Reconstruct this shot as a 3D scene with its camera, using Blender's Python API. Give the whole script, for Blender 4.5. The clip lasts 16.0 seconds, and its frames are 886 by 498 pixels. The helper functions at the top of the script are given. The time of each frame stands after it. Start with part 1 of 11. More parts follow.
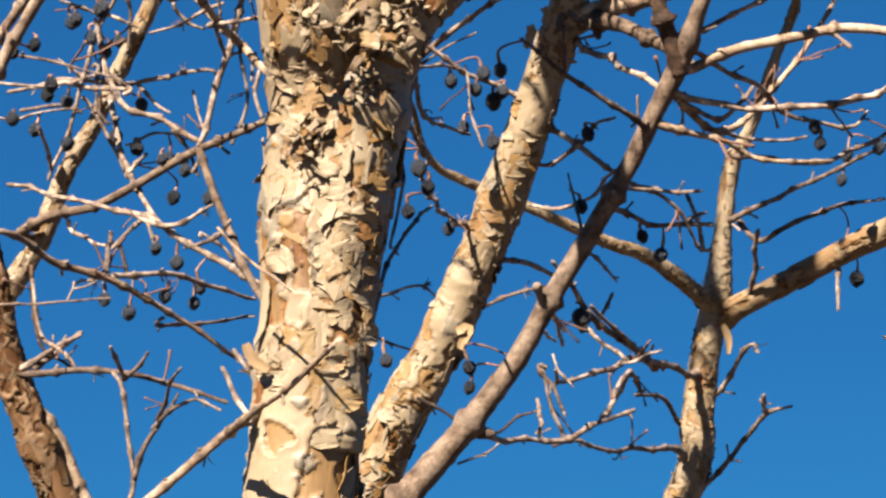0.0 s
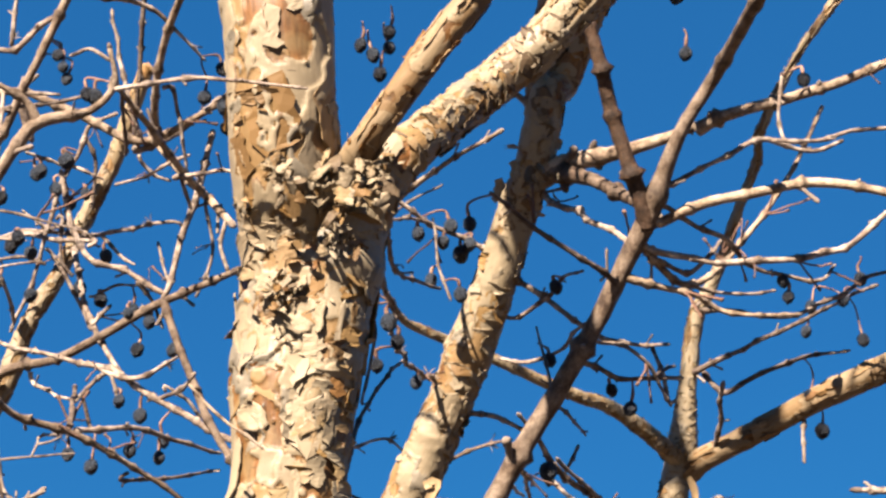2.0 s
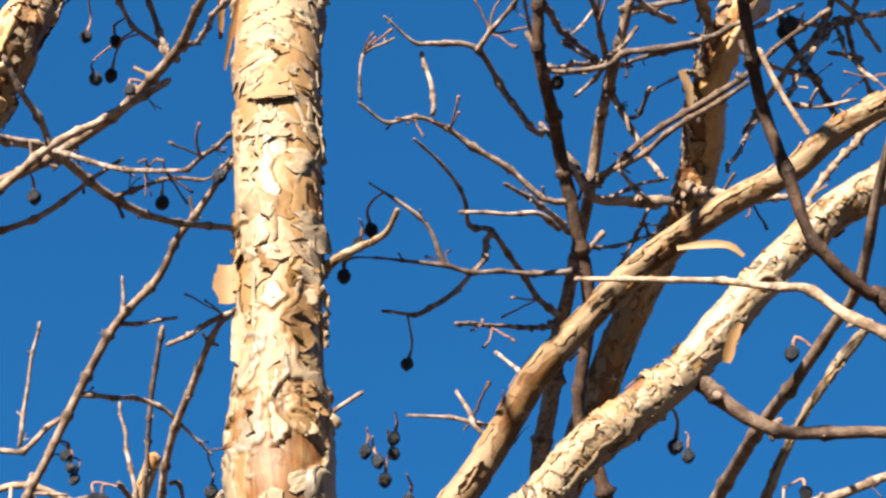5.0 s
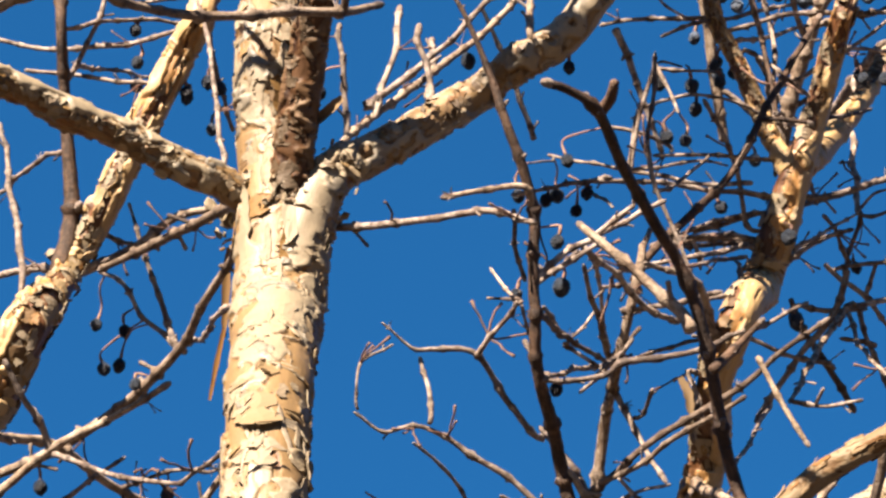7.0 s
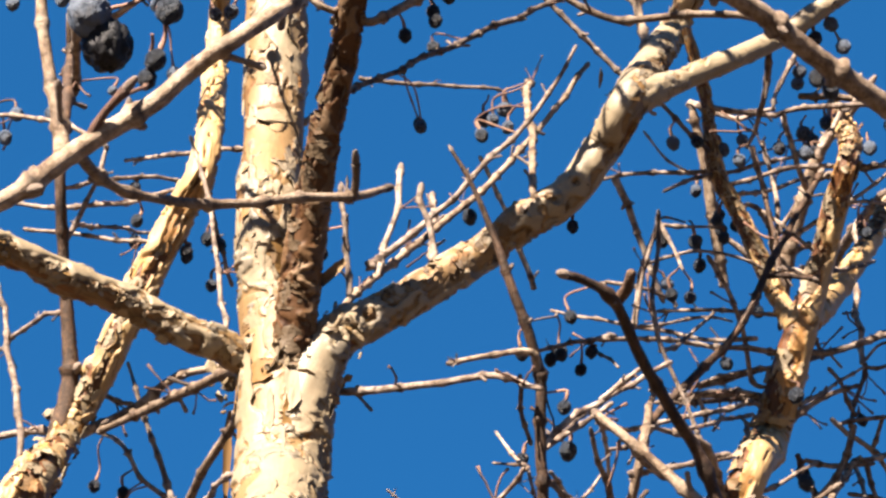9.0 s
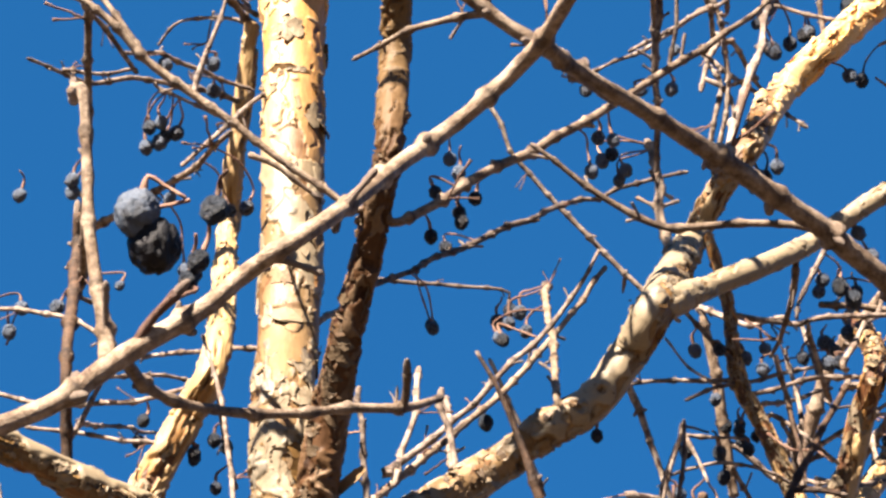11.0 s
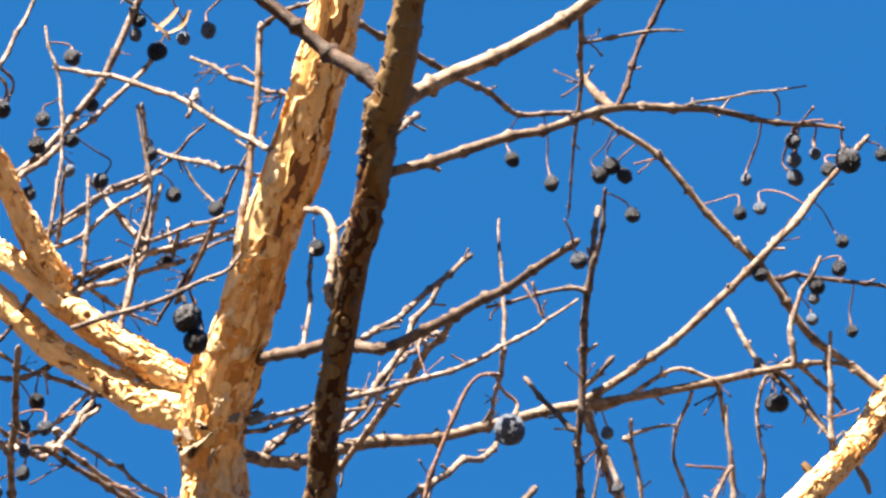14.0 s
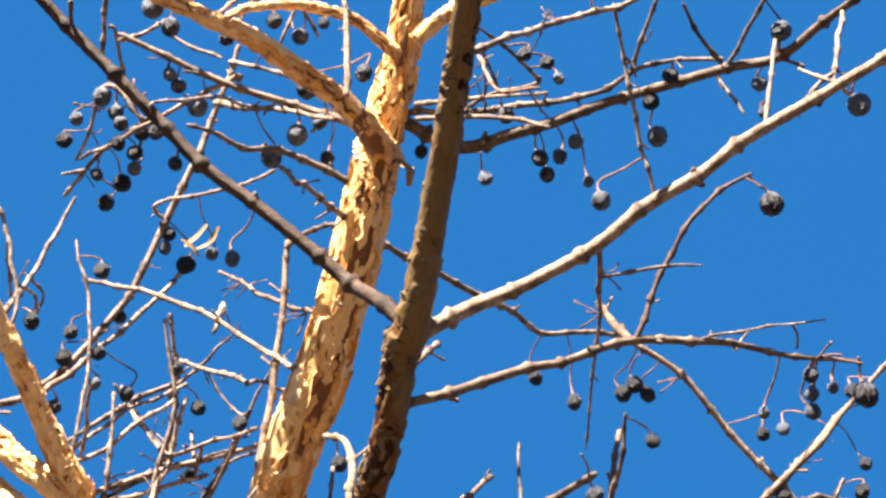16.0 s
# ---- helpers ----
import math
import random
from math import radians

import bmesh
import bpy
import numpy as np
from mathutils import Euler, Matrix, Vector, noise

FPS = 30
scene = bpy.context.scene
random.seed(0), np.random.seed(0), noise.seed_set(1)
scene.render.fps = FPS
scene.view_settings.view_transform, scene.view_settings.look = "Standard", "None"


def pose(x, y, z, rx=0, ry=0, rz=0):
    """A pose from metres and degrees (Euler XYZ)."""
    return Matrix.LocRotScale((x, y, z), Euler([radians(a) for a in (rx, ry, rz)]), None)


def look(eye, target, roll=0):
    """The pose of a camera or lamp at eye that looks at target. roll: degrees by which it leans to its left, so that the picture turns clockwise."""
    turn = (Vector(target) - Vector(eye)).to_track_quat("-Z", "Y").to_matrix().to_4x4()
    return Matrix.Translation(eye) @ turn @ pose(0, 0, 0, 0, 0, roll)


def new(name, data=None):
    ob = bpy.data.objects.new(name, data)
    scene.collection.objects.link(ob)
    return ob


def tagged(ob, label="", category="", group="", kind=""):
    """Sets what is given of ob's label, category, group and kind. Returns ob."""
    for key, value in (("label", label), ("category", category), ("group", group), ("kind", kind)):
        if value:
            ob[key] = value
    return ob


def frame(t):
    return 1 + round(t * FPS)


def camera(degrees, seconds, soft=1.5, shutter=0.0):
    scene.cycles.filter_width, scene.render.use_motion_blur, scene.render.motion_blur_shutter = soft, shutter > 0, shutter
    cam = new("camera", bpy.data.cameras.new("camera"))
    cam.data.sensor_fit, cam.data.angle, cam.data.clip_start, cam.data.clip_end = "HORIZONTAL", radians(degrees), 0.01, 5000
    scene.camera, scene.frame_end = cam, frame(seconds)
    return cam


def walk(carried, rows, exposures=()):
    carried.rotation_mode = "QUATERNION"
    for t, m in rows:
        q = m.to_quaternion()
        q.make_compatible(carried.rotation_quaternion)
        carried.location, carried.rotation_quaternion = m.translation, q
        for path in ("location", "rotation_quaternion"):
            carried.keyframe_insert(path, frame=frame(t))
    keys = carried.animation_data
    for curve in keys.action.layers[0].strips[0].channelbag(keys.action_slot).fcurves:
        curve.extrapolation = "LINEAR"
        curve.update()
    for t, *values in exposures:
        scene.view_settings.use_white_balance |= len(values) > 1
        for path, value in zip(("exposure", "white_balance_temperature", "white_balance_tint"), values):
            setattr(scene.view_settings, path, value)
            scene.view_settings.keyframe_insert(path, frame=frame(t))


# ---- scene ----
cam = camera(24, 16.0, soft=2.6)
PATH = [
    (0, (0.0003, 0.0001, 1.6001), (0, 1.9486, 2.0509), 0.35),
    (0.5, (0, 0.0039, 1.6039), (0.0226, 1.9495, 2.0667), 0.83),
    (1, (-0.0015, 0.003, 1.6083), (0.0285, 1.9359, 2.1212), 0.66),
    (1.5, (0.0006, 0.0059, 1.6049), (0.0266, 1.9334, 2.1381), 0.78),
    (2, (-0.0066, 0.0041, 1.6047), (0.0355, 1.9156, 2.1915), 0.05),
    (2.5, (-0.0086, -0.0044, 1.6082), (0.0361, 1.8914, 2.2439), -0.89),
    (3, (0.0053, -0.0077, 1.6321), (0.0222, 1.8746, 2.3081), -1.17),
    (3.5, (-0.0074, -0.0166, 1.6528), (0.0283, 1.8501, 2.3698), -1.43),
    (4, (-0.0097, -0.0359, 1.6715), (0.0323, 1.8186, 2.4191), -1.53),
    (4.5, (-0.0094, -0.0283, 1.6681), (0.0326, 1.8188, 2.4339), -1.01),
    (5, (-0.0032, -0.0334, 1.6783), (0.0285, 1.791, 2.4971), -0.73),
    (5.2, (0.0033, -0.0391, 1.6873), (0.0194, 1.7769, 2.5249), -0.72),
    (7.3, (0.0295, -0.0554, 1.7327), (0.0005, 1.6715, 2.7412), 0.25),
    (7.5, (0.0278, -0.055, 1.7309), (0.006, 1.6608, 2.7582), 0.47),
    (8, (0.0333, -0.0621, 1.7352), (0.0083, 1.637, 2.7899), 0.48),
    (8.2, (0.0346, -0.0623, 1.7399), (0.0086, 1.6349, 2.7977), -0.05),
    (10.3, (-0.0061, -0.0403, 1.7689), (-0.0126, 1.5867, 2.932), -0.19),
    (10.5, (-0.0037, -0.0378, 1.7659), (-0.0041, 1.5753, 2.9483), 0.07),
    (11, (-0.0062, -0.0357, 1.7788), (0.0078, 1.5415, 3.0086), 0.12),
    (11.5, (0.0088, -0.0611, 1.7967), (0.0305, 1.4548, 3.1012), 0.23),
    (12, (0.0215, -0.0885, 1.8093), (0.0575, 1.3381, 3.2105), -0.15),
    (12.5, (0.0208, -0.0926, 1.8095), (0.0812, 1.3001, 3.2436), -0.7),
    (13, (0.0146, -0.0935, 1.8108), (0.0946, 1.2983, 3.2449), -1.24),
    (13.5, (0.0011, -0.1025, 1.8146), (0.0875, 1.2586, 3.2774), -1.54),
    (14, (-0.0052, -0.1169, 1.8268), (0.0743, 1.2155, 3.3163), -0.92),
    (14.5, (-0.0103, -0.127, 1.8287), (0.0461, 1.1541, 3.3635), -0.43),
    (15, (-0.0089, -0.1281, 1.8232), (0.0269, 1.1471, 3.3636), 0.63),
    (15.5, (0.0003, -0.1333, 1.8308), (0.0226, 1.1119, 3.3957), 1.21),
    (16, (0.0027, -0.143, 1.8359), (0.0404, 1.0574, 3.4352), 1.2),
]
walk(cam, [(t, look(eye, target, roll)) for t, eye, target, roll in PATH],
     exposures=[(0.0, 2.44), (1.0, 2.43), (1.5, 2.57), (3.0, 2.61), (4.0, 2.57), (5.0, 2.63), (7.5, 2.63), (8.0, 2.73),
               (10.5, 2.81), (11.5, 2.87), (12.0, 2.97), (12.5, 3.13), (14.0, 3.20), (16.0, 3.25)])

# ---- daylight ----
SUN_AZ, SUN_EL = radians(-150), radians(42)   # azimuth from +y towards +x
world = bpy.data.worlds.new("sky")
scene.world = world
world.use_nodes = True
wn, wl = world.node_tree.nodes, world.node_tree.links
sky = wn.new("ShaderNodeTexSky")
sky.sky_type, sky.sun_disc = "NISHITA", False
sky.sun_elevation, sky.sun_rotation = SUN_EL, SUN_AZ
sky.altitude, sky.air_density, sky.dust_density, sky.ozone_density = 1500, 1.0, 0.1, 3.5
deep = wn.new("ShaderNodeMix")          # clear, dry winter air: a deep and even blue
deep.data_type, deep.blend_type = "RGBA", "MULTIPLY"
deep.inputs["Factor"].default_value = 1.0
deep.inputs["B"].default_value = (0.20, 0.95, 1.45, 1)
even = wn.new("ShaderNodeMix")
even.data_type = "RGBA"
even.inputs["Factor"].default_value = 0.88
even.inputs["B"].default_value = (0.085, 0.66, 1.82, 1)
wl.new(sky.outputs["Color"], deep.inputs["A"])
wl.new(deep.outputs["Result"], even.inputs["A"])
wl.new(even.outputs["Result"], wn["Background"].inputs["Color"])
wn["Background"].inputs["Strength"].default_value = 0.0332

sun = new("sun", bpy.data.lights.new("sun", "SUN"))
sun.data.energy, sun.data.angle, sun.data.color = 5.0, radians(0.53), (1.0, 0.85, 0.71)
to_sun = Vector((math.sin(SUN_AZ) * math.cos(SUN_EL), math.cos(SUN_AZ) * math.cos(SUN_EL), math.sin(SUN_EL)))
sun.matrix_world = look(to_sun * 20, (0, 0, 0))


# ---- materials ----
def material(name, rough=0.8):
    m = bpy.data.materials.new(name)
    m.use_nodes = True
    bsdf = m.node_tree.nodes["Principled BSDF"]
    bsdf.inputs["Roughness"].default_value = rough
    return m, m.node_tree.nodes, m.node_tree.links, bsdf


def coords(nodes, links, scale):
    tc, mp = nodes.new("ShaderNodeTexCoord"), nodes.new("ShaderNodeMapping")
    mp.inputs["Scale"].default_value = scale
    links.new(tc.outputs["Object"], mp.inputs["Vector"])
    return mp.outputs["Vector"]


def noise_at(nodes, links, vec, scale, detail=5, rough=0.6, distort=0.0):
    n = nodes.new("ShaderNodeTexNoise")
    n.inputs["Scale"].default_value, n.inputs["Detail"].default_value = scale, detail
    n.inputs["Roughness"].default_value, n.inputs["Distortion"].default_value = rough, distort
    links.new(vec, n.inputs["Vector"])
    return n.outputs["Fac"]


def ramp(nodes, links, fac, stops, hard=False):
    r = nodes.new("ShaderNodeValToRGB")
    r.color_ramp.interpolation = "CONSTANT" if hard else "LINEAR"
    els = r.color_ramp.elements
    els[0].position, els[0].color = stops[0][0], (*stops[0][1], 1)
    els[1].position, els[1].color = stops[1][0], (*stops[1][1], 1)
    for p, c in stops[2:]:
        els.new(p).color = (*c, 1)
    links.new(fac, r.inputs["Fac"])
    return r.outputs["Color"]


def blend(nodes, links, fac, a, b, mode="MIX"):
    mx = nodes.new("ShaderNodeMix")
    mx.data_type, mx.blend_type = "RGBA", mode
    if isinstance(fac, float):
        mx.inputs["Factor"].default_value = fac
    else:
        links.new(fac, mx.inputs["Factor"])
    for sock, v in ((mx.inputs["A"], a), (mx.inputs["B"], b)):
        if isinstance(v, tuple):
            sock.default_value = (*v, 1)
        else:
            links.new(v, sock)
    return mx.outputs["Result"]


def bump(nodes, links, bsdf, height, strength, distance):
    b = nodes.new("ShaderNodeBump")
    b.inputs["Strength"].default_value, b.inputs["Distance"].default_value = strength, distance
    links.new(height, b.inputs["Height"])
    links.new(b.outputs["Normal"], bsdf.inputs["Normal"])


def bark_material(name, inner, mid, outer, scrap, golden=None):
    """Bark in thin sheets: inner bark, a middle sheet, a pale outer sheet and loose scraps, where the mesh says they lie."""
    m, n, l, bsdf = material(name, 0.55)
    bsdf.inputs["Specular IOR Level"].default_value = 0.4 if inner[0] > 0.1 else 0.12
    grain = n.new("ShaderNodeAttribute")
    grain.attribute_name = "grain"
    sheets = n.new("ShaderNodeAttribute")
    sheets.attribute_name = "sheets"
    xyz = n.new("ShaderNodeSeparateXYZ")
    l.new(sheets.outputs["Vector"], xyz.inputs["Vector"])
    stretch = n.new("ShaderNodeMapping")
    stretch.inputs["Scale"].default_value = (1, 1, 0.22)
    l.new(grain.outputs["Vector"], stretch.inputs["Vector"])
    streak = noise_at(n, l, stretch.outputs["Vector"], 330, 5, 0.65, 0.4)
    blotch = noise_at(n, l, grain.outputs["Vector"], 75, 5, 0.6, 0.6)
    fray = noise_at(n, l, grain.outputs["Vector"], 900, 3, 0.6)

    def sheet(axis):
        shift = n.new("ShaderNodeMath")
        shift.operation = "MULTIPLY_ADD"
        l.new(fray, shift.inputs[0])
        shift.inputs[1].default_value = 0.10
        l.new(xyz.outputs[axis], shift.inputs[2])
        edge = n.new("ShaderNodeMapRange")
        edge.inputs["From Min"].default_value, edge.inputs["From Max"].default_value = 0.04, 0.065
        l.new(shift.outputs[0], edge.inputs["Value"])
        return edge.outputs["Result"]

    def shades(c, low, high, fac):
        return ramp(n, l, fac, [(0.30, tuple(q * low for q in c)), (0.66, tuple(q * high for q in c))])

    base = blend(n, l, ramp(n, l, blotch, [(0.42, (0, 0, 0)), (0.60, (1, 1, 1))]), shades(inner, 0.30, 1.25, streak), shades(mid, 0.60, 1.0, streak))
    col = blend(n, l, sheet("X"), base, shades(mid, 0.80, 1.10, streak))
    # brown band at the outer sheet's edge: torn fibre, darkened for the gap's shade
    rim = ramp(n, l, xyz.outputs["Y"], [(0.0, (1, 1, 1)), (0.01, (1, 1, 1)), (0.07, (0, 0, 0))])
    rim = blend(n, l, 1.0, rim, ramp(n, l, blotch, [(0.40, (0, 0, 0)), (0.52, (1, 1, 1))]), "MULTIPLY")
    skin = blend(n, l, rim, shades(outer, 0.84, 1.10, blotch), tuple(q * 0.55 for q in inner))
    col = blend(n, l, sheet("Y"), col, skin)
    if golden:
        # young golden bark high up, pale skin lost; colour lightened to replace missing sun
        place = n.new("ShaderNodeSeparateXYZ")
        l.new(coords(n, l, (1, 1, 1)), place.inputs["Vector"])
        high = n.new("ShaderNodeMapRange")
        high.inputs["From Min"].default_value, high.inputs["From Max"].default_value = golden[0], golden[1]
        l.new(place.outputs["Z"], high.inputs["Value"])
        under = blend(n, l, sheet("X"), shades(tuple(golden[2] * q for q in (0.20, 0.075, 0.018)), 0.40, 1.2, streak), shades(tuple(golden[2] * q for q in (0.60, 0.30, 0.080)), 0.55, 1.2, streak))
        young = blend(n, l, sheet("Y"), under, shades(tuple(golden[2] * q for q in (0.74, 0.49, 0.21)), 0.75, 1.08, streak))
        col = blend(n, l, high.outputs["Result"], col, young)
    loose = shades(scrap, 0.55, 1.15, blotch)
    if golden:
        loose = blend(n, l, high.outputs["Result"], loose, shades(tuple(golden[2] * q for q in (0.70, 0.52, 0.30)), 0.6, 1.1, blotch))
    col = blend(n, l, sheet("Z"), col, loose)
    # short dark breathing pores and torn specks
    pores = n.new("ShaderNodeMapping")
    pores.inputs["Scale"].default_value = (0.45, 0.45, 1.5)
    l.new(grain.outputs["Vector"], pores.inputs["Vector"])
    speck = ramp(n, l, noise_at(n, l, pores.outputs["Vector"], 260, 2, 0.5), [(0.69, (0, 0, 0)), (0.73, (1, 1, 1))])
    col = blend(n, l, blend(n, l, 1.0, speck, (0.75, 0.75, 0.75), "MULTIPLY"), col, tuple(q * 0.28 for q in inner))
    fine = noise_at(n, l, stretch.outputs["Vector"], 900, 4, 0.7)
    col = blend(n, l, 0.22, col, ramp(n, l, fine, [(0.3, (0.5, 0.42, 0.34)), (0.7, (1, 1, 1))]), "MULTIPLY")
    l.new(col, bsdf.inputs["Base Color"])
    steps = blend(n, l, 0.5, sheet("X"), sheet("Y"))
    steps = blend(n, l, 0.35, steps, sheet("Z"))
    bump(n, l, bsdf, blend(n, l, 0.40, steps, blend(n, l, 0.4, streak, fine)), 0.75, 0.0014)
    return m


def flake_material(name, level, tint=(1.0, 1.0, 1.0)):
    """Papery skin whose tone varies from flake to flake."""
    m, n, l, bsdf = material(name, 0.66)
    bsdf.inputs["Specular IOR Level"].default_value = 0.25
    info = n.new("ShaderNodeObjectInfo")
    geo = n.new("ShaderNodeNewGeometry")
    both = n.new("ShaderNodeMath")
    both.operation = "ADD"
    l.new(info.outputs["Random"], both.inputs[0])
    l.new(geo.outputs["Random Per Island"], both.inputs[1])
    wrap = n.new("ShaderNodeMath")
    wrap.operation = "FRACT"
    l.new(both.outputs[0], wrap.inputs[0])
    tones = [(0.0, (0.86, 0.68, 0.42)), (0.36, (0.94, 0.77, 0.51)), (0.60, (0.82, 0.67, 0.46)),
             (0.76, (0.80, 0.57, 0.28)), (0.90, (0.66, 0.36, 0.09)), (1.0, (0.46, 0.28, 0.12))]
    tone = ramp(n, l, wrap.outputs[0], [(p, tuple(q * level * k for q, k in zip(c, tint))) for p, c in tones])
    v = coords(n, l, (1, 1, 1))
    spot = noise_at(n, l, v, 5, 5, 0.65)
    col = blend(n, l, 0.55, tone, ramp(n, l, spot, [(0.32, (0.52, 0.40, 0.30)), (0.6, (1, 1, 1))]), "MULTIPLY")
    l.new(col, bsdf.inputs["Base Color"])
    bump(n, l, bsdf, spot, 0.35, 0.002)
    return m


def shoot_material(name, light, mid, dark, rough=0.6):
    """Young bark with streaks, lenticels and greyish weathering."""
    m, n, l, bsdf = material(name, rough)
    bsdf.inputs["Specular IOR Level"].default_value = 0.2
    v = coords(n, l, (1, 1, 1))
    a = noise_at(n, l, v, 110, 6, 0.72)
    col = ramp(n, l, a, [(0.34, dark), (0.46, mid), (0.60, light)])
    fine = noise_at(n, l, v, 620, 4, 0.7)
    col = blend(n, l, 0.5, col, ramp(n, l, fine, [(0.34, (0.42, 0.36, 0.32)), (0.62, (1, 1, 1))]), "MULTIPLY")
    info = n.new("ShaderNodeObjectInfo")
    col = blend(n, l, 1.0, col, ramp(n, l, info.outputs["Random"], [(0.0, (0.36, 0.31, 0.29)), (0.30, (0.80, 0.75, 0.72)), (1.0, (1.20, 1.14, 1.08))]), "MULTIPLY")
    scar = n.new("ShaderNodeAttribute")
    scar.attribute_name = "scar"
    col = blend(n, l, scar.outputs["Fac"], col, tuple(c * 0.45 for c in dark))
    l.new(col, bsdf.inputs["Base Color"])
    bump(n, l, bsdf, fine, 0.7, 0.0016)
    return m


def berry_material(name, bloom, patch=2.6, relief=0.7):
    m, n, l, bsdf = material(name, 0.5)
    bsdf.inputs["Specular IOR Level"].default_value = 0.2
    info = n.new("ShaderNodeObjectInfo")
    v = coords(n, l, (1, 1, 1))
    a = noise_at(n, l, v, patch, 4, 0.65)
    add = n.new("ShaderNodeMath")
    add.operation = "MULTIPLY_ADD"
    l.new(info.outputs["Random"], add.inputs[0])
    add.inputs[1].default_value = 0.36
    l.new(a, add.inputs[2])
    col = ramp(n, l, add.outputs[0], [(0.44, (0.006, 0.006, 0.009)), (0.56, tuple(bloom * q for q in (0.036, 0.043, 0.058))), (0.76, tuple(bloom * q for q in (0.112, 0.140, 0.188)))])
    l.new(col, bsdf.inputs["Base Color"])
    bump(n, l, bsdf, noise_at(n, l, v, 4, 5, 0.62, 0.8), relief, 0.16)
    return m


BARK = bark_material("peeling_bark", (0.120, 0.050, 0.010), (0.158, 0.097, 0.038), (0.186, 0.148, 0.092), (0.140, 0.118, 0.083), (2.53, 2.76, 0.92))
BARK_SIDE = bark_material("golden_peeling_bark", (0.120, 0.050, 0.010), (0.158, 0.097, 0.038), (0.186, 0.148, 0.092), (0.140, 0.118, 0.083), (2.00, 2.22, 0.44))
# brown bark with the stem's shade put into its colour, lighter higher up
SHADED_BARK = bark_material("shaded_brown_bark", (0.030, 0.012, 0.005), (0.062, 0.030, 0.012), (0.090, 0.051, 0.024), (0.120, 0.078, 0.044), (2.42, 2.56, 0.17))
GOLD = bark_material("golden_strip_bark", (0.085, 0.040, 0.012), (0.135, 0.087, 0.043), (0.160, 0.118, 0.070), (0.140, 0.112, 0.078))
CANE = shoot_material("dark_cane_bark", (0.101, 0.062, 0.038), (0.044, 0.027, 0.016), (0.021, 0.012, 0.008))
FLAKE = flake_material("papery_bark", 0.205)
# brown scales whose tone includes the shade on the stem
SHADED_FLAKE = flake_material("shaded_scaly_bark", 0.085, (1.0, 0.86, 0.72))
GOLD_FLAKE = flake_material("golden_bark_strip", 0.215, (1.0, 0.84, 0.66))
# far lighter than FLAKE, making up in colour for weak sun high up
HIGH_FLAKE = flake_material("brightened_orange_strip", 0.78, (1.0, 0.80, 0.52))
SHOOT = shoot_material("young_shoot_bark", (0.300, 0.250, 0.192), (0.172, 0.130, 0.090), (0.062, 0.040, 0.026))
TWIG = shoot_material("twig_bark", (0.330, 0.290, 0.250), (0.170, 0.134, 0.106), (0.046, 0.030, 0.023))
STALK = shoot_material("fruit_stalk_skin", (0.230, 0.150, 0.112), (0.160, 0.092, 0.066), (0.070, 0.034, 0.025))
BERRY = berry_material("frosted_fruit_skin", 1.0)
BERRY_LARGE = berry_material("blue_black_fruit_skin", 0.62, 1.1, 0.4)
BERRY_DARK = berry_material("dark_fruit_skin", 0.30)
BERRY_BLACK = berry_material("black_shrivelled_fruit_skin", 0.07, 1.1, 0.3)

gm, gn, gl, gb = material("leaf_strewn_soil", 0.95)
gv = coords(gn, gl, (1, 1, 1))
gl.new(blend(gn, gl, 0.5, ramp(gn, gl, noise_at(gn, gl, gv, 0.6, 6), [(0.35, (0.024, 0.014, 0.007)), (0.65, (0.042, 0.025, 0.012))]),
             ramp(gn, gl, noise_at(gn, gl, gv, 60, 4), [(0.3, (0.018, 0.011, 0.006)), (0.7, (0.048, 0.028, 0.014))])), gb.inputs["Base Color"])
bump(gn, gl, gb, noise_at(gn, gl, gv, 60, 4), 0.8, 0.02)


# ---- building helpers ----
def part(name, mesh, mat, parent, label=""):
    ob = new(name, mesh)
    if not mesh.materials:
        mesh.materials.append(mat)
    ob.parent = parent
    return tagged(ob, label=label)


def spline(pts, step):
    """Smooth points through (x, y, z, radius) stations, about step metres apart."""
    p = [np.array(q, float) for q in pts]
    p = [2 * p[0] - p[1], *p, 2 * p[-1] - p[-2]]
    out = []
    for a, b, c, d in zip(p, p[1:], p[2:], p[3:]):
        n = max(2, int(np.linalg.norm(c[:3] - b[:3]) / step))
        for k in range(n):
            s = k / n
            q = 0.5 * (2 * b + (c - a) * s + (2 * a - 5 * b + 4 * c - d) * s * s + (3 * b - a - 3 * c + d) * s ** 3)
            q[3] = max(b[3] + (c[3] - b[3]) * s, 0.0006)
            out.append(q)
    out.append(p[-2])
    return np.array(out)


def frames_along(line):
    """Tangents and two side directions that turn as little as possible."""
    tan = np.gradient(line[:, :3], axis=0)
    tan /= np.linalg.norm(tan, axis=1)[:, None] + 1e-12
    u = np.cross(tan[0], (0.3, -1, 0.2))
    us = []
    for t in tan:
        u = u - t * (u @ t)
        u /= np.linalg.norm(u)
        us.append(u)
    us = np.array(us)
    return tan, us, np.cross(tan, us)


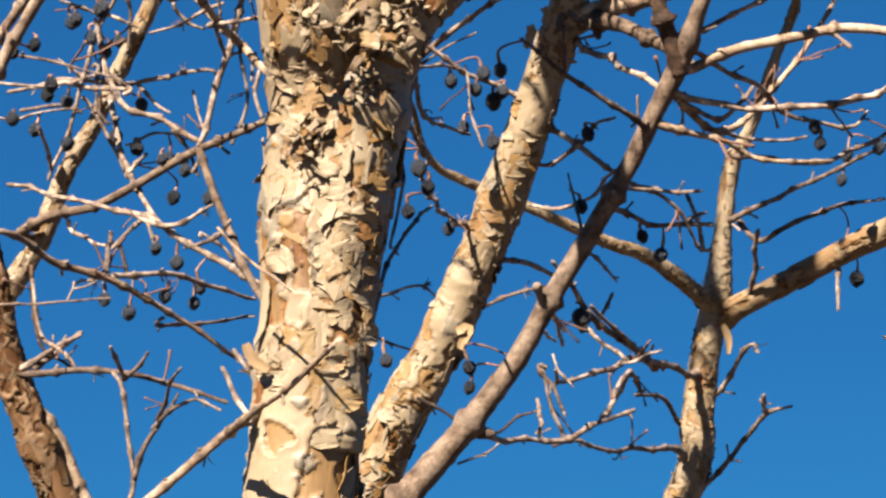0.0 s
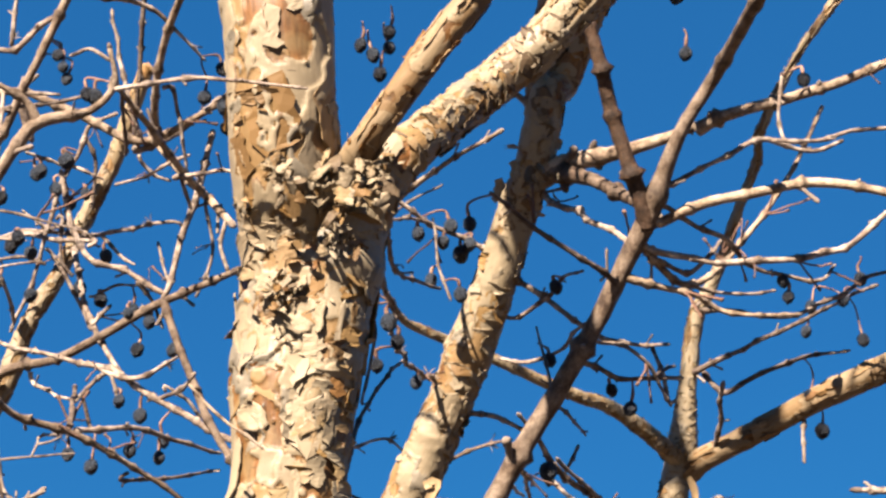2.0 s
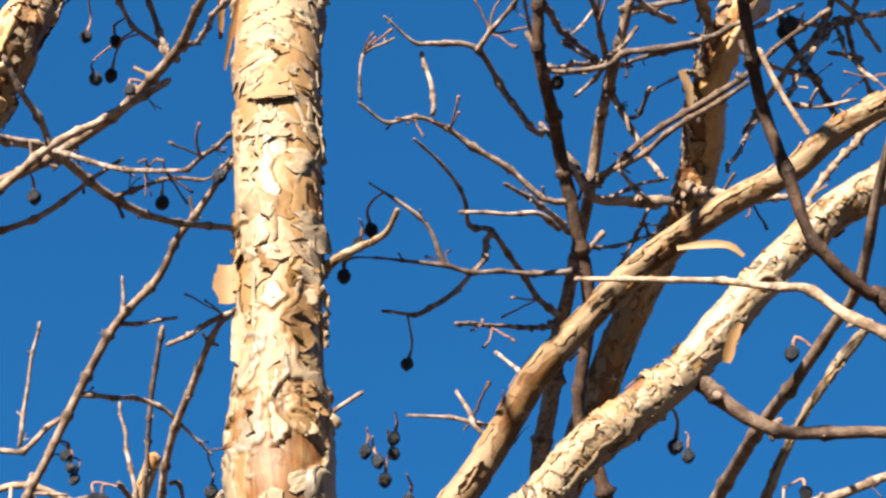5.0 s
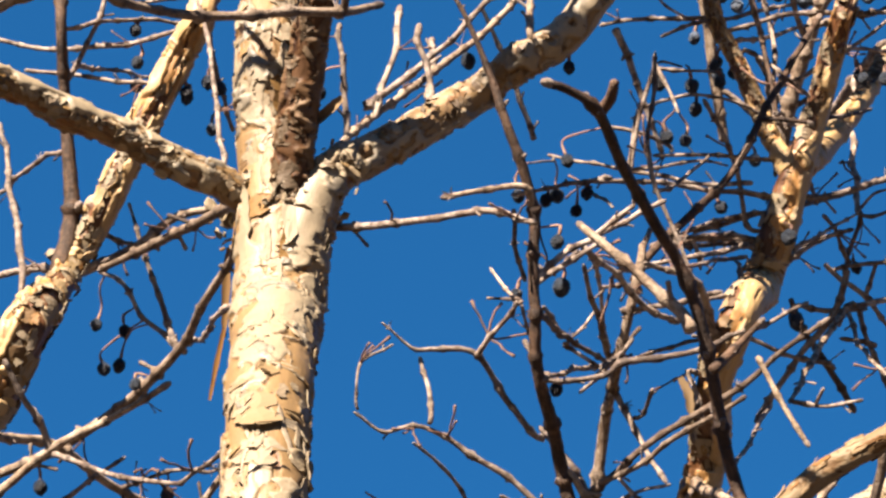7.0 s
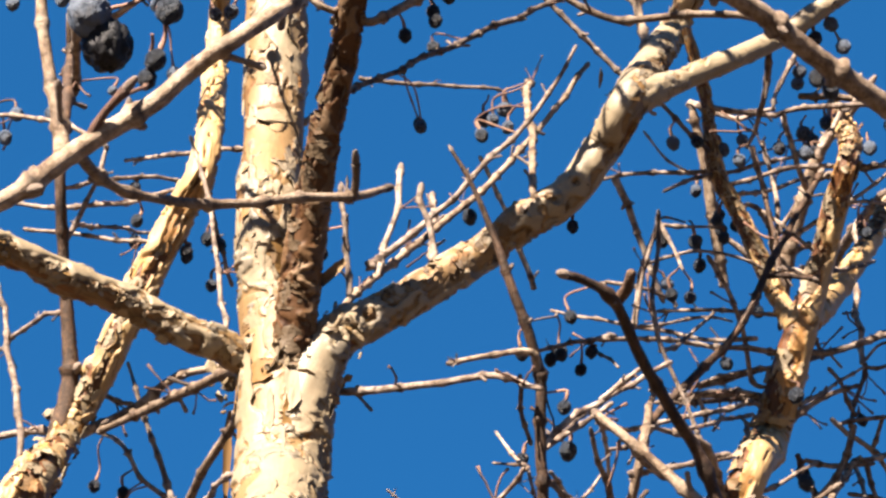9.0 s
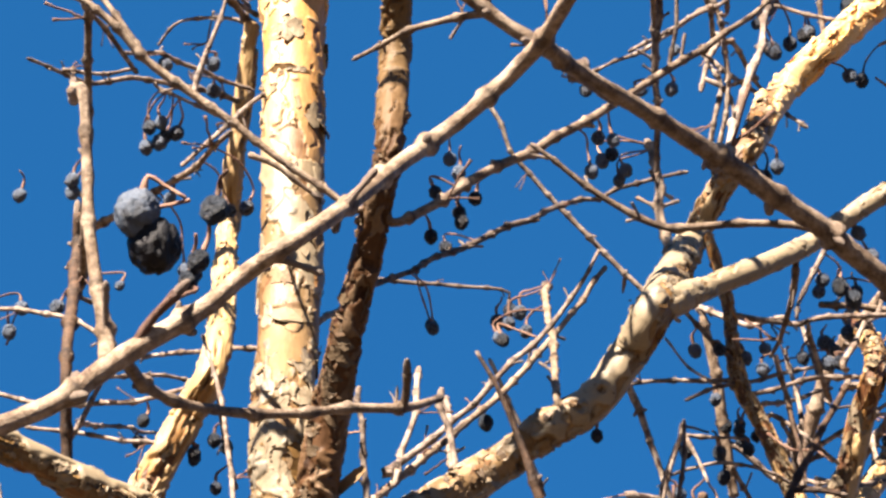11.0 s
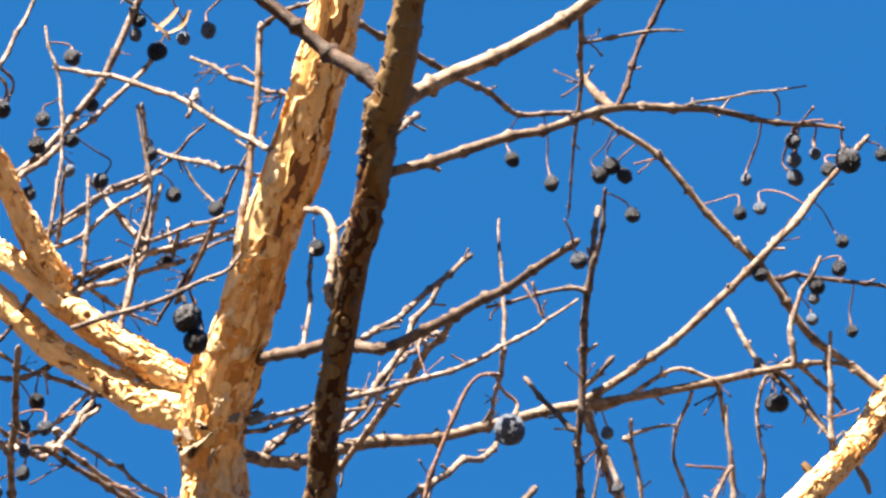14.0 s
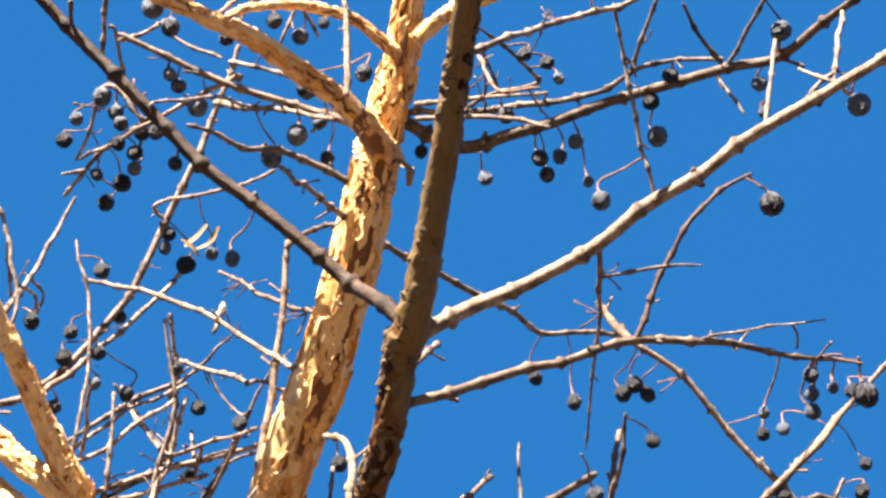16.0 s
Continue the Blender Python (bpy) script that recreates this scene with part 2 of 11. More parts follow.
def tube(name, line, sides, rough, knots, rng, scars=False):
    """A closed, uneven tube along a line, with knots (swollen nodes) at the given indices."""
    tan, us, vs = frames_along(line)
    n = len(line)
    r = line[:, 3].copy()
    for k, amount, wide in knots:
        r *= 1 + amount * np.exp(-((np.arange(n) - k) / wide) ** 2)
    ang = np.linspace(0, 2 * math.pi, sides, endpoint=False)
    seed = rng.uniform(0, 50)
    verts = []
    for i in range(n):
        for a in ang:
            d = us[i] * math.cos(a) + vs[i] * math.sin(a)
            q = line[i, :3] + d * r[i]
            k = 1.0
            if rough:
                s = 0.55 / max(r[i], 0.003)
                k += rough * noise.noise(Vector((q[0] * s + seed, q[1] * s, q[2] * s * 0.6)))
                k += rough * 0.6 * noise.noise(Vector((q[0] * s * 3, q[1] * s * 3 + seed, q[2] * s * 1.6)))
            verts.append(line[i, :3] + d * r[i] * k)
    faces = [(i * sides + j, i * sides + (j + 1) % sides, (i + 1) * sides + (j + 1) % sides, (i + 1) * sides + j)
             for i in range(n - 1) for j in range(sides)]
    verts += [line[0, :3] - tan[0] * r[0] * 0.4, line[-1, :3] + tan[-1] * r[-1] * 0.9]
    a, b = n * sides, n * sides + 1
    faces += [(a, (j + 1) % sides, j) for j in range(sides)]
    faces += [(b, (n - 1) * sides + j, (n - 1) * sides + (j + 1) % sides) for j in range(sides)]
    mesh = bpy.data.meshes.new(name)
    mesh.from_pydata([tuple(v) for v in verts], [], faces)
    mesh.polygons.foreach_set("use_smooth", [True] * len(mesh.polygons))
    if scars:
        ring = np.zeros(n)
        for k, amount, wide in knots:
            ring = np.maximum(ring, min(1.0, amount * 3) * np.exp(-((np.arange(n) - k - 0.9 * wide) / (0.5 * wide + 0.15)) ** 2))
        patch = np.array([max(0.0, noise.noise(Vector((i * 0.23, seed, j * 1.1)))) for i in range(n) for j in range(sides)])
        tone = np.clip(np.repeat(ring, sides) * 0.8 + (patch > 0.28) * 0.45, 0, 1)
        mesh.attributes.new("scar", "FLOAT", "POINT").data.foreach_set("value", [float(q) for q in tone] + [0.0, 0.0])
    mesh.update()
    return mesh


def lattice_noise(p, seed):
    """Smooth noise from -1 to 1 at the rows of p."""
    cell = np.floor(p)
    f = p - cell
    f = f * f * (3 - 2 * f)
    c = cell.astype(np.int64)
    total = 0.0
    for dx in (0, 1):
        for dy in (0, 1):
            for dz in (0, 1):
                h = ((c[:, 0] + dx) * 374761393 + (c[:, 1] + dy) * 668265263 + (c[:, 2] + dz) * 1274126177 + seed * 2246822519) & 0xFFFFFFFF
                h = ((h ^ (h >> 13)) * 1274126177) & 0xFFFFFFFF
                h = ((h ^ (h >> 16)) * 668265263) & 0xFFFFFFFF
                w = np.where(dx, f[:, 0], 1 - f[:, 0]) * np.where(dy, f[:, 1], 1 - f[:, 1]) * np.where(dz, f[:, 2], 1 - f[:, 2])
                total = total + w * ((h >> 8) / 8388608.0 - 1)
    return total


def layered(p, seed):
    return lattice_noise(p, seed) + 0.5 * lattice_noise(p * 2.1, seed + 1) + 0.28 * lattice_noise(p * 4.3, seed + 2) + 0.15 * lattice_noise(p * 9.1, seed + 3)


def bark_tube(name, line, rng, knots, shaggy, relief):
    """A stem whose bark lies in torn sheets, each a real step proud of the one below."""
    near = max(0.7, float(np.min(np.linalg.norm(line[line[:, 2] > 1.55][:, :2], axis=1), initial=0.75))) / 0.75
    cell = 0.00090 * near
    gap = np.linalg.norm(np.diff(line[:, :3], axis=0), axis=1)
    run = np.concatenate([[0], np.cumsum(gap)])
    stations = [0.0]
    while stations[-1] < run[-1]:
        z = np.interp(stations[-1], run, line[:, 2])
        stations.append(stations[-1] + (0.02 if z < 1.5 else cell * 1.15))
    stations = np.array(stations[:-1] + [run[-1]])
    line = np.stack([np.interp(stations, run, line[:, k]) for k in range(4)], axis=1)
    tan, us, vs = frames_along(line)
    n = len(line)
    r = line[:, 3].copy()
    for at, amount, wide in knots:
        r *= 1 + amount * np.exp(-((stations - at) / wide) ** 2)
    seen = line[:, 2] > 1.5
    mean = float(r[seen].mean()) if seen.any() else float(r.mean())
    sides = int(min(max(2 * math.pi * mean / cell, 26), 170))
    ang = np.linspace(0, 2 * math.pi, sides, endpoint=False)
    ca, sa = np.tile(np.cos(ang), n), np.tile(np.sin(ang), n)
    along = np.repeat(stations, sides)
    height = np.repeat(line[:, 2], sides)
    grain = np.stack([ca * mean, sa * mean, along], axis=1)
    seed = rng.randrange(1, 9000) * 10
    f = 62 * (0.02 / mean) ** 0.6
    q = grain * f
    q = q + 0.55 * np.stack([lattice_noise(q * 1.3, seed + 5), lattice_noise(q * 1.3, seed + 6), lattice_noise(q * 1.3, seed + 7)], axis=1)
    # smooth stretches higher up, long strips on the young wood at the top
    smooth = np.clip((height - 1.93) / 0.08, 0, 1) * np.clip((2.74 - height) / 0.06, 0, 1) * (mean > 0.012)
    long_ = np.clip((height - 2.70) / 0.08, 0, 1)
    furrow = np.clip((height - 2.10) / 0.08, 0, 1) * (mean < 0.0145) * (shaggy >= 0)
    smooth = smooth * (1 - furrow)
    tall = np.where(np.maximum(long_, furrow) > 0.5, 0.13, 0.27)
    first = layered(q * np.stack([0 * tall + 1, 0 * tall + 1, tall], axis=1) * 0.8, seed) + 0.16 + 0.25 * smooth - 0.10 * long_ - 0.14 * furrow
    second = layered(q * np.stack([0 * tall + 1, 0 * tall + 1, tall], axis=1) * 1.05 + 31.7, seed + 20) + 0.05 - 0.22 * smooth - 0.05 * long_
    third = layered(q * np.array([2.0, 2.0, 0.9]) + 77.1, seed + 40) - 0.62 + shaggy - 0.05 - 0.12 * smooth
    for at, amount, wide in knots:
        third = third + 2.5 * amount * np.exp(-((along - at) / (wide * 1.3)) ** 2)
    # long ridges and hollows on the limbs high up, pale skin on the ridges only
    ridge = layered(q * np.array([0.62, 0.62, 0.075]) + 13.3, seed + 100) * furrow * (height < 2.72)
    first = np.where(furrow > 0, first * 0.6 + ridge + 0.12, first)
    second = np.where(furrow > 0, second * 0.6 + ridge - 0.04, second)
    size = (mean / 0.02) ** 0.55
    curl_1 = np.exp(-np.maximum(first, 0) / 0.30) * np.clip(lattice_noise(q * 0.9, seed + 50) + 0.35, 0, 1)
    curl_2 = np.exp(-np.maximum(second, 0) / 0.30) * np.clip(lattice_noise(q * 0.9, seed + 60) + 0.45, 0, 1)
    up = 0.00060 * np.clip(first / 0.018, 0, 1) * (1 + 1.5 * curl_1)
    up = up + 0.00085 * np.clip(second / 0.018, 0, 1) * (1 + 1.6 * curl_2)
    up = up + 0.00080 * np.clip(third / 0.04, 0, 1) * (1 + 0.5 * lattice_noise(q * 3.1, seed + 70))
    up = up * size * relief * (1 + 0.7 * np.maximum(long_, furrow)) + mean * 0.020 * lattice_noise(grain * 0.55 / mean, seed + 80) + mean * 0.006 * lattice_noise(q * 2.6, seed + 90)
    rr = np.repeat(r, sides) + up + mean * 0.14 * np.clip(ridge, -0.8, 0.8) - 0.0008 * size
    side = np.repeat(us, sides, axis=0) * ca[:, None] + np.repeat(vs, sides, axis=0) * sa[:, None]
    verts = np.repeat(line[:, :3], sides, axis=0) + side * rr[:, None]
    verts = np.concatenate([verts, [line[0, :3] - tan[0] * r[0] * 0.3, line[-1, :3] + tan[-1] * r[-1] * 0.6]])
    i, j = np.meshgrid(np.arange(n - 1), np.arange(sides), indexing="ij")
    k = (j + 1) % sides
    quads = np.stack([i * sides + j, i * sides + k, (i + 1) * sides + k, (i + 1) * sides + j], axis=-1).reshape(-1, 4)
    faces = quads.tolist()
    a, b = n * sides, n * sides + 1
    faces += [(a, (j + 1) % sides, j) for j in range(sides)]
    faces += [(b, (n - 1) * sides + j, (n - 1) * sides + (j + 1) % sides) for j in range(sides)]
    mesh = bpy.data.meshes.new(name)
    mesh.from_pydata(verts.tolist(), [], faces)
    mesh.polygons.foreach_set("use_smooth", [True] * len(mesh.polygons))
    ends = np.zeros((2, 3))
    mesh.attributes.new("grain", "FLOAT_VECTOR", "POINT").data.foreach_set("vector", np.concatenate([grain, ends]).ravel())
    mesh.attributes.new("sheets", "FLOAT_VECTOR", "POINT").data.foreach_set("vector", np.concatenate([np.stack([first, second, third], axis=1), ends]).ravel())
    mesh.update()
    return mesh


def flake_mesh(rng, mat, strip=False, small=1.0):
    """A torn, curling piece of bark on a cylinder of radius 1 whose axis is z; it is centred on +x."""
    nu, nv = 4, 9
    wide, tall = rng.choice((0.3, 0.45, 0.6, 0.8, 1.1)) * rng.uniform(0.85, 1.15), rng.choice((0.35, 0.55, 0.8, 1.1, 1.6)) * rng.uniform(0.8, 1.2)
    edge, lift = rng.choice((0, 1, 1, 2, 3)), rng.choice((0.015, 0.03, 0.055, 0.12)) * rng.uniform(0.7, 1.3)
    lean = rng.uniform(-0.14, 0.14)
    if strip:
        wide, tall, lift = rng.uniform(0.18, 0.48), rng.uniform(1.0, 2.6), rng.choice((0.02, 0.04, 0.08, 0.18))
    wide, tall, lift = wide * small, tall * (1.0 if small == 1.0 else 0.85), lift * (1.0 if small == 1.0 else 0.7)
    off = rng.uniform(0, 90)
    wave = lambda q, k: noise.noise(Vector((q, off, k * 5.3)))
    top, under = [], []
    for i in range(nu):
        for j in range(nv):
            s, t = i / (nu - 1), j / (nv - 1)
            ragged = 0.7 * wave(t * 4.0, 1 + (s > 0.5)) + 0.6 * wave(t * 11, 3 + (s > 0.5))
            half = (1 - abs(2 * t - 1) ** 5) ** 0.35 * (0.85 + ragged) + 0.08
            end = 0.16 * wave(s * 3.0, 6 + (t > 0.5)) + 0.10 * wave(s * 9.0, 8)
            a = (s - 0.5) * wide * half + lean * (t - 0.5) + 0.12 * wide * wave(t * 2.5, 9)
            z = (t - 0.5) * tall * (1 + end)
            up = (s, 1 - s, t, 1 - t)[edge]
            r = 1.03 + lift * max(up - 0.4, 0) ** 1.6 * 3.0 + 0.02 * wave(s * 3 + t * 4, 11)
            top.append((r * math.cos(a), r * math.sin(a), z))
            q = r - 0.025
            under.append((q * math.cos(a), q * math.sin(a), z))
    idx = lambda i, j: i * nv + j
    m = nu * nv
    faces = []
    for i in range(nu - 1):
        for j in range(nv - 1):
            f = (idx(i, j), idx(i + 1, j), idx(i + 1, j + 1), idx(i, j + 1))
            faces += [f, tuple(k + m for k in reversed(f))]
    rim = [idx(i, 0) for i in range(nu)] + [idx(nu - 1, j) for j in range(1, nv)]
    rim += [idx(i, nv - 1) for i in range(nu - 2, -1, -1)] + [idx(0, j) for j in range(nv - 2, 0, -1)]
    faces += [(b, a, a + m, b + m) for a, b in zip(rim, rim[1:] + rim[:1])]
    mesh = bpy.data.meshes.new("bark_flake")
    mesh.from_pydata(top + under, [], faces)
    mesh.materials.append(mat)
    mesh.polygons.foreach_set("use_smooth", [True] * len(mesh.polygons))
    mesh.update()
    return mesh


FLAKES = [flake_mesh(random.Random(40 + k), FLAKE) for k in range(40)]
STRIPS = [flake_mesh(random.Random(90 + k), FLAKE, True) for k in range(24)]
FINE = [flake_mesh(random.Random(240 + k), FLAKE if k % 4 else GOLD_FLAKE, False, 0.55) for k in range(48)]
GOLD_STRIPS = [flake_mesh(random.Random(190 + k), GOLD_FLAKE, True) for k in range(16)]
HIGH_STRIPS = [flake_mesh(random.Random(290 + k), HIGH_FLAKE, True) for k in range(24)]
HIGH_FINE = [flake_mesh(random.Random(340 + k), HIGH_FLAKE, False, 0.55) for k in range(24)]
SHADED_FLAKES = [flake_mesh(random.Random(40 + k), SHADED_FLAKE) for k in range(24)]


def peel(host, line, count, most, rng, low, shapes, bare):
    """Bark flakes round a stem above height low, more of them on the open side; up to most are parts, the rest one mesh."""
    tan, us, vs = frames_along(line)
    rows = [i for i in range(2, len(line) - 2) if line[i, 2] > low and (line[i, 2] < 2.0 or line[i, 3] < 0.02 or line[i, 2] > bare[1] or i % 4 == 0) and not (bare[0] < line[i, 2] < bare[1] and rng.random() < 0.72)]
    rows += [i for i in rows if line[i, 2] > bare[1]]
    if not rows:
        return
    rest = {}
    for k in range(count):
        i = rng.choice(rows)
        a = rng.gauss(-math.pi / 2 + 0.25, 1.3)
        side = Vector((math.cos(a), math.sin(a), 0))
        t = Vector(tan[i])
        side = (side - t * side.dot(t)).normalized()
        m = Matrix((side, t.cross(side), t)).transposed().to_4x4()
        size = line[i, 3] * rng.choice((0.62, 0.8, 1.0, 1.0)) 
        z = Matrix.Diagonal((line[i, 3], line[i, 3], size, 1))
        kind = shapes
        if shapes is FLAKES:
            # a few dark flakes stand in for shade in torn recesses
            if rng.random() < (0.0 if line[i, 3] > 0.011 or line[i, 2] > bare[1] else 0.12):
                kind = SHADED_FLAKES
            elif line[i, 2] > bare[1]:
                kind = HIGH_FINE if rng.random() < 0.35 else HIGH_STRIPS
            elif line[i, 2] > 2.0 and line[i, 3] > 0.02:
                kind = STRIPS if rng.random() < 0.45 else FINE
            elif rng.random() < (0.75 if line[i, 3] > 0.02 else 0.5):
                kind = FINE
        data = kind[rng.randrange(len(kind))]
        tilt = Matrix.Rotation(rng.gauss(0, 0.03 if kind in (STRIPS, HIGH_STRIPS, GOLD_STRIPS) else 0.11), 4, "X")
        m = Matrix.Translation(line[i, :3]) @ m @ z @ tilt
        if k < most:
            ob = new("bark_flake", data)
            ob.parent, ob.matrix_world = host, m
        else:
            verts, faces = rest.setdefault(data.materials[0].name, ([], []))
            base = len(verts)
            verts += [tuple(m @ v.co) for v in data.vertices]
            faces += [tuple(base + q for q in p.vertices) for p in data.polygons]
    for mat, (verts, faces) in rest.items():
        mesh = bpy.data.meshes.new("loose_bark")
        mesh.from_pydata(verts, [], faces)
        mesh.update()
        tagged(part("loose_bark", mesh, bpy.data.materials[mat], host), kind="stuff")


KINDS = {"K": ("stem", SHADED_BARK), "T": ("trunk", BARK), "L": ("limb", BARK), "O": ("limb", GOLD), "N": ("branch", CANE), "S": ("branch", SHOOT), "G": ("twig", TWIG), "R": ("fruit_twig", STALK)}
made = [0]


def wood(tree, kind, pts, bare=(2.7, 2.7)):
    """One stem, limb, branch or twig of a tree through stations (x, y, z, radius)."""
    made[0] += 1
    rng = random.Random(made[0])
    name, mat = KINDS[kind]
    if mat is BARK and tree in (TREE_B, TREE_E):
        mat = BARK_SIDE
    mean = sum(p[3] for p in pts) / len(pts)
    step = min(max(mean * 0.55, 0.0022), 0.006)
    line = spline(pts, step)
    n = len(line)
    if kind in "TLKO":
        length = np.linalg.norm(np.diff(line[:, :3], axis=0), axis=1).sum()
        knots = [(rng.uniform(0, length), rng.uniform(0.03, 0.10), mean * rng.uniform(0.5, 1.0)) for _ in range(max(2, int(length / 0.12)))]
    else:
        sides, rough = (16 if mean > 0.003 else 9), (0.11 if kind in "SN" else 0.20)
        # young wood: a swollen node every few centimetres
        gap = max(0.016, mean * 9) / step
        knots, k = [], rng.uniform(0.4, 1.0) * gap
        while k < n:
            knots.append((k, rng.uniform(0.25, 0.75), max(0.7, mean * 0.40 / step)))
            k += gap * rng.uniform(0.7, 1.3)
        # slight zigzag from node to node
        if kind not in "SN" or mean < 0.006:
            for axis in range(3):
                kick = [0.0] + [rng.gauss(0, mean * (0.3 if kind in "SN" else 0.55)) for _ in knots] + [0.0]
                line[:, axis] += np.interp(np.arange(n), [0.0] + [q[0] for q in knots] + [n + 1.0], kick)
        slim = 0.96 if kind in "SN" else 0.92
        line[:, 3] *= slim * np.interp(np.arange(n), [0, 0.6 * n, n], [1.05, 1.0, 0.86])
    if kind in "TLKO":
        mesh = bark_tube(name, line, rng, knots, {"K": 0.22, "O": -0.35}.get(kind, 0.0), 0.35 if kind == "O" else 1.0)
    else:
        mesh = tube(name, line, sides, rough, knots, rng, True)
    host = part(name, mesh, mat, tree)
    if kind in "TLKO":
        low = 1.5
        seen = line[line[:, 2] > low]
        if len(seen) > 4:
            length = np.linalg.norm(np.diff(seen[:, :3], axis=0), axis=1).sum()
            count = int(length / mean * (4 if kind == "K" else 1.5 if kind == "O" else 12))
            peel(host, line, count, min(count, 280 if mean > 0.013 else 80), rng, low, SHADED_FLAKES if kind == "K" else GOLD_STRIPS if kind == "O" else FLAKES, bare)
    elif len(knots) and mean > 0.0007:
        buds(host, line, knots, rng, mean)
        t = Vector(line[-1, :3] - line[-3, :3]).normalized()
        r = min(line[-1, 3] * 1.25, 0.0026)
        tip = new("bud", BUD)
        tip.parent = host
        tip.matrix_world = Matrix.Translation(line[-1, :3]) @ t.to_track_quat("Z", "Y").to_matrix().to_4x4() @ Matrix.Diagonal((r, r, r * rng.uniform(2.2, 4.0), 1))
    return host


def spray_mesh(rng):
    """A few thin, bent stalks left over from last year's fruit, of height about 1 along z."""
    verts, faces = [], []
    for _ in range(rng.choice((1, 2, 2, 3))):
        a, reach = rng.uniform(0, 6.28), rng.uniform(0.25, 0.75)
        high, droop = rng.uniform(0.5, 1.0), rng.uniform(-0.5, 0.5)
        path = []
        for k in range(7):
            q = k / 6
            r = reach * q ** 1.4
            path.append((r * math.cos(a) + rng.gauss(0, 0.015), r * math.sin(a) + rng.gauss(0, 0.015), high * q + droop * q ** 3, 0.032 if k < 6 else 0.055))
        line = np.array(path)
        tan, us, vs = frames_along(line)
        base = len(verts)
        for i in range(7):
            for j in range(4):
                c = j * math.pi / 2
                verts.append(tuple(line[i, :3] + (us[i] * math.cos(c) + vs[i] * math.sin(c)) * line[i, 3]))
        faces += [(base + i * 4 + j, base + i * 4 + (j + 1) % 4, base + i * 4 + 4 + (j + 1) % 4, base + i * 4 + 4 + j) for i in range(6) for j in range(4)]
        faces.append(tuple(base + 24 + j for j in range(4)))
    mesh = bpy.data.meshes.new("dry_stalk")
    mesh.from_pydata(verts, [], faces)
    mesh.polygons.foreach_set("use_smooth", [True] * len(mesh.polygons))
    mesh.materials.append(STALK)
    mesh.update()
    return mesh


def scale_mesh(rng):
    """Three to five pointed papery scales that stand round a bud."""
    verts, faces = [], []
    n = rng.choice((3, 4, 5))
    for k in range(n):
        a, open_ = k * 6.28 / n + rng.uniform(-0.3, 0.3), rng.uniform(0.3, 0.9)
        base = len(verts)
        for q, w in ((0.0, 0.16), (0.35, 0.24), (0.7, 0.16), (1.0, 0.03)):
            r, z = 0.12 + open_ * q ** 1.3, q * (1.1 - open_ * 0.5 * q)
            for side in (-1, 0, 1):
                for d in (0, -0.035):
                    b = a + side * w / (r + 0.3)
                    verts.append(((r + d - 0.05 * abs(side)) * math.cos(b), (r + d - 0.05 * abs(side)) * math.sin(b), z))
        for i in range(3):
            for j in range(2):
                p = base + i * 6 + j * 2
                faces += [(p, p + 2, p + 8, p + 6), (p + 1, p + 7, p + 9, p + 3)]
            faces += [(base + i * 6, base + i * 6 + 6, base + i * 6 + 7, base + i * 6 + 1), (base + i * 6 + 4, base + i * 6 + 5, base + i * 6 + 11, base + i * 6 + 10)]
    mesh = bpy.data.meshes.new("husk")
    mesh.from_pydata(verts, [], faces)
    mesh.polygons.foreach_set("use_smooth", [True] * len(mesh.polygons))
    mesh.materials.append(TWIG)
    mesh.update()
    return mesh


SPRAYS = [spray_mesh(random.Random(300 + k)) for k in range(10)]
SCALES = [scale_mesh(random.Random(330 + k)) for k in range(5)]


def buds(host, line, knots, rng, mean):
    """Opposite pointed buds and short spurs at the nodes, one part for each node."""
    tan, us, vs = frames_along(line)
    for k, _, _ in knots:
        i = int(k)
        if i >= len(line) - 1 or rng.random() < 0.35:
            continue
        a = rng.uniform(0, 2 * math.pi)
        r = line[i, 3]
        for s in (0, math.pi):
            if rng.random() < 0.25:
                continue
            d = Vector(us[i] * math.cos(a + s) + vs[i] * math.sin(a + s))
            t = Vector(tan[i])
            out = (d * 0.8 + t * 0.6).normalized()
            side = out.cross(t).normalized()
            extra = rng.random()
            if mean < 0.0032 and extra < 0.15:
                m = Matrix((side, out.cross(side), out)).transposed().to_4x4()
                many = SPRAYS if extra < 0.11 else SCALES
                ob = new("dry_stalk" if extra < 0.11 else "husk", many[rng.randrange(len(many))])
                ob.parent = host
                s_ = rng.uniform(0.009, 0.022) if extra < 0.11 else rng.uniform(0.003, 0.006)
                ob.matrix_world = Matrix.Translation(Vector(line[i, :3]) + d * r * 0.8) @ m @ Matrix.Scale(s_, 4)
                continue
            size = max(r * rng.uniform(0.35, 0.6), 0.0005)
            high = size * rng.uniform(1.6, 3.2)
            shape = BUD
            if rng.random() < 0.3:
                shape, size, high = SPUR, max(r * 0.5, 0.0006), min(r * rng.uniform(2.5, 7.0), 0.013)
            m = Matrix((side, out.cross(side), out)).transposed().to_4x4()
            ob = new("bud", shape)
            ob.parent = host
            ob.matrix_world = Matrix.Translation(Vector(line[i, :3]) + d * r * 0.85) @ m @ Matrix.Diagonal((size, size, high, 1))


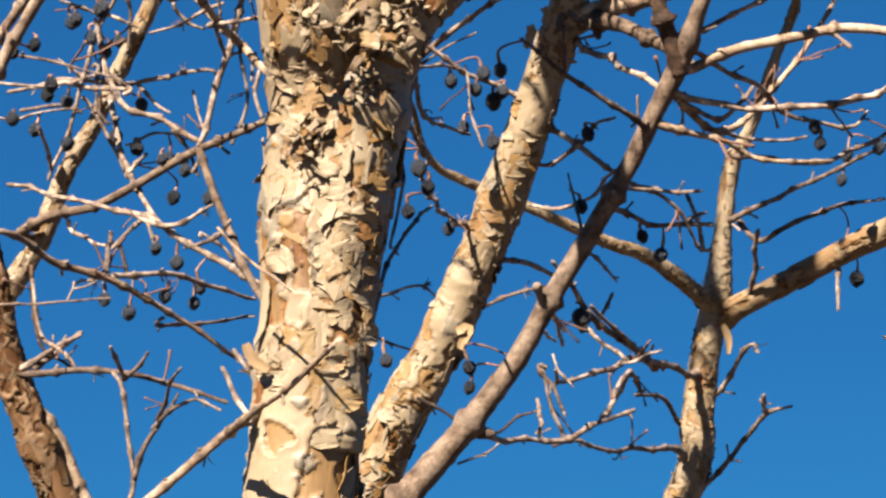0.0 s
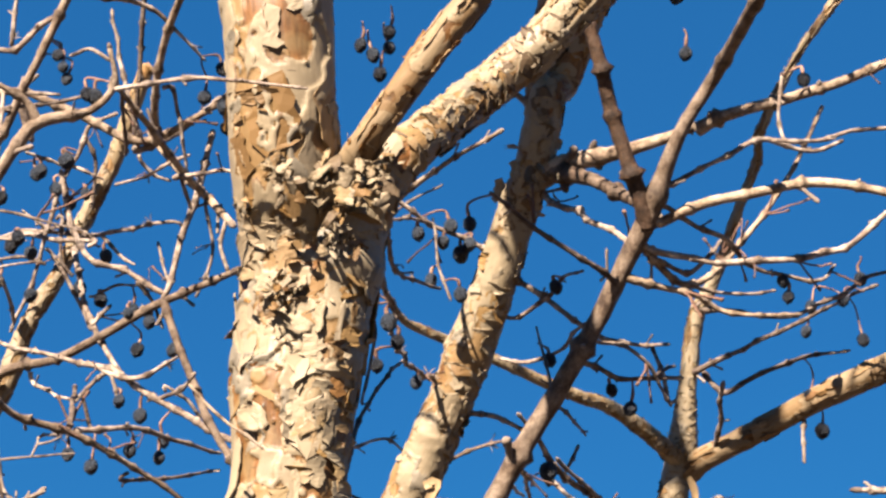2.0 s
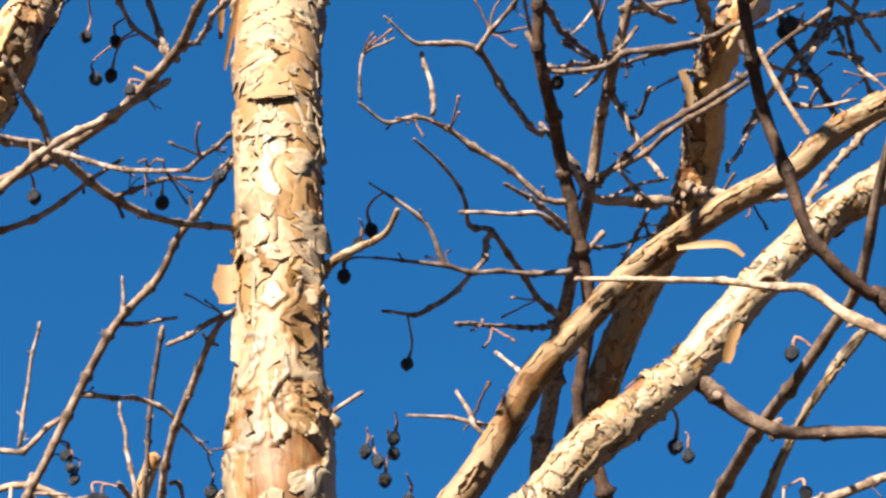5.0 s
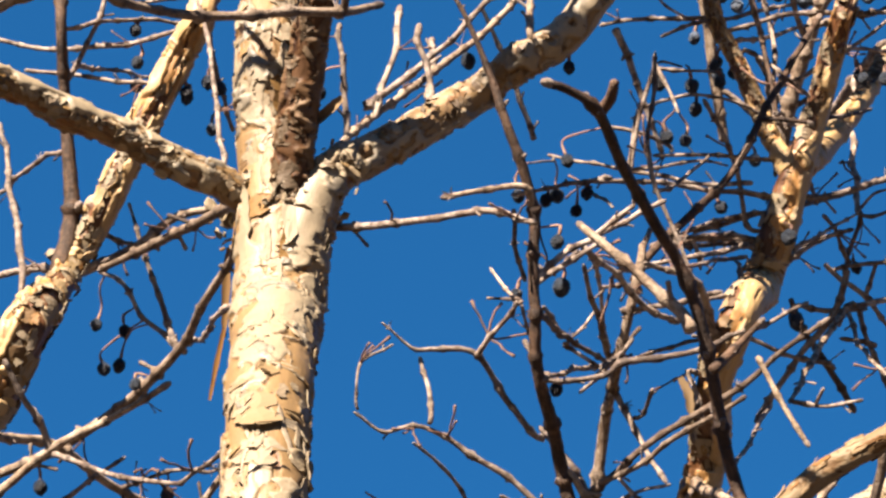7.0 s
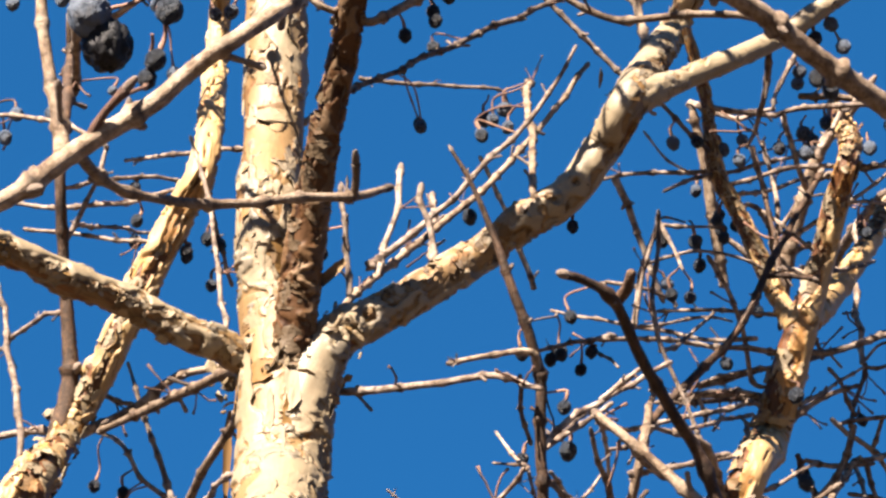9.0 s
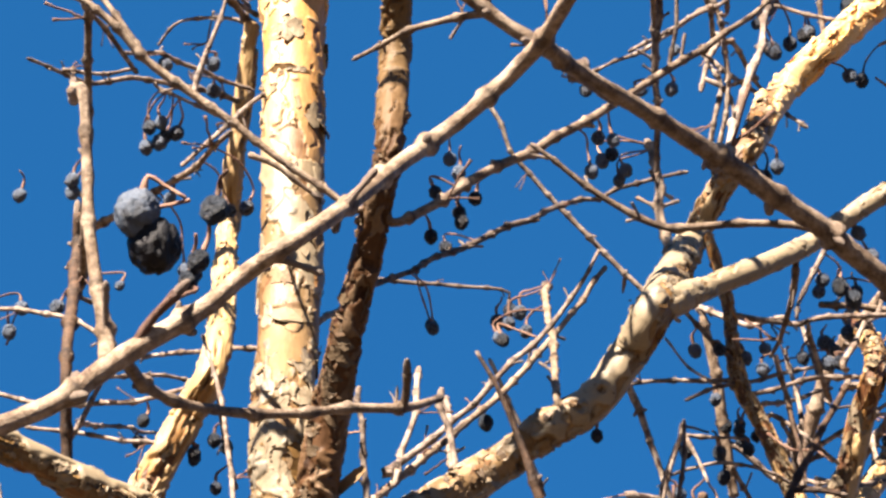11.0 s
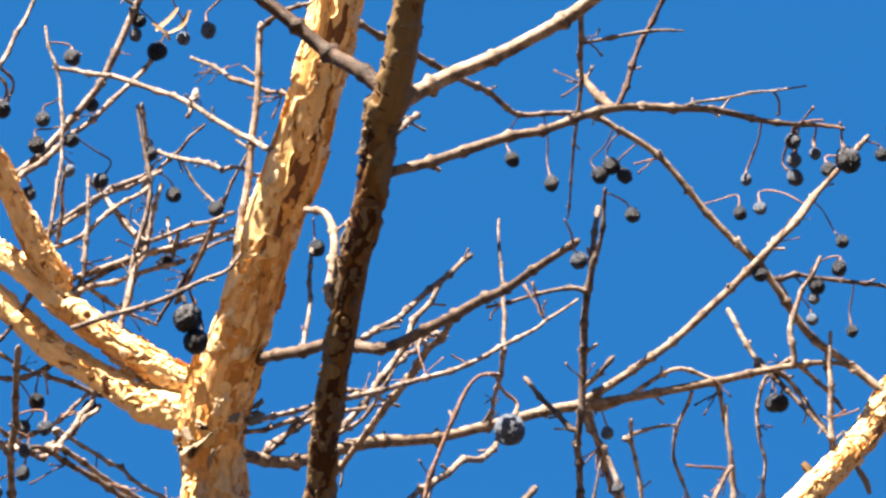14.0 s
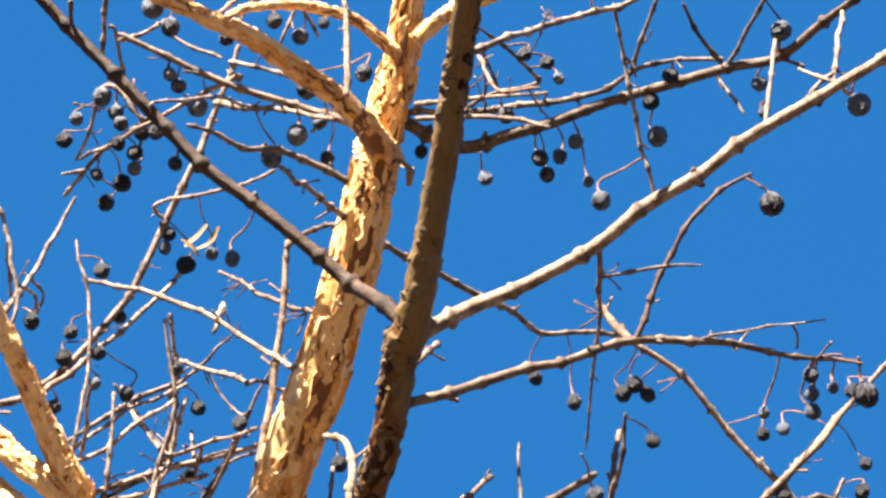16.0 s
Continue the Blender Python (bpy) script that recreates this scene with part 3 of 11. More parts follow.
def lathe(name, rings, sides, mat):
    """A small turned body through (radius, height) rings."""
    bm = bmesh.new()
    loops = [[bm.verts.new((r * math.cos(a), r * math.sin(a), z)) for a in np.linspace(0, 2 * math.pi, sides, endpoint=False)] for r, z in rings]
    for lo, hi in zip(loops, loops[1:]):
        for j in range(sides):
            bm.faces.new((lo[j], lo[(j + 1) % sides], hi[(j + 1) % sides], hi[j])).smooth = True
    bm.faces.new(loops[-1])
    mesh = bpy.data.meshes.new(name)
    bm.to_mesh(mesh)
    bm.free()
    mesh.materials.append(mat)
    return mesh


BUD = lathe("bud", [(0.8, -0.1), (1.0, 0.2), (0.95, 0.55), (0.6, 0.9), (0.2, 1.0)], 7, TWIG)
SPUR = lathe("spur", [(1.3, -0.05), (0.9, 0.1), (0.72, 0.5), (1.05, 0.66), (0.8, 0.74), (1.1, 0.86), (0.8, 0.97), (0.25, 1.02)], 7, TWIG)


def berry_mesh(k, fine_, mat):
    """A shrivelled drupe of radius 1, its skin drawn into folds."""
    bm = bmesh.new()
    bmesh.ops.create_icosphere(bm, subdivisions=fine_, radius=1.0)
    off = Vector((k * 7.3, k * 3.1, k * 1.7))
    for v in bm.verts:
        d = v.co.normalized()
        fold = 1 - abs(noise.noise(d * 2.1 + off)) * 2
        fine = 1 - abs(noise.noise(d * 4.6 + off)) * 2
        v.co = d * (0.97 + 0.05 * noise.noise(d * 1.2 + off) - 0.15 * max(fold, 0) ** 4 - 0.09 * max(fine, 0) ** 4)
        v.co.z *= 1.12
        low = max(0.0, -v.co.z - 0.45)
        v.co.x *= 1 - 0.30 * low
        v.co.y *= 1 - 0.30 * low
        v.co.z -= 0.14 * low
    for f in bm.faces:
        f.smooth = True
    mesh = bpy.data.meshes.new("berry")
    bm.to_mesh(mesh)
    bm.free()
    mesh.materials.append(mat)
    return mesh


BERRIES = [berry_mesh(k, 3, BERRY) for k in range(7)]
DARK_BERRIES = [berry_mesh(k, 3, BERRY_DARK) for k in range(7)]
LARGE = [berry_mesh(k, 4, BERRY_LARGE) for k in range(4)]
BLACK = [berry_mesh(k + 5, 4, BERRY_BLACK) for k in range(2)]


def fruit(tree, place, radius, from_, black=False):
    """A dried berry that hangs from a branch on a thin bent stalk."""
    made[0] += 1
    rng = random.Random(made[0])
    p, a = Vector(place), Vector(from_)
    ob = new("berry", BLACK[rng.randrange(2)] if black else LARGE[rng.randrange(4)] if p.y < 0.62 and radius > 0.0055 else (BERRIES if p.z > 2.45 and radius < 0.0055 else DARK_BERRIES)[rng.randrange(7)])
    ob.parent = tree
    top = p + Vector((rng.uniform(-0.3, 0.3), rng.uniform(-0.3, 0.3), 1)).normalized() * radius
    axis = (top - p).normalized()
    turn = axis.to_track_quat("Z", "Y").to_matrix().to_4x4() @ Matrix.Rotation(rng.uniform(0, 6.28), 4, "Z")
    s = radius * rng.uniform(0.93, 1.04)
    ob.matrix_world = Matrix.Translation(p) @ turn @ Matrix.Diagonal((s, s * rng.uniform(0.88, 1.0), s, 1))
    far = (a - top).length
    bend = top + axis * min(far * 0.4, radius * 2.2)
    mid = a.lerp(bend, 0.55) + Vector((rng.uniform(-1, 1), rng.uniform(-1, 1), 0.8)) * far * 0.10
    w = max(radius * 0.075, 0.00034)
    line = spline([(*a, w * 1.15), (*mid, w), (*bend, w), (*(top - axis * radius * 0.25), w * 1.5)], 0.0022)
    mesh = tube("stalk", line, 6, 0.1, [(len(line) - 2, 0.8, 1.2), (len(line) * 0.5, 0.3, 1.0)], rng)
    stalk = part("stalk", mesh, STALK, ob)
    stalk.matrix_parent_inverse = ob.matrix_world.inverted()


def ruff(tree, place, size, count):
    """Small torn flakes that stand out all ways round a place, as in the crotch of a fork."""
    made[0] += 1
    rng = random.Random(made[0])
    for _ in range(int(count * 0.8)):
        d = Vector((rng.gauss(0, 0.6), rng.gauss(-1.0, 0.3), rng.gauss(0.1, 0.6))).normalized()
        m = d.to_track_quat("X", "Z").to_matrix().to_4x4() @ Matrix.Rotation(rng.gauss(0, 0.8), 4, "X") @ Matrix.Rotation(rng.gauss(0, 0.5), 4, "Y")
        s = size * rng.uniform(0.4, 0.85)
        at = Vector((rng.gauss(0, 0.5), rng.uniform(0.1, 0.6), rng.gauss(0, 0.6))) * size
        m = Matrix.Translation(Vector(place) + at - d * s) @ m @ Matrix.Diagonal((s, s, s * rng.uniform(0.5, 1.2), 1))
        # the dark ones imitate shade deep in the crotch
        kind = SHADED_FLAKES if rng.random() < 0.10 else FLAKES
        ob = new("bark_flake", kind[rng.randrange(len(kind))])
        ob.parent, ob.matrix_world = tree, m


def curl(tree, pts, wide):
    """A long strip of bark that has come away and curls, through the given points."""
    made[0] += 1
    rng = random.Random(made[0])
    line = spline([(*p, wide) for p in pts], 0.002)
    tan, us, vs = frames_along(line)
    n, nu = len(line), 5
    verts, faces = [], []
    for k in (0, 1):
        for i in range(n):
            w = wide * (0.35 + 0.6 * math.sin(math.pi * min(1, 0.15 + 0.85 * i / n))) * rng.uniform(0.78, 1.12)
            face = Vector((0, -1, 0.2))
            t = Vector(tan[i])
            across = t.cross(face).normalized()
            out = across.cross(t).normalized()
            for j in range(nu):
                s = j / (nu - 1) - 0.5
                q = Vector(line[i, :3]) + across * s * w + out * (s * s * 0.6 * w + 0.00035 * k + rng.uniform(0, 0.0002))
                verts.append(tuple(q))
    m = n * nu
    for i in range(n - 1):
        for j in range(nu - 1):
            f = (i * nu + j, i * nu + j + 1, (i + 1) * nu + j + 1, (i + 1) * nu + j)
            faces += [tuple(q + m for q in f), tuple(reversed(f))]
    mesh = bpy.data.meshes.new("bark_curl")
    mesh.from_pydata(verts, [], faces)
    mesh.polygons.foreach_set("use_smooth", [True] * len(mesh.polygons))
    mesh.update()
    part("bark_curl", mesh, GOLD_FLAKE, tree)


def tree(label):
    """The Empty at the foot of a stem, to which all its wood belongs."""
    return tagged(new("tree"), label, "tree", "stems of the clump")


# ---- ground ----
bm = bmesh.new()
for i in range(41):
    for j in range(41):
        s, t = (i - 20) / 20, (j - 20) / 20
        x, y = math.copysign(abs(s) ** 3.2, s) * 1500, math.copysign(abs(t) ** 3.2, t) * 1500 + 0.8
        bm.verts.new((x, y, 0.03 * noise.noise(Vector((x * 0.7, y * 0.7, 0))) - 0.012))
bm.verts.ensure_lookup_table()
for i in range(40):
    for j in range(40):
        bm.faces.new([bm.verts[k] for k in (i * 41 + j, (i + 1) * 41 + j, (i + 1) * 41 + j + 1, i * 41 + j + 1)])
mesh = bpy.data.meshes.new("ground")
bm.to_mesh(mesh)
bm.free()
mesh.materials.append(gm)
tagged(new("ground", mesh), "dry brown winter soil strewn with old leaves", "ground", kind="structure")

TREE_A = tree("bare tree with cream and orange peeling papery bark")
TREE_B = tree("slanting stem with shaggy cream peeling bark and bare twigs")
TREE_C = tree("smooth tan shoot forking into slender bare branches")
TREE_D = tree("grey-brown stem with an orange peeling side limb")
TREE_E = tree("leaning stem with flaky golden bark and dark berries")
TREE_F = tree("dark shaded stem with thin pale twigs")
TREE_G = tree("smooth tan cane with dried blue-black berries")
TREE_H = tree("dark slender cane with blunt forked tips")

# ---- wood and fruit ----

# tree A
wood(TREE_A, 'T', [(-0.08, 0.752, -0.03, 0.0358), (-0.078, 0.753, 0.365, 0.0329), (-0.074, 0.756, 0.708, 0.0302), (-0.069, 0.758, 1.003, 0.0278), (-0.063, 0.761, 1.255, 0.0256), (-0.058, 0.764, 1.438, 0.024), (-0.055, 0.766, 1.541, 0.0231), (-0.053, 0.767, 1.615, 0.0224), (-0.052, 0.771, 1.659, 0.021), (-0.051, 0.768, 1.688, 0.0202), (-0.049, 0.766, 1.743, 0.0195), (-0.048, 0.765, 1.793, 0.0197), (-0.046, 0.76, 1.836, 0.0204), (-0.05, 0.744, 1.869, 0.0199), (-0.052, 0.735, 1.911, 0.0195), (-0.054, 0.736, 1.934, 0.0188), (-0.055, 0.74, 1.996, 0.0173), (-0.058, 0.756, 2.067, 0.0175), (-0.062, 0.784, 2.125, 0.0184), (-0.067, 0.848, 2.203, 0.0216), (-0.068, 0.859, 2.258, 0.023), (-0.074, 0.864, 2.308, 0.018), (-0.08, 0.854, 2.365, 0.016), (-0.0820, 0.884, 2.4385, 0.0168), (-0.085, 0.889, 2.551, 0.0178), (-0.092, 0.893, 2.706, 0.0188), (-0.096, 0.857, 2.746, 0.019), (-0.077, 0.806, 2.787, 0.0166), (-0.061, 0.754, 2.824, 0.0152), (-0.046, 0.718, 2.844, 0.0147), (-0.027, 0.652, 2.891, 0.0136), (-0.016, 0.603, 2.936, 0.0123), (-0.004, 0.559, 2.981, 0.0098), (0, 0.522, 3.012, 0.0092), (0.003, 0.472, 3.055, 0.0074)], bare=(2.36, 2.70))
wood(TREE_A, 'O', [(-0.041, 0.749, 1.858, 0.0076), (-0.03, 0.75, 1.859, 0.0069), (-0.019, 0.731, 1.869, 0.0061), (-0.009, 0.724, 1.882, 0.0061), (0.008, 0.719, 1.905, 0.0062), (0.026, 0.719, 1.93, 0.0062), (0.045, 0.708, 1.959, 0.0061), (0.064, 0.702, 1.978, 0.0054), (0.085, 0.695, 1.998, 0.0055), (0.118, 0.684, 2.018, 0.0053), (0.142, 0.677, 2.029, 0.0051), (0.159, 0.67, 2.042, 0.0049), (0.178, 0.664, 2.051, 0.0047), (0.205, 0.653, 2.063, 0.0042)])
wood(TREE_A, 'L', [(-0.041, 0.763, 1.70, 0.011), (-0.039, 0.759, 1.76, 0.0148), (-0.034, 0.756, 1.805, 0.0162), (-0.028, 0.754, 1.838, 0.0155), (-0.014, 0.753, 1.864, 0.0112), (0, 0.759, 1.879, 0.0088), (0.026, 0.797, 1.914, 0.0093), (0.053, 0.798, 1.939, 0.009), (0.071, 0.796, 1.959, 0.0093), (0.097, 0.8, 1.981, 0.0095), (0.118, 0.804, 2, 0.0086), (0.143, 0.803, 2.029, 0.0081), (0.165, 0.803, 2.052, 0.0079), (0.187, 0.804, 2.072, 0.0085), (0.211, 0.806, 2.087, 0.0086), (0.246, 0.802, 2.107, 0.008)])
wood(TREE_A, 'S', [(0.116, 0.803, 1.996, 0.0049), (0.134, 0.802, 1.978, 0.0033), (0.156, 0.798, 1.967, 0.0029), (0.194, 0.787, 1.961, 0.0027), (0.218, 0.779, 1.953, 0.0024)])
wood(TREE_A, 'L', [(-0.075, 0.861, 2.275, 0.0112), (-0.082, 0.86, 2.275, 0.0102), (-0.098, 0.849, 2.279, 0.0081), (-0.117, 0.838, 2.282, 0.0081), (-0.144, 0.822, 2.29, 0.0077), (-0.17, 0.807, 2.294, 0.0071), (-0.196, 0.79, 2.3, 0.0068), (-0.225, 0.771, 2.304, 0.0065)])
wood(TREE_A, 'L', [(-0.066, 0.852, 2.14, 0.011), (-0.061, 0.852, 2.20, 0.0160), (-0.058, 0.852, 2.245, 0.0160), (-0.044, 0.85, 2.282, 0.0115), (-0.019, 0.856, 2.303, 0.0091), (0.025, 0.866, 2.34, 0.009), (0.055, 0.86, 2.361, 0.0087), (0.08, 0.856, 2.376, 0.0083), (0.098, 0.847, 2.399, 0.0079), (0.116, 0.834, 2.425, 0.0095), (0.15, 0.932, 2.542, 0.0076), (0.165, 0.92, 2.567, 0.0072), (0.185, 0.905, 2.593, 0.0072), (0.218, 0.966, 2.685, 0.0088), (0.257, 0.955, 2.725, 0.0089), (0.297, 0.958, 2.77, 0.0088), (0.352, 0.949, 2.83, 0.0092), (0.382, 0.941, 2.874, 0.0087), (0.421, 0.927, 2.92, 0.0081)])
wood(TREE_A, 'L', [(0.111, 0.83, 2.416, 0.0081), (0.142, 0.84, 2.438, 0.005), (0.175, 0.849, 2.46, 0.0046), (0.204, 0.858, 2.483, 0.0044), (0.238, 0.859, 2.511, 0.0045), (0.277, 0.858, 2.539, 0.0041)])
wood(TREE_A, 'K', [(-0.066, 0.858, 2.235, 0.0095), (-0.062, 0.838, 2.285, 0.0095), (-0.055, 0.817, 2.334, 0.0086), (-0.047, 0.794, 2.365, 0.0074), (-0.038, 0.769, 2.395, 0.0067), (-0.026, 0.729, 2.434, 0.0062), (-0.024, 0.739, 2.508, 0.0065), (-0.022, 0.699, 2.541, 0.0065), (-0.02, 0.666, 2.558, 0.0065), (-0.014, 0.626, 2.586, 0.0067), (-0.008, 0.589, 2.609, 0.0068), (-0.003, 0.569, 2.614, 0.0074), (0.004, 0.523, 2.642, 0.0084), (0.008, 0.512, 2.64, 0.0082), (0.016, 0.466, 2.666, 0.0056), (0.021, 0.428, 2.684, 0.0055), (0.026, 0.389, 2.701, 0.0055), (0.029, 0.357, 2.711, 0.0052), (0.033, 0.306, 2.73, 0.0046)])
wood(TREE_A, 'N', [(0.008, 0.514, 2.64, 0.0046), (0.006, 0.512, 2.642, 0.0042), (-0.012, 0.511, 2.662, 0.0039), (-0.027, 0.512, 2.681, 0.0038), (-0.067, 0.496, 2.71, 0.0035), (-0.11, 0.478, 2.737, 0.0036), (-0.155, 0.451, 2.768, 0.0036), (-0.19, 0.43, 2.793, 0.0037), (-0.225, 0.405, 2.818, 0.0034)])
wood(TREE_A, 'S', [(0.009, 0.515, 2.639, 0.0052), (0.026, 0.513, 2.649, 0.0040), (0.043, 0.509, 2.66, 0.0039), (0.071, 0.5, 2.673, 0.0034), (0.102, 0.488, 2.688, 0.0036), (0.127, 0.473, 2.703, 0.0037), (0.156, 0.459, 2.716, 0.0034), (0.187, 0.441, 2.73, 0.0034), (0.218, 0.424, 2.742, 0.0032), (0.245, 0.41, 2.752, 0.0030), (0.281, 0.386, 2.763, 0.0025)])
wood(TREE_A, 'L', [(-0.092, 0.843, 2.758, 0.012), (-0.093, 0.844, 2.757, 0.0109), (-0.108, 0.85, 2.769, 0.0096), (-0.146, 0.845, 2.788, 0.0086), (-0.185, 0.834, 2.812, 0.0081), (-0.217, 0.822, 2.836, 0.0076), (-0.245, 0.815, 2.855, 0.0073), (-0.266, 0.809, 2.874, 0.0073), (-0.298, 0.798, 2.894, 0.007)])
wood(TREE_A, 'L', [(-0.097, 0.857, 2.747, 0.0125), (-0.1, 0.856, 2.748, 0.0113), (-0.134, 0.862, 2.76, 0.0104), (-0.165, 0.86, 2.78, 0.0088), (-0.204, 0.853, 2.802, 0.0077), (-0.24, 0.839, 2.83, 0.0073), (-0.265, 0.834, 2.85, 0.007), (-0.305, 0.817, 2.876, 0.0066)])
wood(TREE_A, 'L', [(-0.205, 0.824, 2.831, 0.01), (-0.202, 0.821, 2.834, 0.0091), (-0.217, 0.805, 2.849, 0.008), (-0.233, 0.78, 2.87, 0.0066), (-0.252, 0.751, 2.893, 0.0066), (-0.268, 0.728, 2.911, 0.0057), (-0.287, 0.692, 2.936, 0.005)])
wood(TREE_A, 'S', [(0.003, 0.547, 2.627, 0.0028), (0.006, 0.549, 2.626, 0.0026), (0.051, 0.547, 2.647, 0.0026), (0.095, 0.546, 2.667, 0.0023), (0.125, 0.547, 2.683, 0.0024), (0.171, 0.553, 2.692, 0.0021), (0.212, 0.563, 2.696, 0.0017), (0.249, 0.57, 2.702, 0.0012)])
wood(TREE_A, 'S', [(0.379, 0.945, 2.857, 0.0033), (0.388, 0.946, 2.852, 0.0033), (0.353, 0.929, 2.88, 0.0031), (0.318, 0.914, 2.904, 0.0031), (0.285, 0.885, 2.934, 0.0029), (0.261, 0.87, 2.952, 0.0027), (0.235, 0.851, 2.972, 0.0027), (0.206, 0.829, 2.995, 0.0027), (0.17, 0.814, 3.011, 0.0027)])
wood(TREE_A, 'S', [(-0.025, 0.644, 2.898, 0.0024), (-0.006, 0.669, 2.915, 0.0022), (0.024, 0.697, 2.93, 0.0022), (0.06, 0.727, 2.941, 0.0023), (0.079, 0.75, 2.958, 0.0021), (0.103, 0.778, 2.97, 0.002), (0.141, 0.792, 2.992, 0.002), (0.17, 0.813, 3.008, 0.0019)])
wood(TREE_A, 'S', [(-0.007, 0.59, 2.95, 0.0048), (-0.001, 0.592, 2.949, 0.0043), (0.034, 0.597, 2.931, 0.0043), (0.065, 0.583, 2.925, 0.0039), (0.092, 0.568, 2.918, 0.0035), (0.125, 0.547, 2.914, 0.0031), (0.164, 0.527, 2.908, 0.0031), (0.192, 0.51, 2.9, 0.0031), (0.219, 0.496, 2.889, 0.0031), (0.238, 0.472, 2.886, 0.003), (0.254, 0.449, 2.881, 0.0027), (0.272, 0.427, 2.875, 0.0023)])
wood(TREE_A, 'G', [(0, 0.589, 2.953, 0.0024), (0.036, 0.576, 2.941, 0.0021), (0.081, 0.562, 2.93, 0.0021), (0.118, 0.543, 2.919, 0.0019), (0.146, 0.519, 2.912, 0.0017), (0.184, 0.503, 2.897, 0.0015)])
wood(TREE_A, 'G', [(0.026, 0.389, 2.701, 0.002), (0.058, 0.391, 2.729, 0.0016), (0.079, 0.398, 2.755, 0.0017), (0.107, 0.402, 2.781, 0.0018), (0.136, 0.403, 2.808, 0.0017)])
wood(TREE_A, 'L', [(-0.009, 0.610, 2.932, 0.0083), (-0.015, 0.592, 2.919, 0.0077), (-0.026, 0.574, 2.917, 0.0072), (-0.039, 0.557, 2.914, 0.0066), (-0.056, 0.539, 2.907, 0.0061), (-0.074, 0.521, 2.902, 0.0056), (-0.097, 0.503, 2.899, 0.0051), (-0.113, 0.486, 2.884, 0.0045), (-0.137, 0.468, 2.875, 0.0041), (-0.155, 0.450, 2.862, 0.0036)])
wood(TREE_A, 'S', [(-0.015, 0.597, 2.942, 0.0044), (-0.017, 0.599, 2.941, 0.004), (-0.039, 0.595, 2.951, 0.0033), (-0.057, 0.595, 2.958, 0.0027), (-0.102, 0.586, 2.968, 0.0024), (-0.146, 0.574, 2.979, 0.0024), (-0.181, 0.563, 2.988, 0.0022)])
wood(TREE_A, 'G', [(0.102, 0.488, 2.687, 0.0016), (0.105, 0.53, 2.681, 0.0012), (0.105, 0.575, 2.67, 0.0009), (0.105, 0.609, 2.667, 0.0006)])
wood(TREE_A, 'G', [(0.104, 0.508, 2.685, 0.001), (0.143, 0.508, 2.698, 0.001), (0.159, 0.515, 2.709, 0.0006)])
wood(TREE_A, 'R', [(0.126, 0.547, 2.683, 0.0016), (0.137, 0.532, 2.709, 0.0015), (0.155, 0.508, 2.739, 0.0015), (0.171, 0.501, 2.756, 0.0014), (0.189, 0.499, 2.77, 0.0012)])
wood(TREE_A, 'S', [(0.124, 0.547, 2.683, 0.0023), (0.116, 0.552, 2.704, 0.0023), (0.111, 0.558, 2.724, 0.0022)])
wood(TREE_A, 'S', [(-0.089, 0.878, 2.734, 0.0048), (-0.079, 0.878, 2.736, 0.0044), (-0.058, 0.893, 2.746, 0.0041), (-0.037, 0.904, 2.759, 0.0041), (0, 0.91, 2.777, 0.0045), (0.045, 0.919, 2.791, 0.0038), (0.092, 0.922, 2.809, 0.0035), (0.147, 0.92, 2.827, 0.0039), (0.191, 0.923, 2.842, 0.0032), (0.251, 0.92, 2.855, 0.0032), (0.311, 0.915, 2.868, 0.0024), (0.345, 0.92, 2.876, 0.0018)])
wood(TREE_A, 'S', [(0.147, 0.92, 2.828, 0.003), (0.211, 0.903, 2.87, 0.0028), (0.264, 0.879, 2.916, 0.0028), (0.31, 0.857, 2.958, 0.0025), (0.333, 0.851, 2.99, 0.0023), (0.365, 0.837, 3.026, 0.0021)])
wood(TREE_A, 'G', [(0.131, 0.923, 2.585, 0.0021), (0.13, 0.878, 2.635, 0.0019), (0.131, 0.834, 2.679, 0.0021), (0.132, 0.803, 2.706, 0.0024), (0.134, 0.751, 2.751, 0.0027), (0.14, 0.722, 2.77, 0.0019), (0.142, 0.694, 2.789, 0.0014)])
wood(TREE_A, 'S', [(-0.078, 0.826, 2.772, 0.004), (-0.068, 0.828, 2.771, 0.0036), (-0.055, 0.792, 2.741, 0.0035), (-0.019, 0.755, 2.714, 0.0037), (0.015, 0.722, 2.682, 0.0032), (0.052, 0.674, 2.661, 0.0031), (0.074, 0.633, 2.635, 0.0027), (0.101, 0.583, 2.614, 0.0021)])
wood(TREE_A, 'G', [(-0.008, 0.744, 2.703, 0.002), (0.028, 0.762, 2.755, 0.0021), (0.063, 0.772, 2.812, 0.0022)])
wood(TREE_A, 'S', [(0.047, 0.683, 2.664, 0.0017), (0.046, 0.686, 2.662, 0.0017), (0.028, 0.74, 2.678, 0.0024), (0.002, 0.801, 2.687, 0.0022), (-0.026, 0.864, 2.69, 0.0023)])
wood(TREE_A, 'G', [(-0.016, 0.652, 2.567, 0.0017), (-0.014, 0.651, 2.568, 0.0016), (0.028, 0.673, 2.605, 0.0015), (0.065, 0.692, 2.642, 0.0014), (0.095, 0.707, 2.682, 0.0013), (0.122, 0.722, 2.722, 0.001)])
wood(TREE_A, 'G', [(-0.089, 0.865, 2.741, 0.002), (-0.079, 0.866, 2.742, 0.0018), (-0.026, 0.879, 2.773, 0.0017), (0.015, 0.893, 2.799, 0.0011)])
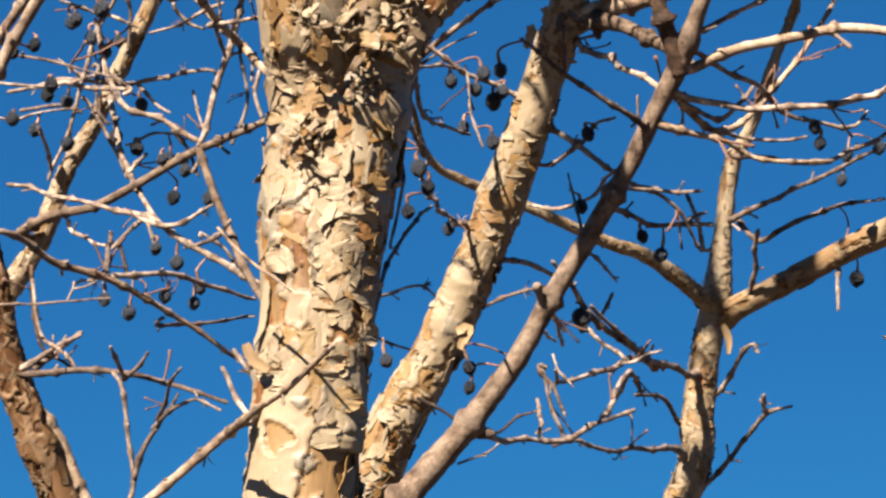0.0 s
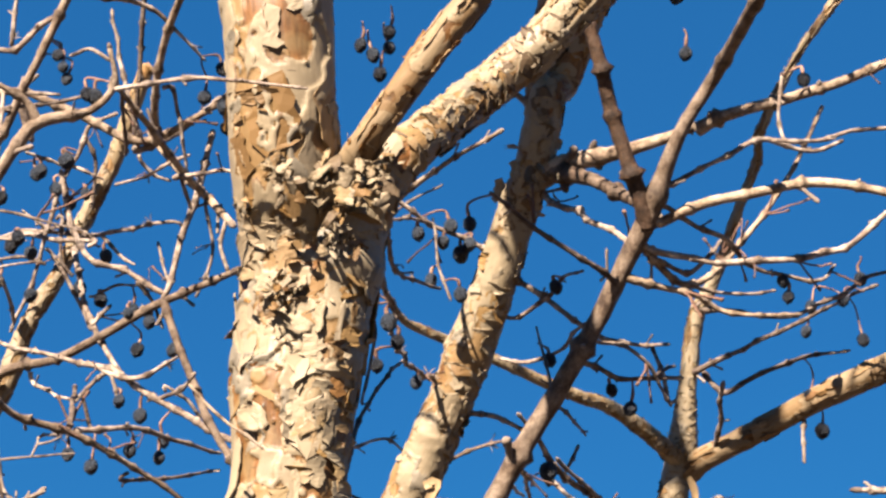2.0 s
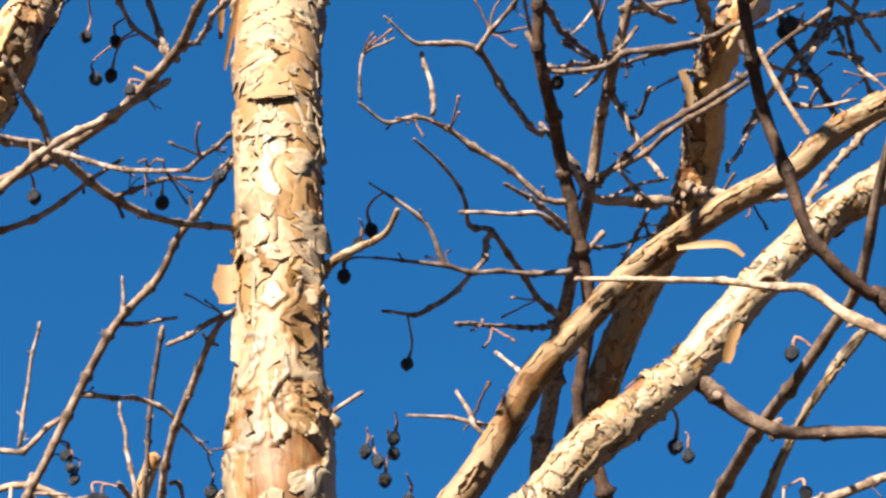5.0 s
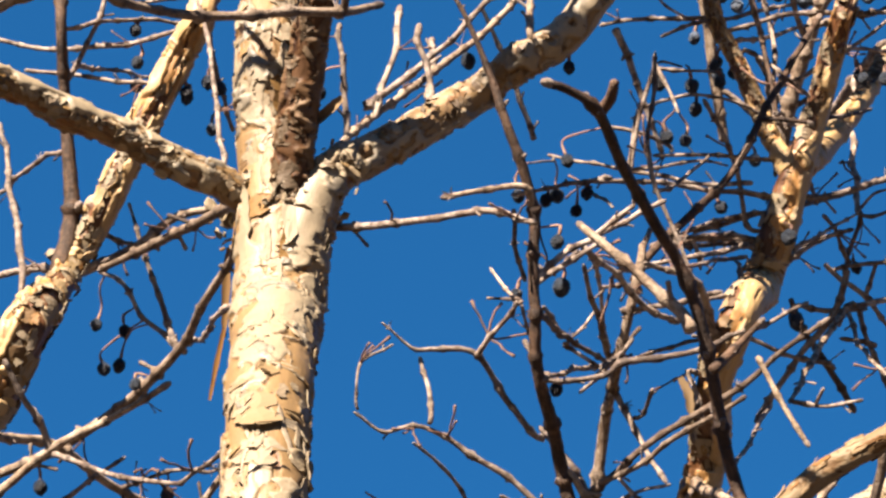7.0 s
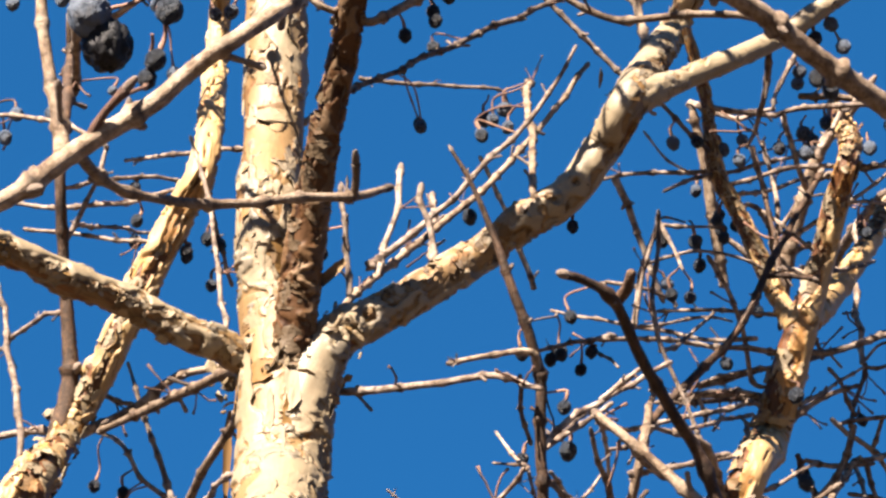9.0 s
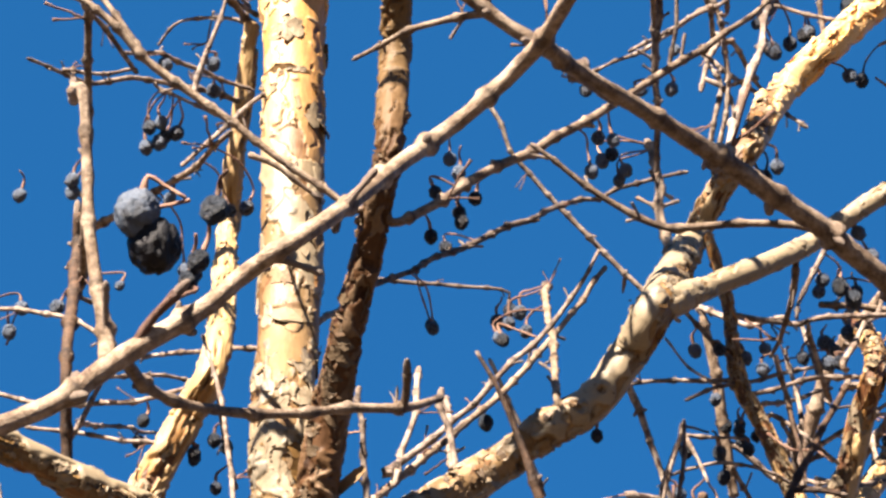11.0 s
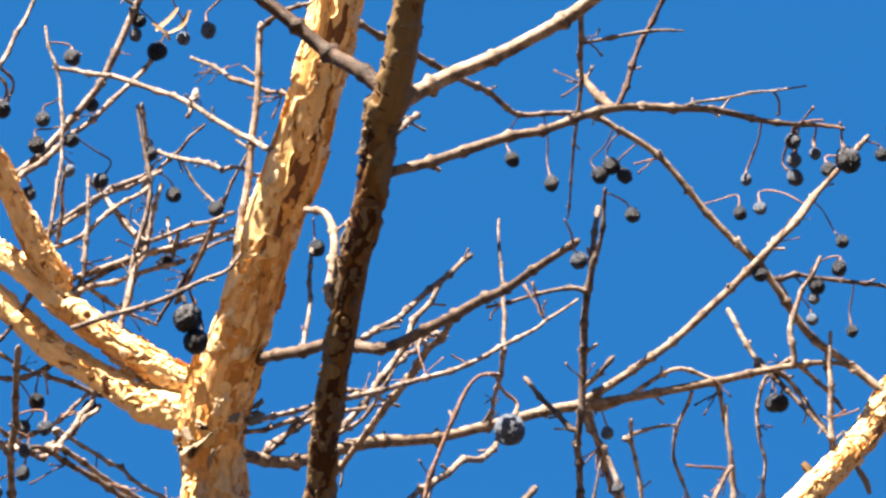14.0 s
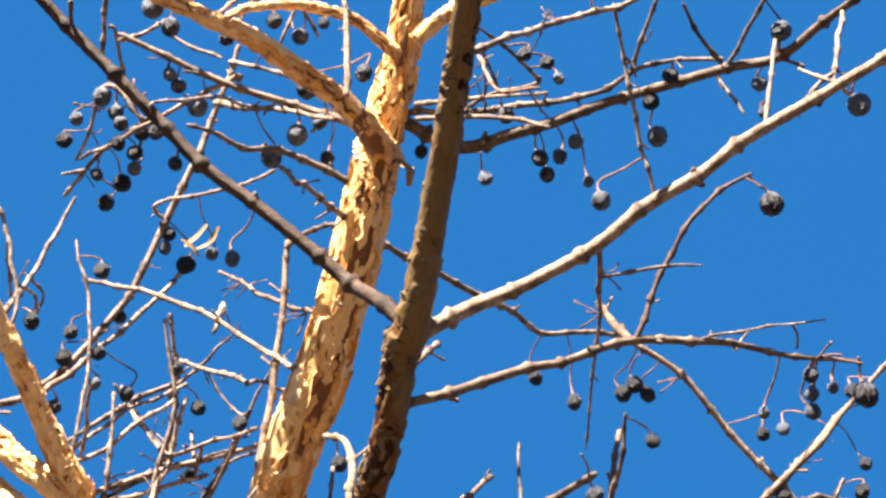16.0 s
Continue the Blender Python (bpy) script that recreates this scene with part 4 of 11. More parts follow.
wood(TREE_A, 'G', [(-0.084, 0.858, 2.747, 0.002), (-0.068, 0.859, 2.748, 0.0018), (-0.041, 0.875, 2.775, 0.0019), (-0.008, 0.888, 2.805, 0.0019), (0.022, 0.916, 2.82, 0.0014)])
wood(TREE_A, 'S', [(-0.027, 0.748, 2.41, 0.0024), (-0.021, 0.751, 2.408, 0.0022), (0.005, 0.761, 2.434, 0.0025), (0.034, 0.768, 2.461, 0.0026), (0.064, 0.775, 2.488, 0.0026), (0.098, 0.778, 2.517, 0.0022), (0.127, 0.782, 2.544, 0.0024), (0.168, 0.778, 2.575, 0.0017), (0.193, 0.78, 2.603, 0.0014)])
wood(TREE_A, 'G', [(-0.044, 0.974, 2.533, 0.0019), (-0.019, 1.002, 2.57, 0.002), (0.014, 1.028, 2.608, 0.0022), (0.053, 1.05, 2.649, 0.0023), (0.097, 1.073, 2.687, 0.002), (0.172, 1.089, 2.725, 0.0016)])
wood(TREE_A, 'G', [(0.043, 1.209, 2.893, 0.002), (0.066, 1.228, 2.851, 0.002), (0.119, 1.252, 2.796, 0.0025), (0.16, 1.264, 2.755, 0.0027)])
wood(TREE_A, 'S', [(-0.079, 0.924, 2.479, 0.0021), (-0.07, 0.926, 2.476, 0.002), (-0.058, 0.954, 2.505, 0.0018), (-0.043, 0.977, 2.54, 0.0017)])
wood(TREE_A, 'S', [(0.063, 0.857, 2.37, 0.0021), (0.06, 0.853, 2.375, 0.0019), (0.062, 0.888, 2.43, 0.002), (0.062, 0.922, 2.486, 0.0021), (0.064, 0.964, 2.531, 0.0025)])
wood(TREE_A, 'S', [(0.132, 0.883, 2.484, 0.0031), (0.13, 0.903, 2.529, 0.0028), (0.131, 0.92, 2.577, 0.0029), (0.129, 0.939, 2.622, 0.003)])
wood(TREE_A, 'G', [(0.143, 0.978, 2.693, 0.0022), (0.14, 0.942, 2.705, 0.0026), (0.137, 0.902, 2.72, 0.0024)])
wood(TREE_A, 'G', [(-0.059, 0.86, 2.259, 0.0025), (-0.044, 0.86, 2.261, 0.0023), (-0.009, 0.845, 2.255, 0.002), (0.019, 0.829, 2.249, 0.0019), (0.044, 0.813, 2.242, 0.002), (0.057, 0.8, 2.229, 0.0017)])
wood(TREE_A, 'S', [(-0.042, 0.848, 2.289, 0.0022), (-0.044, 0.845, 2.293, 0.002), (-0.024, 0.881, 2.34, 0.002), (-0.001, 0.917, 2.386, 0.0021), (0.028, 0.949, 2.435, 0.002), (0.066, 0.973, 2.495, 0.0021), (0.102, 0.988, 2.561, 0.0018)])
wood(TREE_A, 'G', [(0.01, 0.863, 2.329, 0.002), (0.009, 0.862, 2.331, 0.0018), (0.006, 0.862, 2.355, 0.0018), (0.002, 0.861, 2.38, 0.0021)])
wood(TREE_A, 'G', [(-0.023, 0.882, 2.34, 0.0017), (-0.015, 0.885, 2.379, 0.0017), (-0.011, 0.89, 2.414, 0.0021)])
wood(TREE_A, 'G', [(-0.036, 0.861, 2.313, 0.0018), (-0.039, 0.861, 2.348, 0.0017), (-0.041, 0.859, 2.382, 0.0017)])
wood(TREE_A, 'S', [(-0.078, 0.861, 2.274, 0.0032), (-0.091, 0.86, 2.274, 0.0029), (-0.103, 0.885, 2.284, 0.0027), (-0.127, 0.911, 2.287, 0.0028), (-0.149, 0.937, 2.292, 0.0028), (-0.178, 0.962, 2.294, 0.0021)])
wood(TREE_A, 'S', [(-0.076, 0.858, 2.248, 0.0022), (-0.089, 0.857, 2.247, 0.002), (-0.096, 0.884, 2.253, 0.0022), (-0.113, 0.916, 2.246, 0.0024), (-0.128, 0.948, 2.239, 0.0026), (-0.15, 0.978, 2.23, 0.003), (-0.172, 1.001, 2.223, 0.0032), (-0.212, 1.028, 2.21, 0.0033), (-0.256, 1.05, 2.203, 0.0033)])
wood(TREE_A, 'G', [(-0.138, 1.002, 2.262, 0.0021), (-0.148, 0.999, 2.289, 0.0018), (-0.161, 0.992, 2.319, 0.0016), (-0.17, 0.987, 2.347, 0.0012)])
wood(TREE_A, 'G', [(-0.139, 1.002, 2.262, 0.0016), (-0.158, 1.004, 2.283, 0.0015), (-0.175, 1.005, 2.308, 0.0015), (-0.188, 1.013, 2.318, 0.0015)])
wood(TREE_A, 'G', [(-0.076, 0.847, 2.204, 0.0017), (-0.09, 0.845, 2.205, 0.0015), (-0.113, 0.925, 2.232, 0.0015), (-0.138, 1.002, 2.262, 0.0018)])
wood(TREE_A, 'L', [(-0.051, 0.745, 2.018, 0.0038), (-0.043, 0.746, 2.015, 0.0035), (-0.034, 0.739, 2.02, 0.0018), (-0.024, 0.733, 2.023, 0.0014), (-0.013, 0.726, 2.026, 0.0011), (-0.008, 0.718, 2.033, 0.001)])
wood(TREE_A, 'G', [(-0.047, 0.737, 1.951, 0.0015), (-0.036, 0.738, 1.951, 0.0013), (-0.032, 0.735, 1.954, 0.001), (-0.023, 0.731, 1.959, 0.0009)])
wood(TREE_A, 'S', [(-0.031, 1.328, 2.026, 0.0029), (-0.033, 1.327, 2.03, 0.0026), (-0.021, 1.3, 2.026, 0.0024), (0.018, 1.265, 2.045, 0.0018), (0.055, 1.231, 2.058, 0.0016)])
wood(TREE_A, 'G', [(0.048, 1.125, 1.949, 0.0014), (0.041, 1.125, 1.95, 0.0014), (0.013, 1.112, 1.958, 0.0014), (-0.009, 1.097, 1.969, 0.0016), (-0.03, 1.083, 1.976, 0.0017)])
wood(TREE_A, 'G', [(-0.04, 0.766, 1.751, 0.001), (-0.027, 0.767, 1.75, 0.0009), (-0.022, 0.799, 1.779, 0.0009), (-0.012, 0.832, 1.804, 0.0009), (-0.005, 0.866, 1.819, 0.0008)])
wood(TREE_A, 'G', [(-0.283, 0.806, 2.882, 0.0034), (-0.285, 0.809, 2.878, 0.0031), (-0.268, 0.811, 2.905, 0.003), (-0.249, 0.816, 2.929, 0.0028), (-0.208, 0.797, 2.978, 0.0028), (-0.177, 0.765, 3.031, 0.0029), (-0.154, 0.727, 3.084, 0.0031), (-0.137, 0.699, 3.126, 0.0027), (-0.128, 0.677, 3.162, 0.0023)])
wood(TREE_A, 'G', [(-0.235, 0.775, 2.875, 0.0023), (-0.195, 0.782, 2.948, 0.002), (-0.159, 0.783, 3.023, 0.0021)])
wood(TREE_A, 'G', [(-0.052, 0.717, 2.844, 0.0018), (-0.06, 0.715, 2.845, 0.0018), (-0.077, 0.736, 2.882, 0.0019), (-0.118, 0.745, 2.926, 0.0019), (-0.165, 0.757, 2.966, 0.002), (-0.218, 0.773, 2.999, 0.002)])
wood(TREE_A, 'G', [(-0.263, 0.74, 2.901, 0.0029), (-0.268, 0.741, 2.899, 0.0027), (-0.263, 0.756, 2.948, 0.0024), (-0.257, 0.766, 2.999, 0.0018), (-0.24, 0.755, 3.069, 0.0015)])
wood(TREE_A, 'G', [(-0.18, 0.984, 2.99, 0.0026), (-0.174, 0.954, 3.022, 0.0026), (-0.169, 0.921, 3.056, 0.0022), (-0.176, 0.879, 3.094, 0.002)])
wood(TREE_A, 'G', [(-0.198, 0.822, 2.834, 0.0025), (-0.193, 0.821, 2.836, 0.0023), (-0.137, 0.822, 2.869, 0.0021), (-0.089, 0.827, 2.895, 0.002)])
wood(TREE_A, 'G', [(-0.169, 0.915, 3.062, 0.0022), (-0.168, 0.915, 3.062, 0.0022), (-0.206, 0.928, 3.042, 0.0022), (-0.251, 0.948, 3.013, 0.002)])
wood(TREE_A, 'G', [(-0.171, 0.901, 3.074, 0.0017), (-0.17, 0.903, 3.073, 0.0015), (-0.123, 0.852, 2.996, 0.0019), (-0.068, 0.799, 2.921, 0.0018)])
wood(TREE_A, 'S', [(-0.075, 0.776, 2.809, 0.0026), (-0.084, 0.772, 2.812, 0.0024), (-0.079, 0.75, 2.859, 0.0024), (-0.075, 0.723, 2.908, 0.0024), (-0.075, 0.699, 2.951, 0.0023)])
wood(TREE_A, 'G', [(-0.028, 0.641, 2.9, 0.002), (-0.032, 0.638, 2.902, 0.002), (-0.052, 0.596, 2.867, 0.0019), (-0.07, 0.552, 2.832, 0.0018)])
wood(TREE_A, 'G', [(-0.172, 0.751, 3.05, 0.0016), (-0.177, 0.748, 3.051, 0.0014), (-0.168, 0.721, 3.028, 0.0014), (-0.114, 0.693, 3.011, 0.0014), (-0.087, 0.665, 2.99, 0.0013)])
wood(TREE_A, 'G', [(-0.076, 0.699, 2.951, 0.0017), (-0.063, 0.678, 2.942, 0.0017), (-0.038, 0.66, 2.929, 0.0017)])
wood(TREE_A, 'G', [(-0.037, 0.685, 2.867, 0.0016), (-0.036, 0.683, 2.868, 0.0016), (-0.053, 0.721, 2.91, 0.0017), (-0.095, 0.747, 2.961, 0.0018), (-0.125, 0.77, 3.014, 0.0016)])
wood(TREE_A, 'G', [(-0.174, 0.954, 3.023, 0.0022), (-0.198, 0.932, 3.041, 0.0018), (-0.212, 0.919, 3.052, 0.0015)])
wood(TREE_A, 'G', [(-0.17, 0.926, 3.051, 0.0017), (-0.173, 0.924, 3.053, 0.0015), (-0.15, 0.894, 3.053, 0.0015), (-0.126, 0.864, 3.053, 0.0011)])
wood(TREE_A, 'G', [(-0.12, 0.747, 2.925, 0.0015), (-0.122, 0.75, 2.922, 0.0013), (-0.124, 0.787, 2.997, 0.002)])
wood(TREE_A, 'G', [(-0.17, 0.612, 2.966, 0.0018), (-0.196, 0.601, 2.989, 0.0017), (-0.215, 0.65, 2.974, 0.0013)])
wood(TREE_A, 'G', [(-0.109, 0.582, 2.971, 0.002), (-0.109, 0.578, 2.974, 0.0018), (-0.142, 0.597, 2.967, 0.0017), (-0.181, 0.618, 2.957, 0.0017), (-0.207, 0.633, 2.951, 0.0013)])
wood(TREE_A, 'G', [(-0.159, 0.839, 2.799, 0.002), (-0.158, 0.835, 2.802, 0.0019), (-0.153, 0.819, 2.843, 0.0021), (-0.148, 0.817, 2.869, 0.0021), (-0.143, 0.8, 2.908, 0.0019)])
wood(TREE_A, 'G', [(-0.148, 0.817, 2.869, 0.0017), (-0.177, 0.828, 2.917, 0.0018), (-0.195, 0.841, 2.964, 0.0016)])
wood(TREE_A, 'G', [(-0.192, 0.827, 2.824, 0.0021), (-0.186, 0.824, 2.828, 0.0019), (-0.151, 0.829, 2.851, 0.0019), (-0.127, 0.835, 2.87, 0.0019)])
wood(TREE_A, 'G', [(-0.148, 0.817, 2.869, 0.0017), (-0.122, 0.805, 2.87, 0.0015), (-0.091, 0.792, 2.872, 0.0015)])
wood(TREE_A, 'G', [(-0.196, 0.854, 2.713, 0.002), (-0.179, 0.86, 2.742, 0.0018), (-0.172, 0.869, 2.766, 0.0017)])
wood(TREE_A, 'G', [(-0.185, 0.832, 2.697, 0.0019), (-0.185, 0.832, 2.697, 0.0019), (-0.213, 0.88, 2.735, 0.002), (-0.249, 0.92, 2.778, 0.0017)])
wood(TREE_A, 'G', [(-0.187, 0.835, 2.694, 0.0021), (-0.185, 0.832, 2.697, 0.0019), (-0.156, 0.879, 2.71, 0.002), (-0.12, 0.926, 2.72, 0.002)])
wood(TREE_A, 'G', [(-0.208, 0.865, 2.795, 0.0019), (-0.208, 0.867, 2.792, 0.0017), (-0.181, 0.887, 2.797, 0.0017), (-0.16, 0.901, 2.807, 0.0017)])
wood(TREE_A, 'G', [(-0.197, 0.854, 2.798, 0.0017), (-0.196, 0.854, 2.798, 0.0017), (-0.224, 0.873, 2.795, 0.0019), (-0.255, 0.88, 2.802, 0.0019)])
wood(TREE_A, 'G', [(-0.038, 0.773, 2.728, 0.0013), (-0.036, 0.775, 2.775, 0.0014), (-0.036, 0.778, 2.82, 0.0016)])
wood(TREE_A, 'S', [(-0.015, 0.611, 2.596, 0.0029), (-0.02, 0.61, 2.598, 0.0026), (-0.018, 0.601, 2.627, 0.0023), (-0.023, 0.599, 2.651, 0.0021), (-0.032, 0.608, 2.665, 0.0018)])
wood(TREE_A, 'G', [(0.004, 0.536, 2.635, 0.002), (0.006, 0.535, 2.635, 0.0018), (0.015, 0.549, 2.663, 0.002), (0.023, 0.563, 2.691, 0.0019)])
wood(TREE_A, 'G', [(-0.062, 0.888, 2.746, 0.0024), (-0.061, 0.885, 2.749, 0.0022), (-0.047, 0.891, 2.771, 0.0021), (-0.03, 0.897, 2.793, 0.0019)])
wood(TREE_A, 'G', [(-0.021, 0.906, 2.769, 0.0027), (-0.021, 0.904, 2.771, 0.0024), (-0.003, 0.898, 2.799, 0.0025), (0.027, 0.875, 2.842, 0.0027), (0.049, 0.857, 2.877, 0.0023)])
wood(TREE_A, 'G', [(0.007, 0.892, 2.812, 0.0019), (0.042, 0.987, 2.954, 0.0021), (0.063, 1.099, 3.079, 0.0021)])
wood(TREE_A, 'G', [(0.156, 0.921, 2.829, 0.0022), (0.157, 0.923, 2.828, 0.002), (0.174, 0.926, 2.836, 0.0018), (0.218, 0.911, 2.857, 0.0018), (0.247, 0.92, 2.855, 0.0018)])
wood(TREE_A, 'G', [(0.154, 0.922, 2.829, 0.003), (0.167, 0.959, 2.814, 0.0026), (0.184, 0.992, 2.801, 0.0024), (0.192, 1.026, 2.788, 0.0022)])
wood(TREE_A, 'G', [(0.247, 0.92, 2.856, 0.0018), (0.262, 0.967, 2.829, 0.0014), (0.267, 1.001, 2.817, 0.0014)])
wood(TREE_A, 'G', [(0.303, 0.914, 2.867, 0.0025), (0.303, 0.912, 2.869, 0.0022), (0.3, 0.899, 2.887, 0.0024), (0.308, 0.883, 2.905, 0.0018), (0.32, 0.866, 2.922, 0.0016)])
wood(TREE_A, 'G', [(0.289, 0.89, 2.93, 0.0023), (0.319, 0.897, 2.942, 0.0019), (0.364, 0.907, 2.947, 0.0017), (0.395, 0.918, 2.953, 0.0017)])
wood(TREE_A, 'G', [(0.282, 0.872, 2.93, 0.0025), (0.318, 0.858, 2.976, 0.0021), (0.343, 0.86, 3.012, 0.0021)])
wood(TREE_A, 'G', [(0.303, 0.911, 2.871, 0.002), (0.288, 0.933, 2.881, 0.0018), (0.275, 0.933, 2.91, 0.0021), (0.269, 0.933, 2.937, 0.0023)])
wood(TREE_A, 'G', [(0.288, 0.933, 2.881, 0.0023), (0.308, 0.936, 2.85, 0.0018), (0.325, 0.937, 2.821, 0.0016)])
wood(TREE_A, 'G', [(0.333, 0.949, 2.815, 0.0024), (0.329, 0.945, 2.82, 0.0022), (0.328, 0.919, 2.857, 0.002), (0.33, 0.901, 2.884, 0.0016)])
wood(TREE_A, 'G', [(0.077, 0.698, 2.654, 0.0014), (0.078, 0.701, 2.713, 0.0011), (0.078, 0.704, 2.77, 0.001)])
wood(TREE_A, 'G', [(0.077, 0.698, 2.655, 0.0016), (0.076, 0.746, 2.67, 0.0013), (0.075, 0.794, 2.687, 0.0012)])
wood(TREE_A, 'G', [(0.134, 0.745, 2.755, 0.0019), (0.12, 0.744, 2.757, 0.0014), (0.075, 0.756, 2.751, 0.0012)])
wood(TREE_A, 'G', [(0.13, 0.809, 2.701, 0.0017), (0.127, 0.81, 2.701, 0.0017), (0.116, 0.812, 2.72, 0.0018), (0.103, 0.812, 2.742, 0.0018)])
wood(TREE_A, 'G', [(0.133, 0.794, 2.715, 0.0023), (0.133, 0.791, 2.717, 0.0021), (0.141, 0.782, 2.718, 0.0017), (0.147, 0.773, 2.721, 0.0019)])
wood(TREE_A, 'G', [(0.135, 0.744, 2.756, 0.0023), (0.139, 0.729, 2.793, 0.0019), (0.143, 0.731, 2.815, 0.002)])
wood(TREE_A, 'G', [(0.18, 0.96, 2.761, 0.0015), (0.181, 0.959, 2.761, 0.0015), (0.15, 0.972, 2.746, 0.0017), (0.131, 0.977, 2.735, 0.0015), (0.085, 0.987, 2.722, 0.001), (0.085, 0.981, 2.722, 0.0006)])
wood(TREE_A, 'G', [(0.156, 0.929, 2.826, 0.0022), (0.155, 0.931, 2.824, 0.0022), (0.174, 0.951, 2.79, 0.0019), (0.189, 0.975, 2.75, 0.0019), (0.192, 0.995, 2.716, 0.0021), (0.184, 1.021, 2.674, 0.0019)])
wood(TREE_A, 'G', [(0.188, 0.967, 2.763, 0.0017), (0.193, 0.967, 2.763, 0.0016), (0.189, 0.941, 2.792, 0.0016), (0.185, 0.923, 2.812, 0.0017)])
wood(TREE_A, 'G', [(0.252, 0.959, 2.717, 0.0019), (0.253, 0.961, 2.713, 0.0017), (0.254, 0.952, 2.771, 0.0018), (0.255, 0.932, 2.838, 0.0014)])
wood(TREE_A, 'G', [(0.186, 1.015, 2.768, 0.0022), (0.182, 1.015, 2.769, 0.002), (0.219, 1.015, 2.733, 0.0016), (0.243, 1.012, 2.701, 0.0016)])
wood(TREE_A, 'G', [(0.092, 0.925, 2.805, 0.0021), (0.092, 0.929, 2.801, 0.0021), (0.076, 0.909, 2.764, 0.0023), (0.052, 0.887, 2.729, 0.0026), (0.026, 0.87, 2.688, 0.0025)])
wood(TREE_A, 'G', [(-0.024, 0.881, 2.347, 0.0023), (-0.028, 0.88, 2.349, 0.002), (0.007, 0.882, 2.378, 0.0018), (0.037, 0.878, 2.412, 0.0017), (0.068, 0.872, 2.447, 0.0015), (0.086, 0.866, 2.479, 0.0012)])
wood(TREE_A, 'G', [(-0.061, 1.325, 2.811, 0.0019), (-0.005, 1.33, 2.806, 0.0019), (0.055, 1.332, 2.802, 0.0016), (0.06, 1.336, 2.796, 0.0012)])
wood(TREE_A, 'G', [(0.007, 0.862, 2.338, 0.0017), (0.006, 0.924, 2.395, 0.0015), (0.005, 0.982, 2.46, 0.0022)])
wood(TREE_A, 'G', [(0.072, 1.169, 2.508, 0.0023), (0.06, 1.151, 2.537, 0.0019), (0.037, 1.122, 2.583, 0.0017)])
wood(TREE_A, 'G', [(0.128, 1.124, 2.569, 0.0031), (0.143, 1.142, 2.54, 0.0025), (0.158, 1.164, 2.501, 0.0023)])
wood(TREE_A, 'G', [(0.197, 1.211, 2.692, 0.0025), (0.196, 1.209, 2.696, 0.0025), (0.226, 1.176, 2.657, 0.0021), (0.242, 1.134, 2.633, 0.0018)])
wood(TREE_A, 'S', [(0.22, 1.283, 2.578, 0.0038), (0.209, 1.244, 2.642, 0.0046), (0.198, 1.212, 2.69, 0.0038)])
wood(TREE_A, 'S', [(0.261, 1.282, 2.568, 0.0063), (0.273, 1.254, 2.609, 0.0055), (0.29, 1.221, 2.652, 0.0051), (0.31, 1.201, 2.673, 0.0046), (0.326, 1.184, 2.691, 0.0042)])
wood(TREE_A, 'G', [(0.217, 1.263, 2.61, 0.0028), (0.221, 1.263, 2.609, 0.0025), (0.253, 1.272, 2.586, 0.0025), (0.261, 1.255, 2.61, 0.0021), (0.278, 1.235, 2.636, 0.0019)])
wood(TREE_A, 'G', [(0.302, 1.068, 2.514, 0.0033), (0.297, 1.069, 2.516, 0.0033), (0.285, 1.138, 2.525, 0.0039), (0.278, 1.204, 2.535, 0.0044)])
wood(TREE_A, 'G', [(0.102, 0.533, 2.262, 0.0018), (0.109, 0.539, 2.298, 0.0015), (0.119, 0.549, 2.329, 0.0017), (0.128, 0.557, 2.362, 0.0014)])
wood(TREE_A, 'G', [(0.192, 1.019, 2.791, 0.0026), (0.195, 1.018, 2.792, 0.0024), (0.188, 1.015, 2.768, 0.0022), (0.18, 1.014, 2.741, 0.0019)])
wood(TREE_A, 'G', [(0.182, 1.014, 2.746, 0.0017), (0.197, 1.013, 2.73, 0.0016), (0.2, 1.019, 2.71, 0.0013)])
wood(TREE_A, 'G', [(-0.057, 0.766, 1.725, 0.001), (-0.067, 0.765, 1.726, 0.0009), (-0.074, 0.775, 1.734, 0.0009), (-0.079, 0.785, 1.741, 0.001)])
wood(TREE_A, 'G', [(-0.069, 0.753, 1.71, 0.0011), (-0.077, 0.767, 1.722, 0.0011), (-0.083, 0.781, 1.733, 0.001)])
wood(TREE_A, 'G', [(0.01, 1.109, 1.959, 0.0009), (0.011, 1.109, 1.959, 0.0009), (-0.005, 1.064, 1.947, 0.0009), (-0.025, 1.019, 1.93, 0.0009)])
wood(TREE_A, 'G', [(0.013, 1.111, 1.958, 0.0009), (0.015, 1.1, 1.932, 0.0008), (0.021, 1.087, 1.911, 0.0009)])
wood(TREE_A, 'G', [(-0.017, 0.754, 1.858, 0.0009), (-0.013, 0.756, 1.852, 0.0009), (-0.011, 0.793, 1.85, 0.001), (-0.008, 0.829, 1.849, 0.0011), (-0.003, 0.864, 1.856, 0.001), (0.011, 0.898, 1.861, 0.0009)])
wood(TREE_A, 'G', [(-0.01, 0.927, 1.852, 0.001), (-0.007, 0.926, 1.856, 0.001), (-0.011, 0.899, 1.856, 0.001), (-0.016, 0.87, 1.861, 0.0009), (-0.021, 0.842, 1.865, 0.0007)])
wood(TREE_A, 'G', [(-0.02, 0.81, 1.788, 0.0007), (-0.021, 0.81, 1.789, 0.0007), (-0.018, 0.81, 1.804, 0.0007), (-0.016, 0.81, 1.82, 0.0008), (-0.02, 0.81, 1.832, 0.0008)])
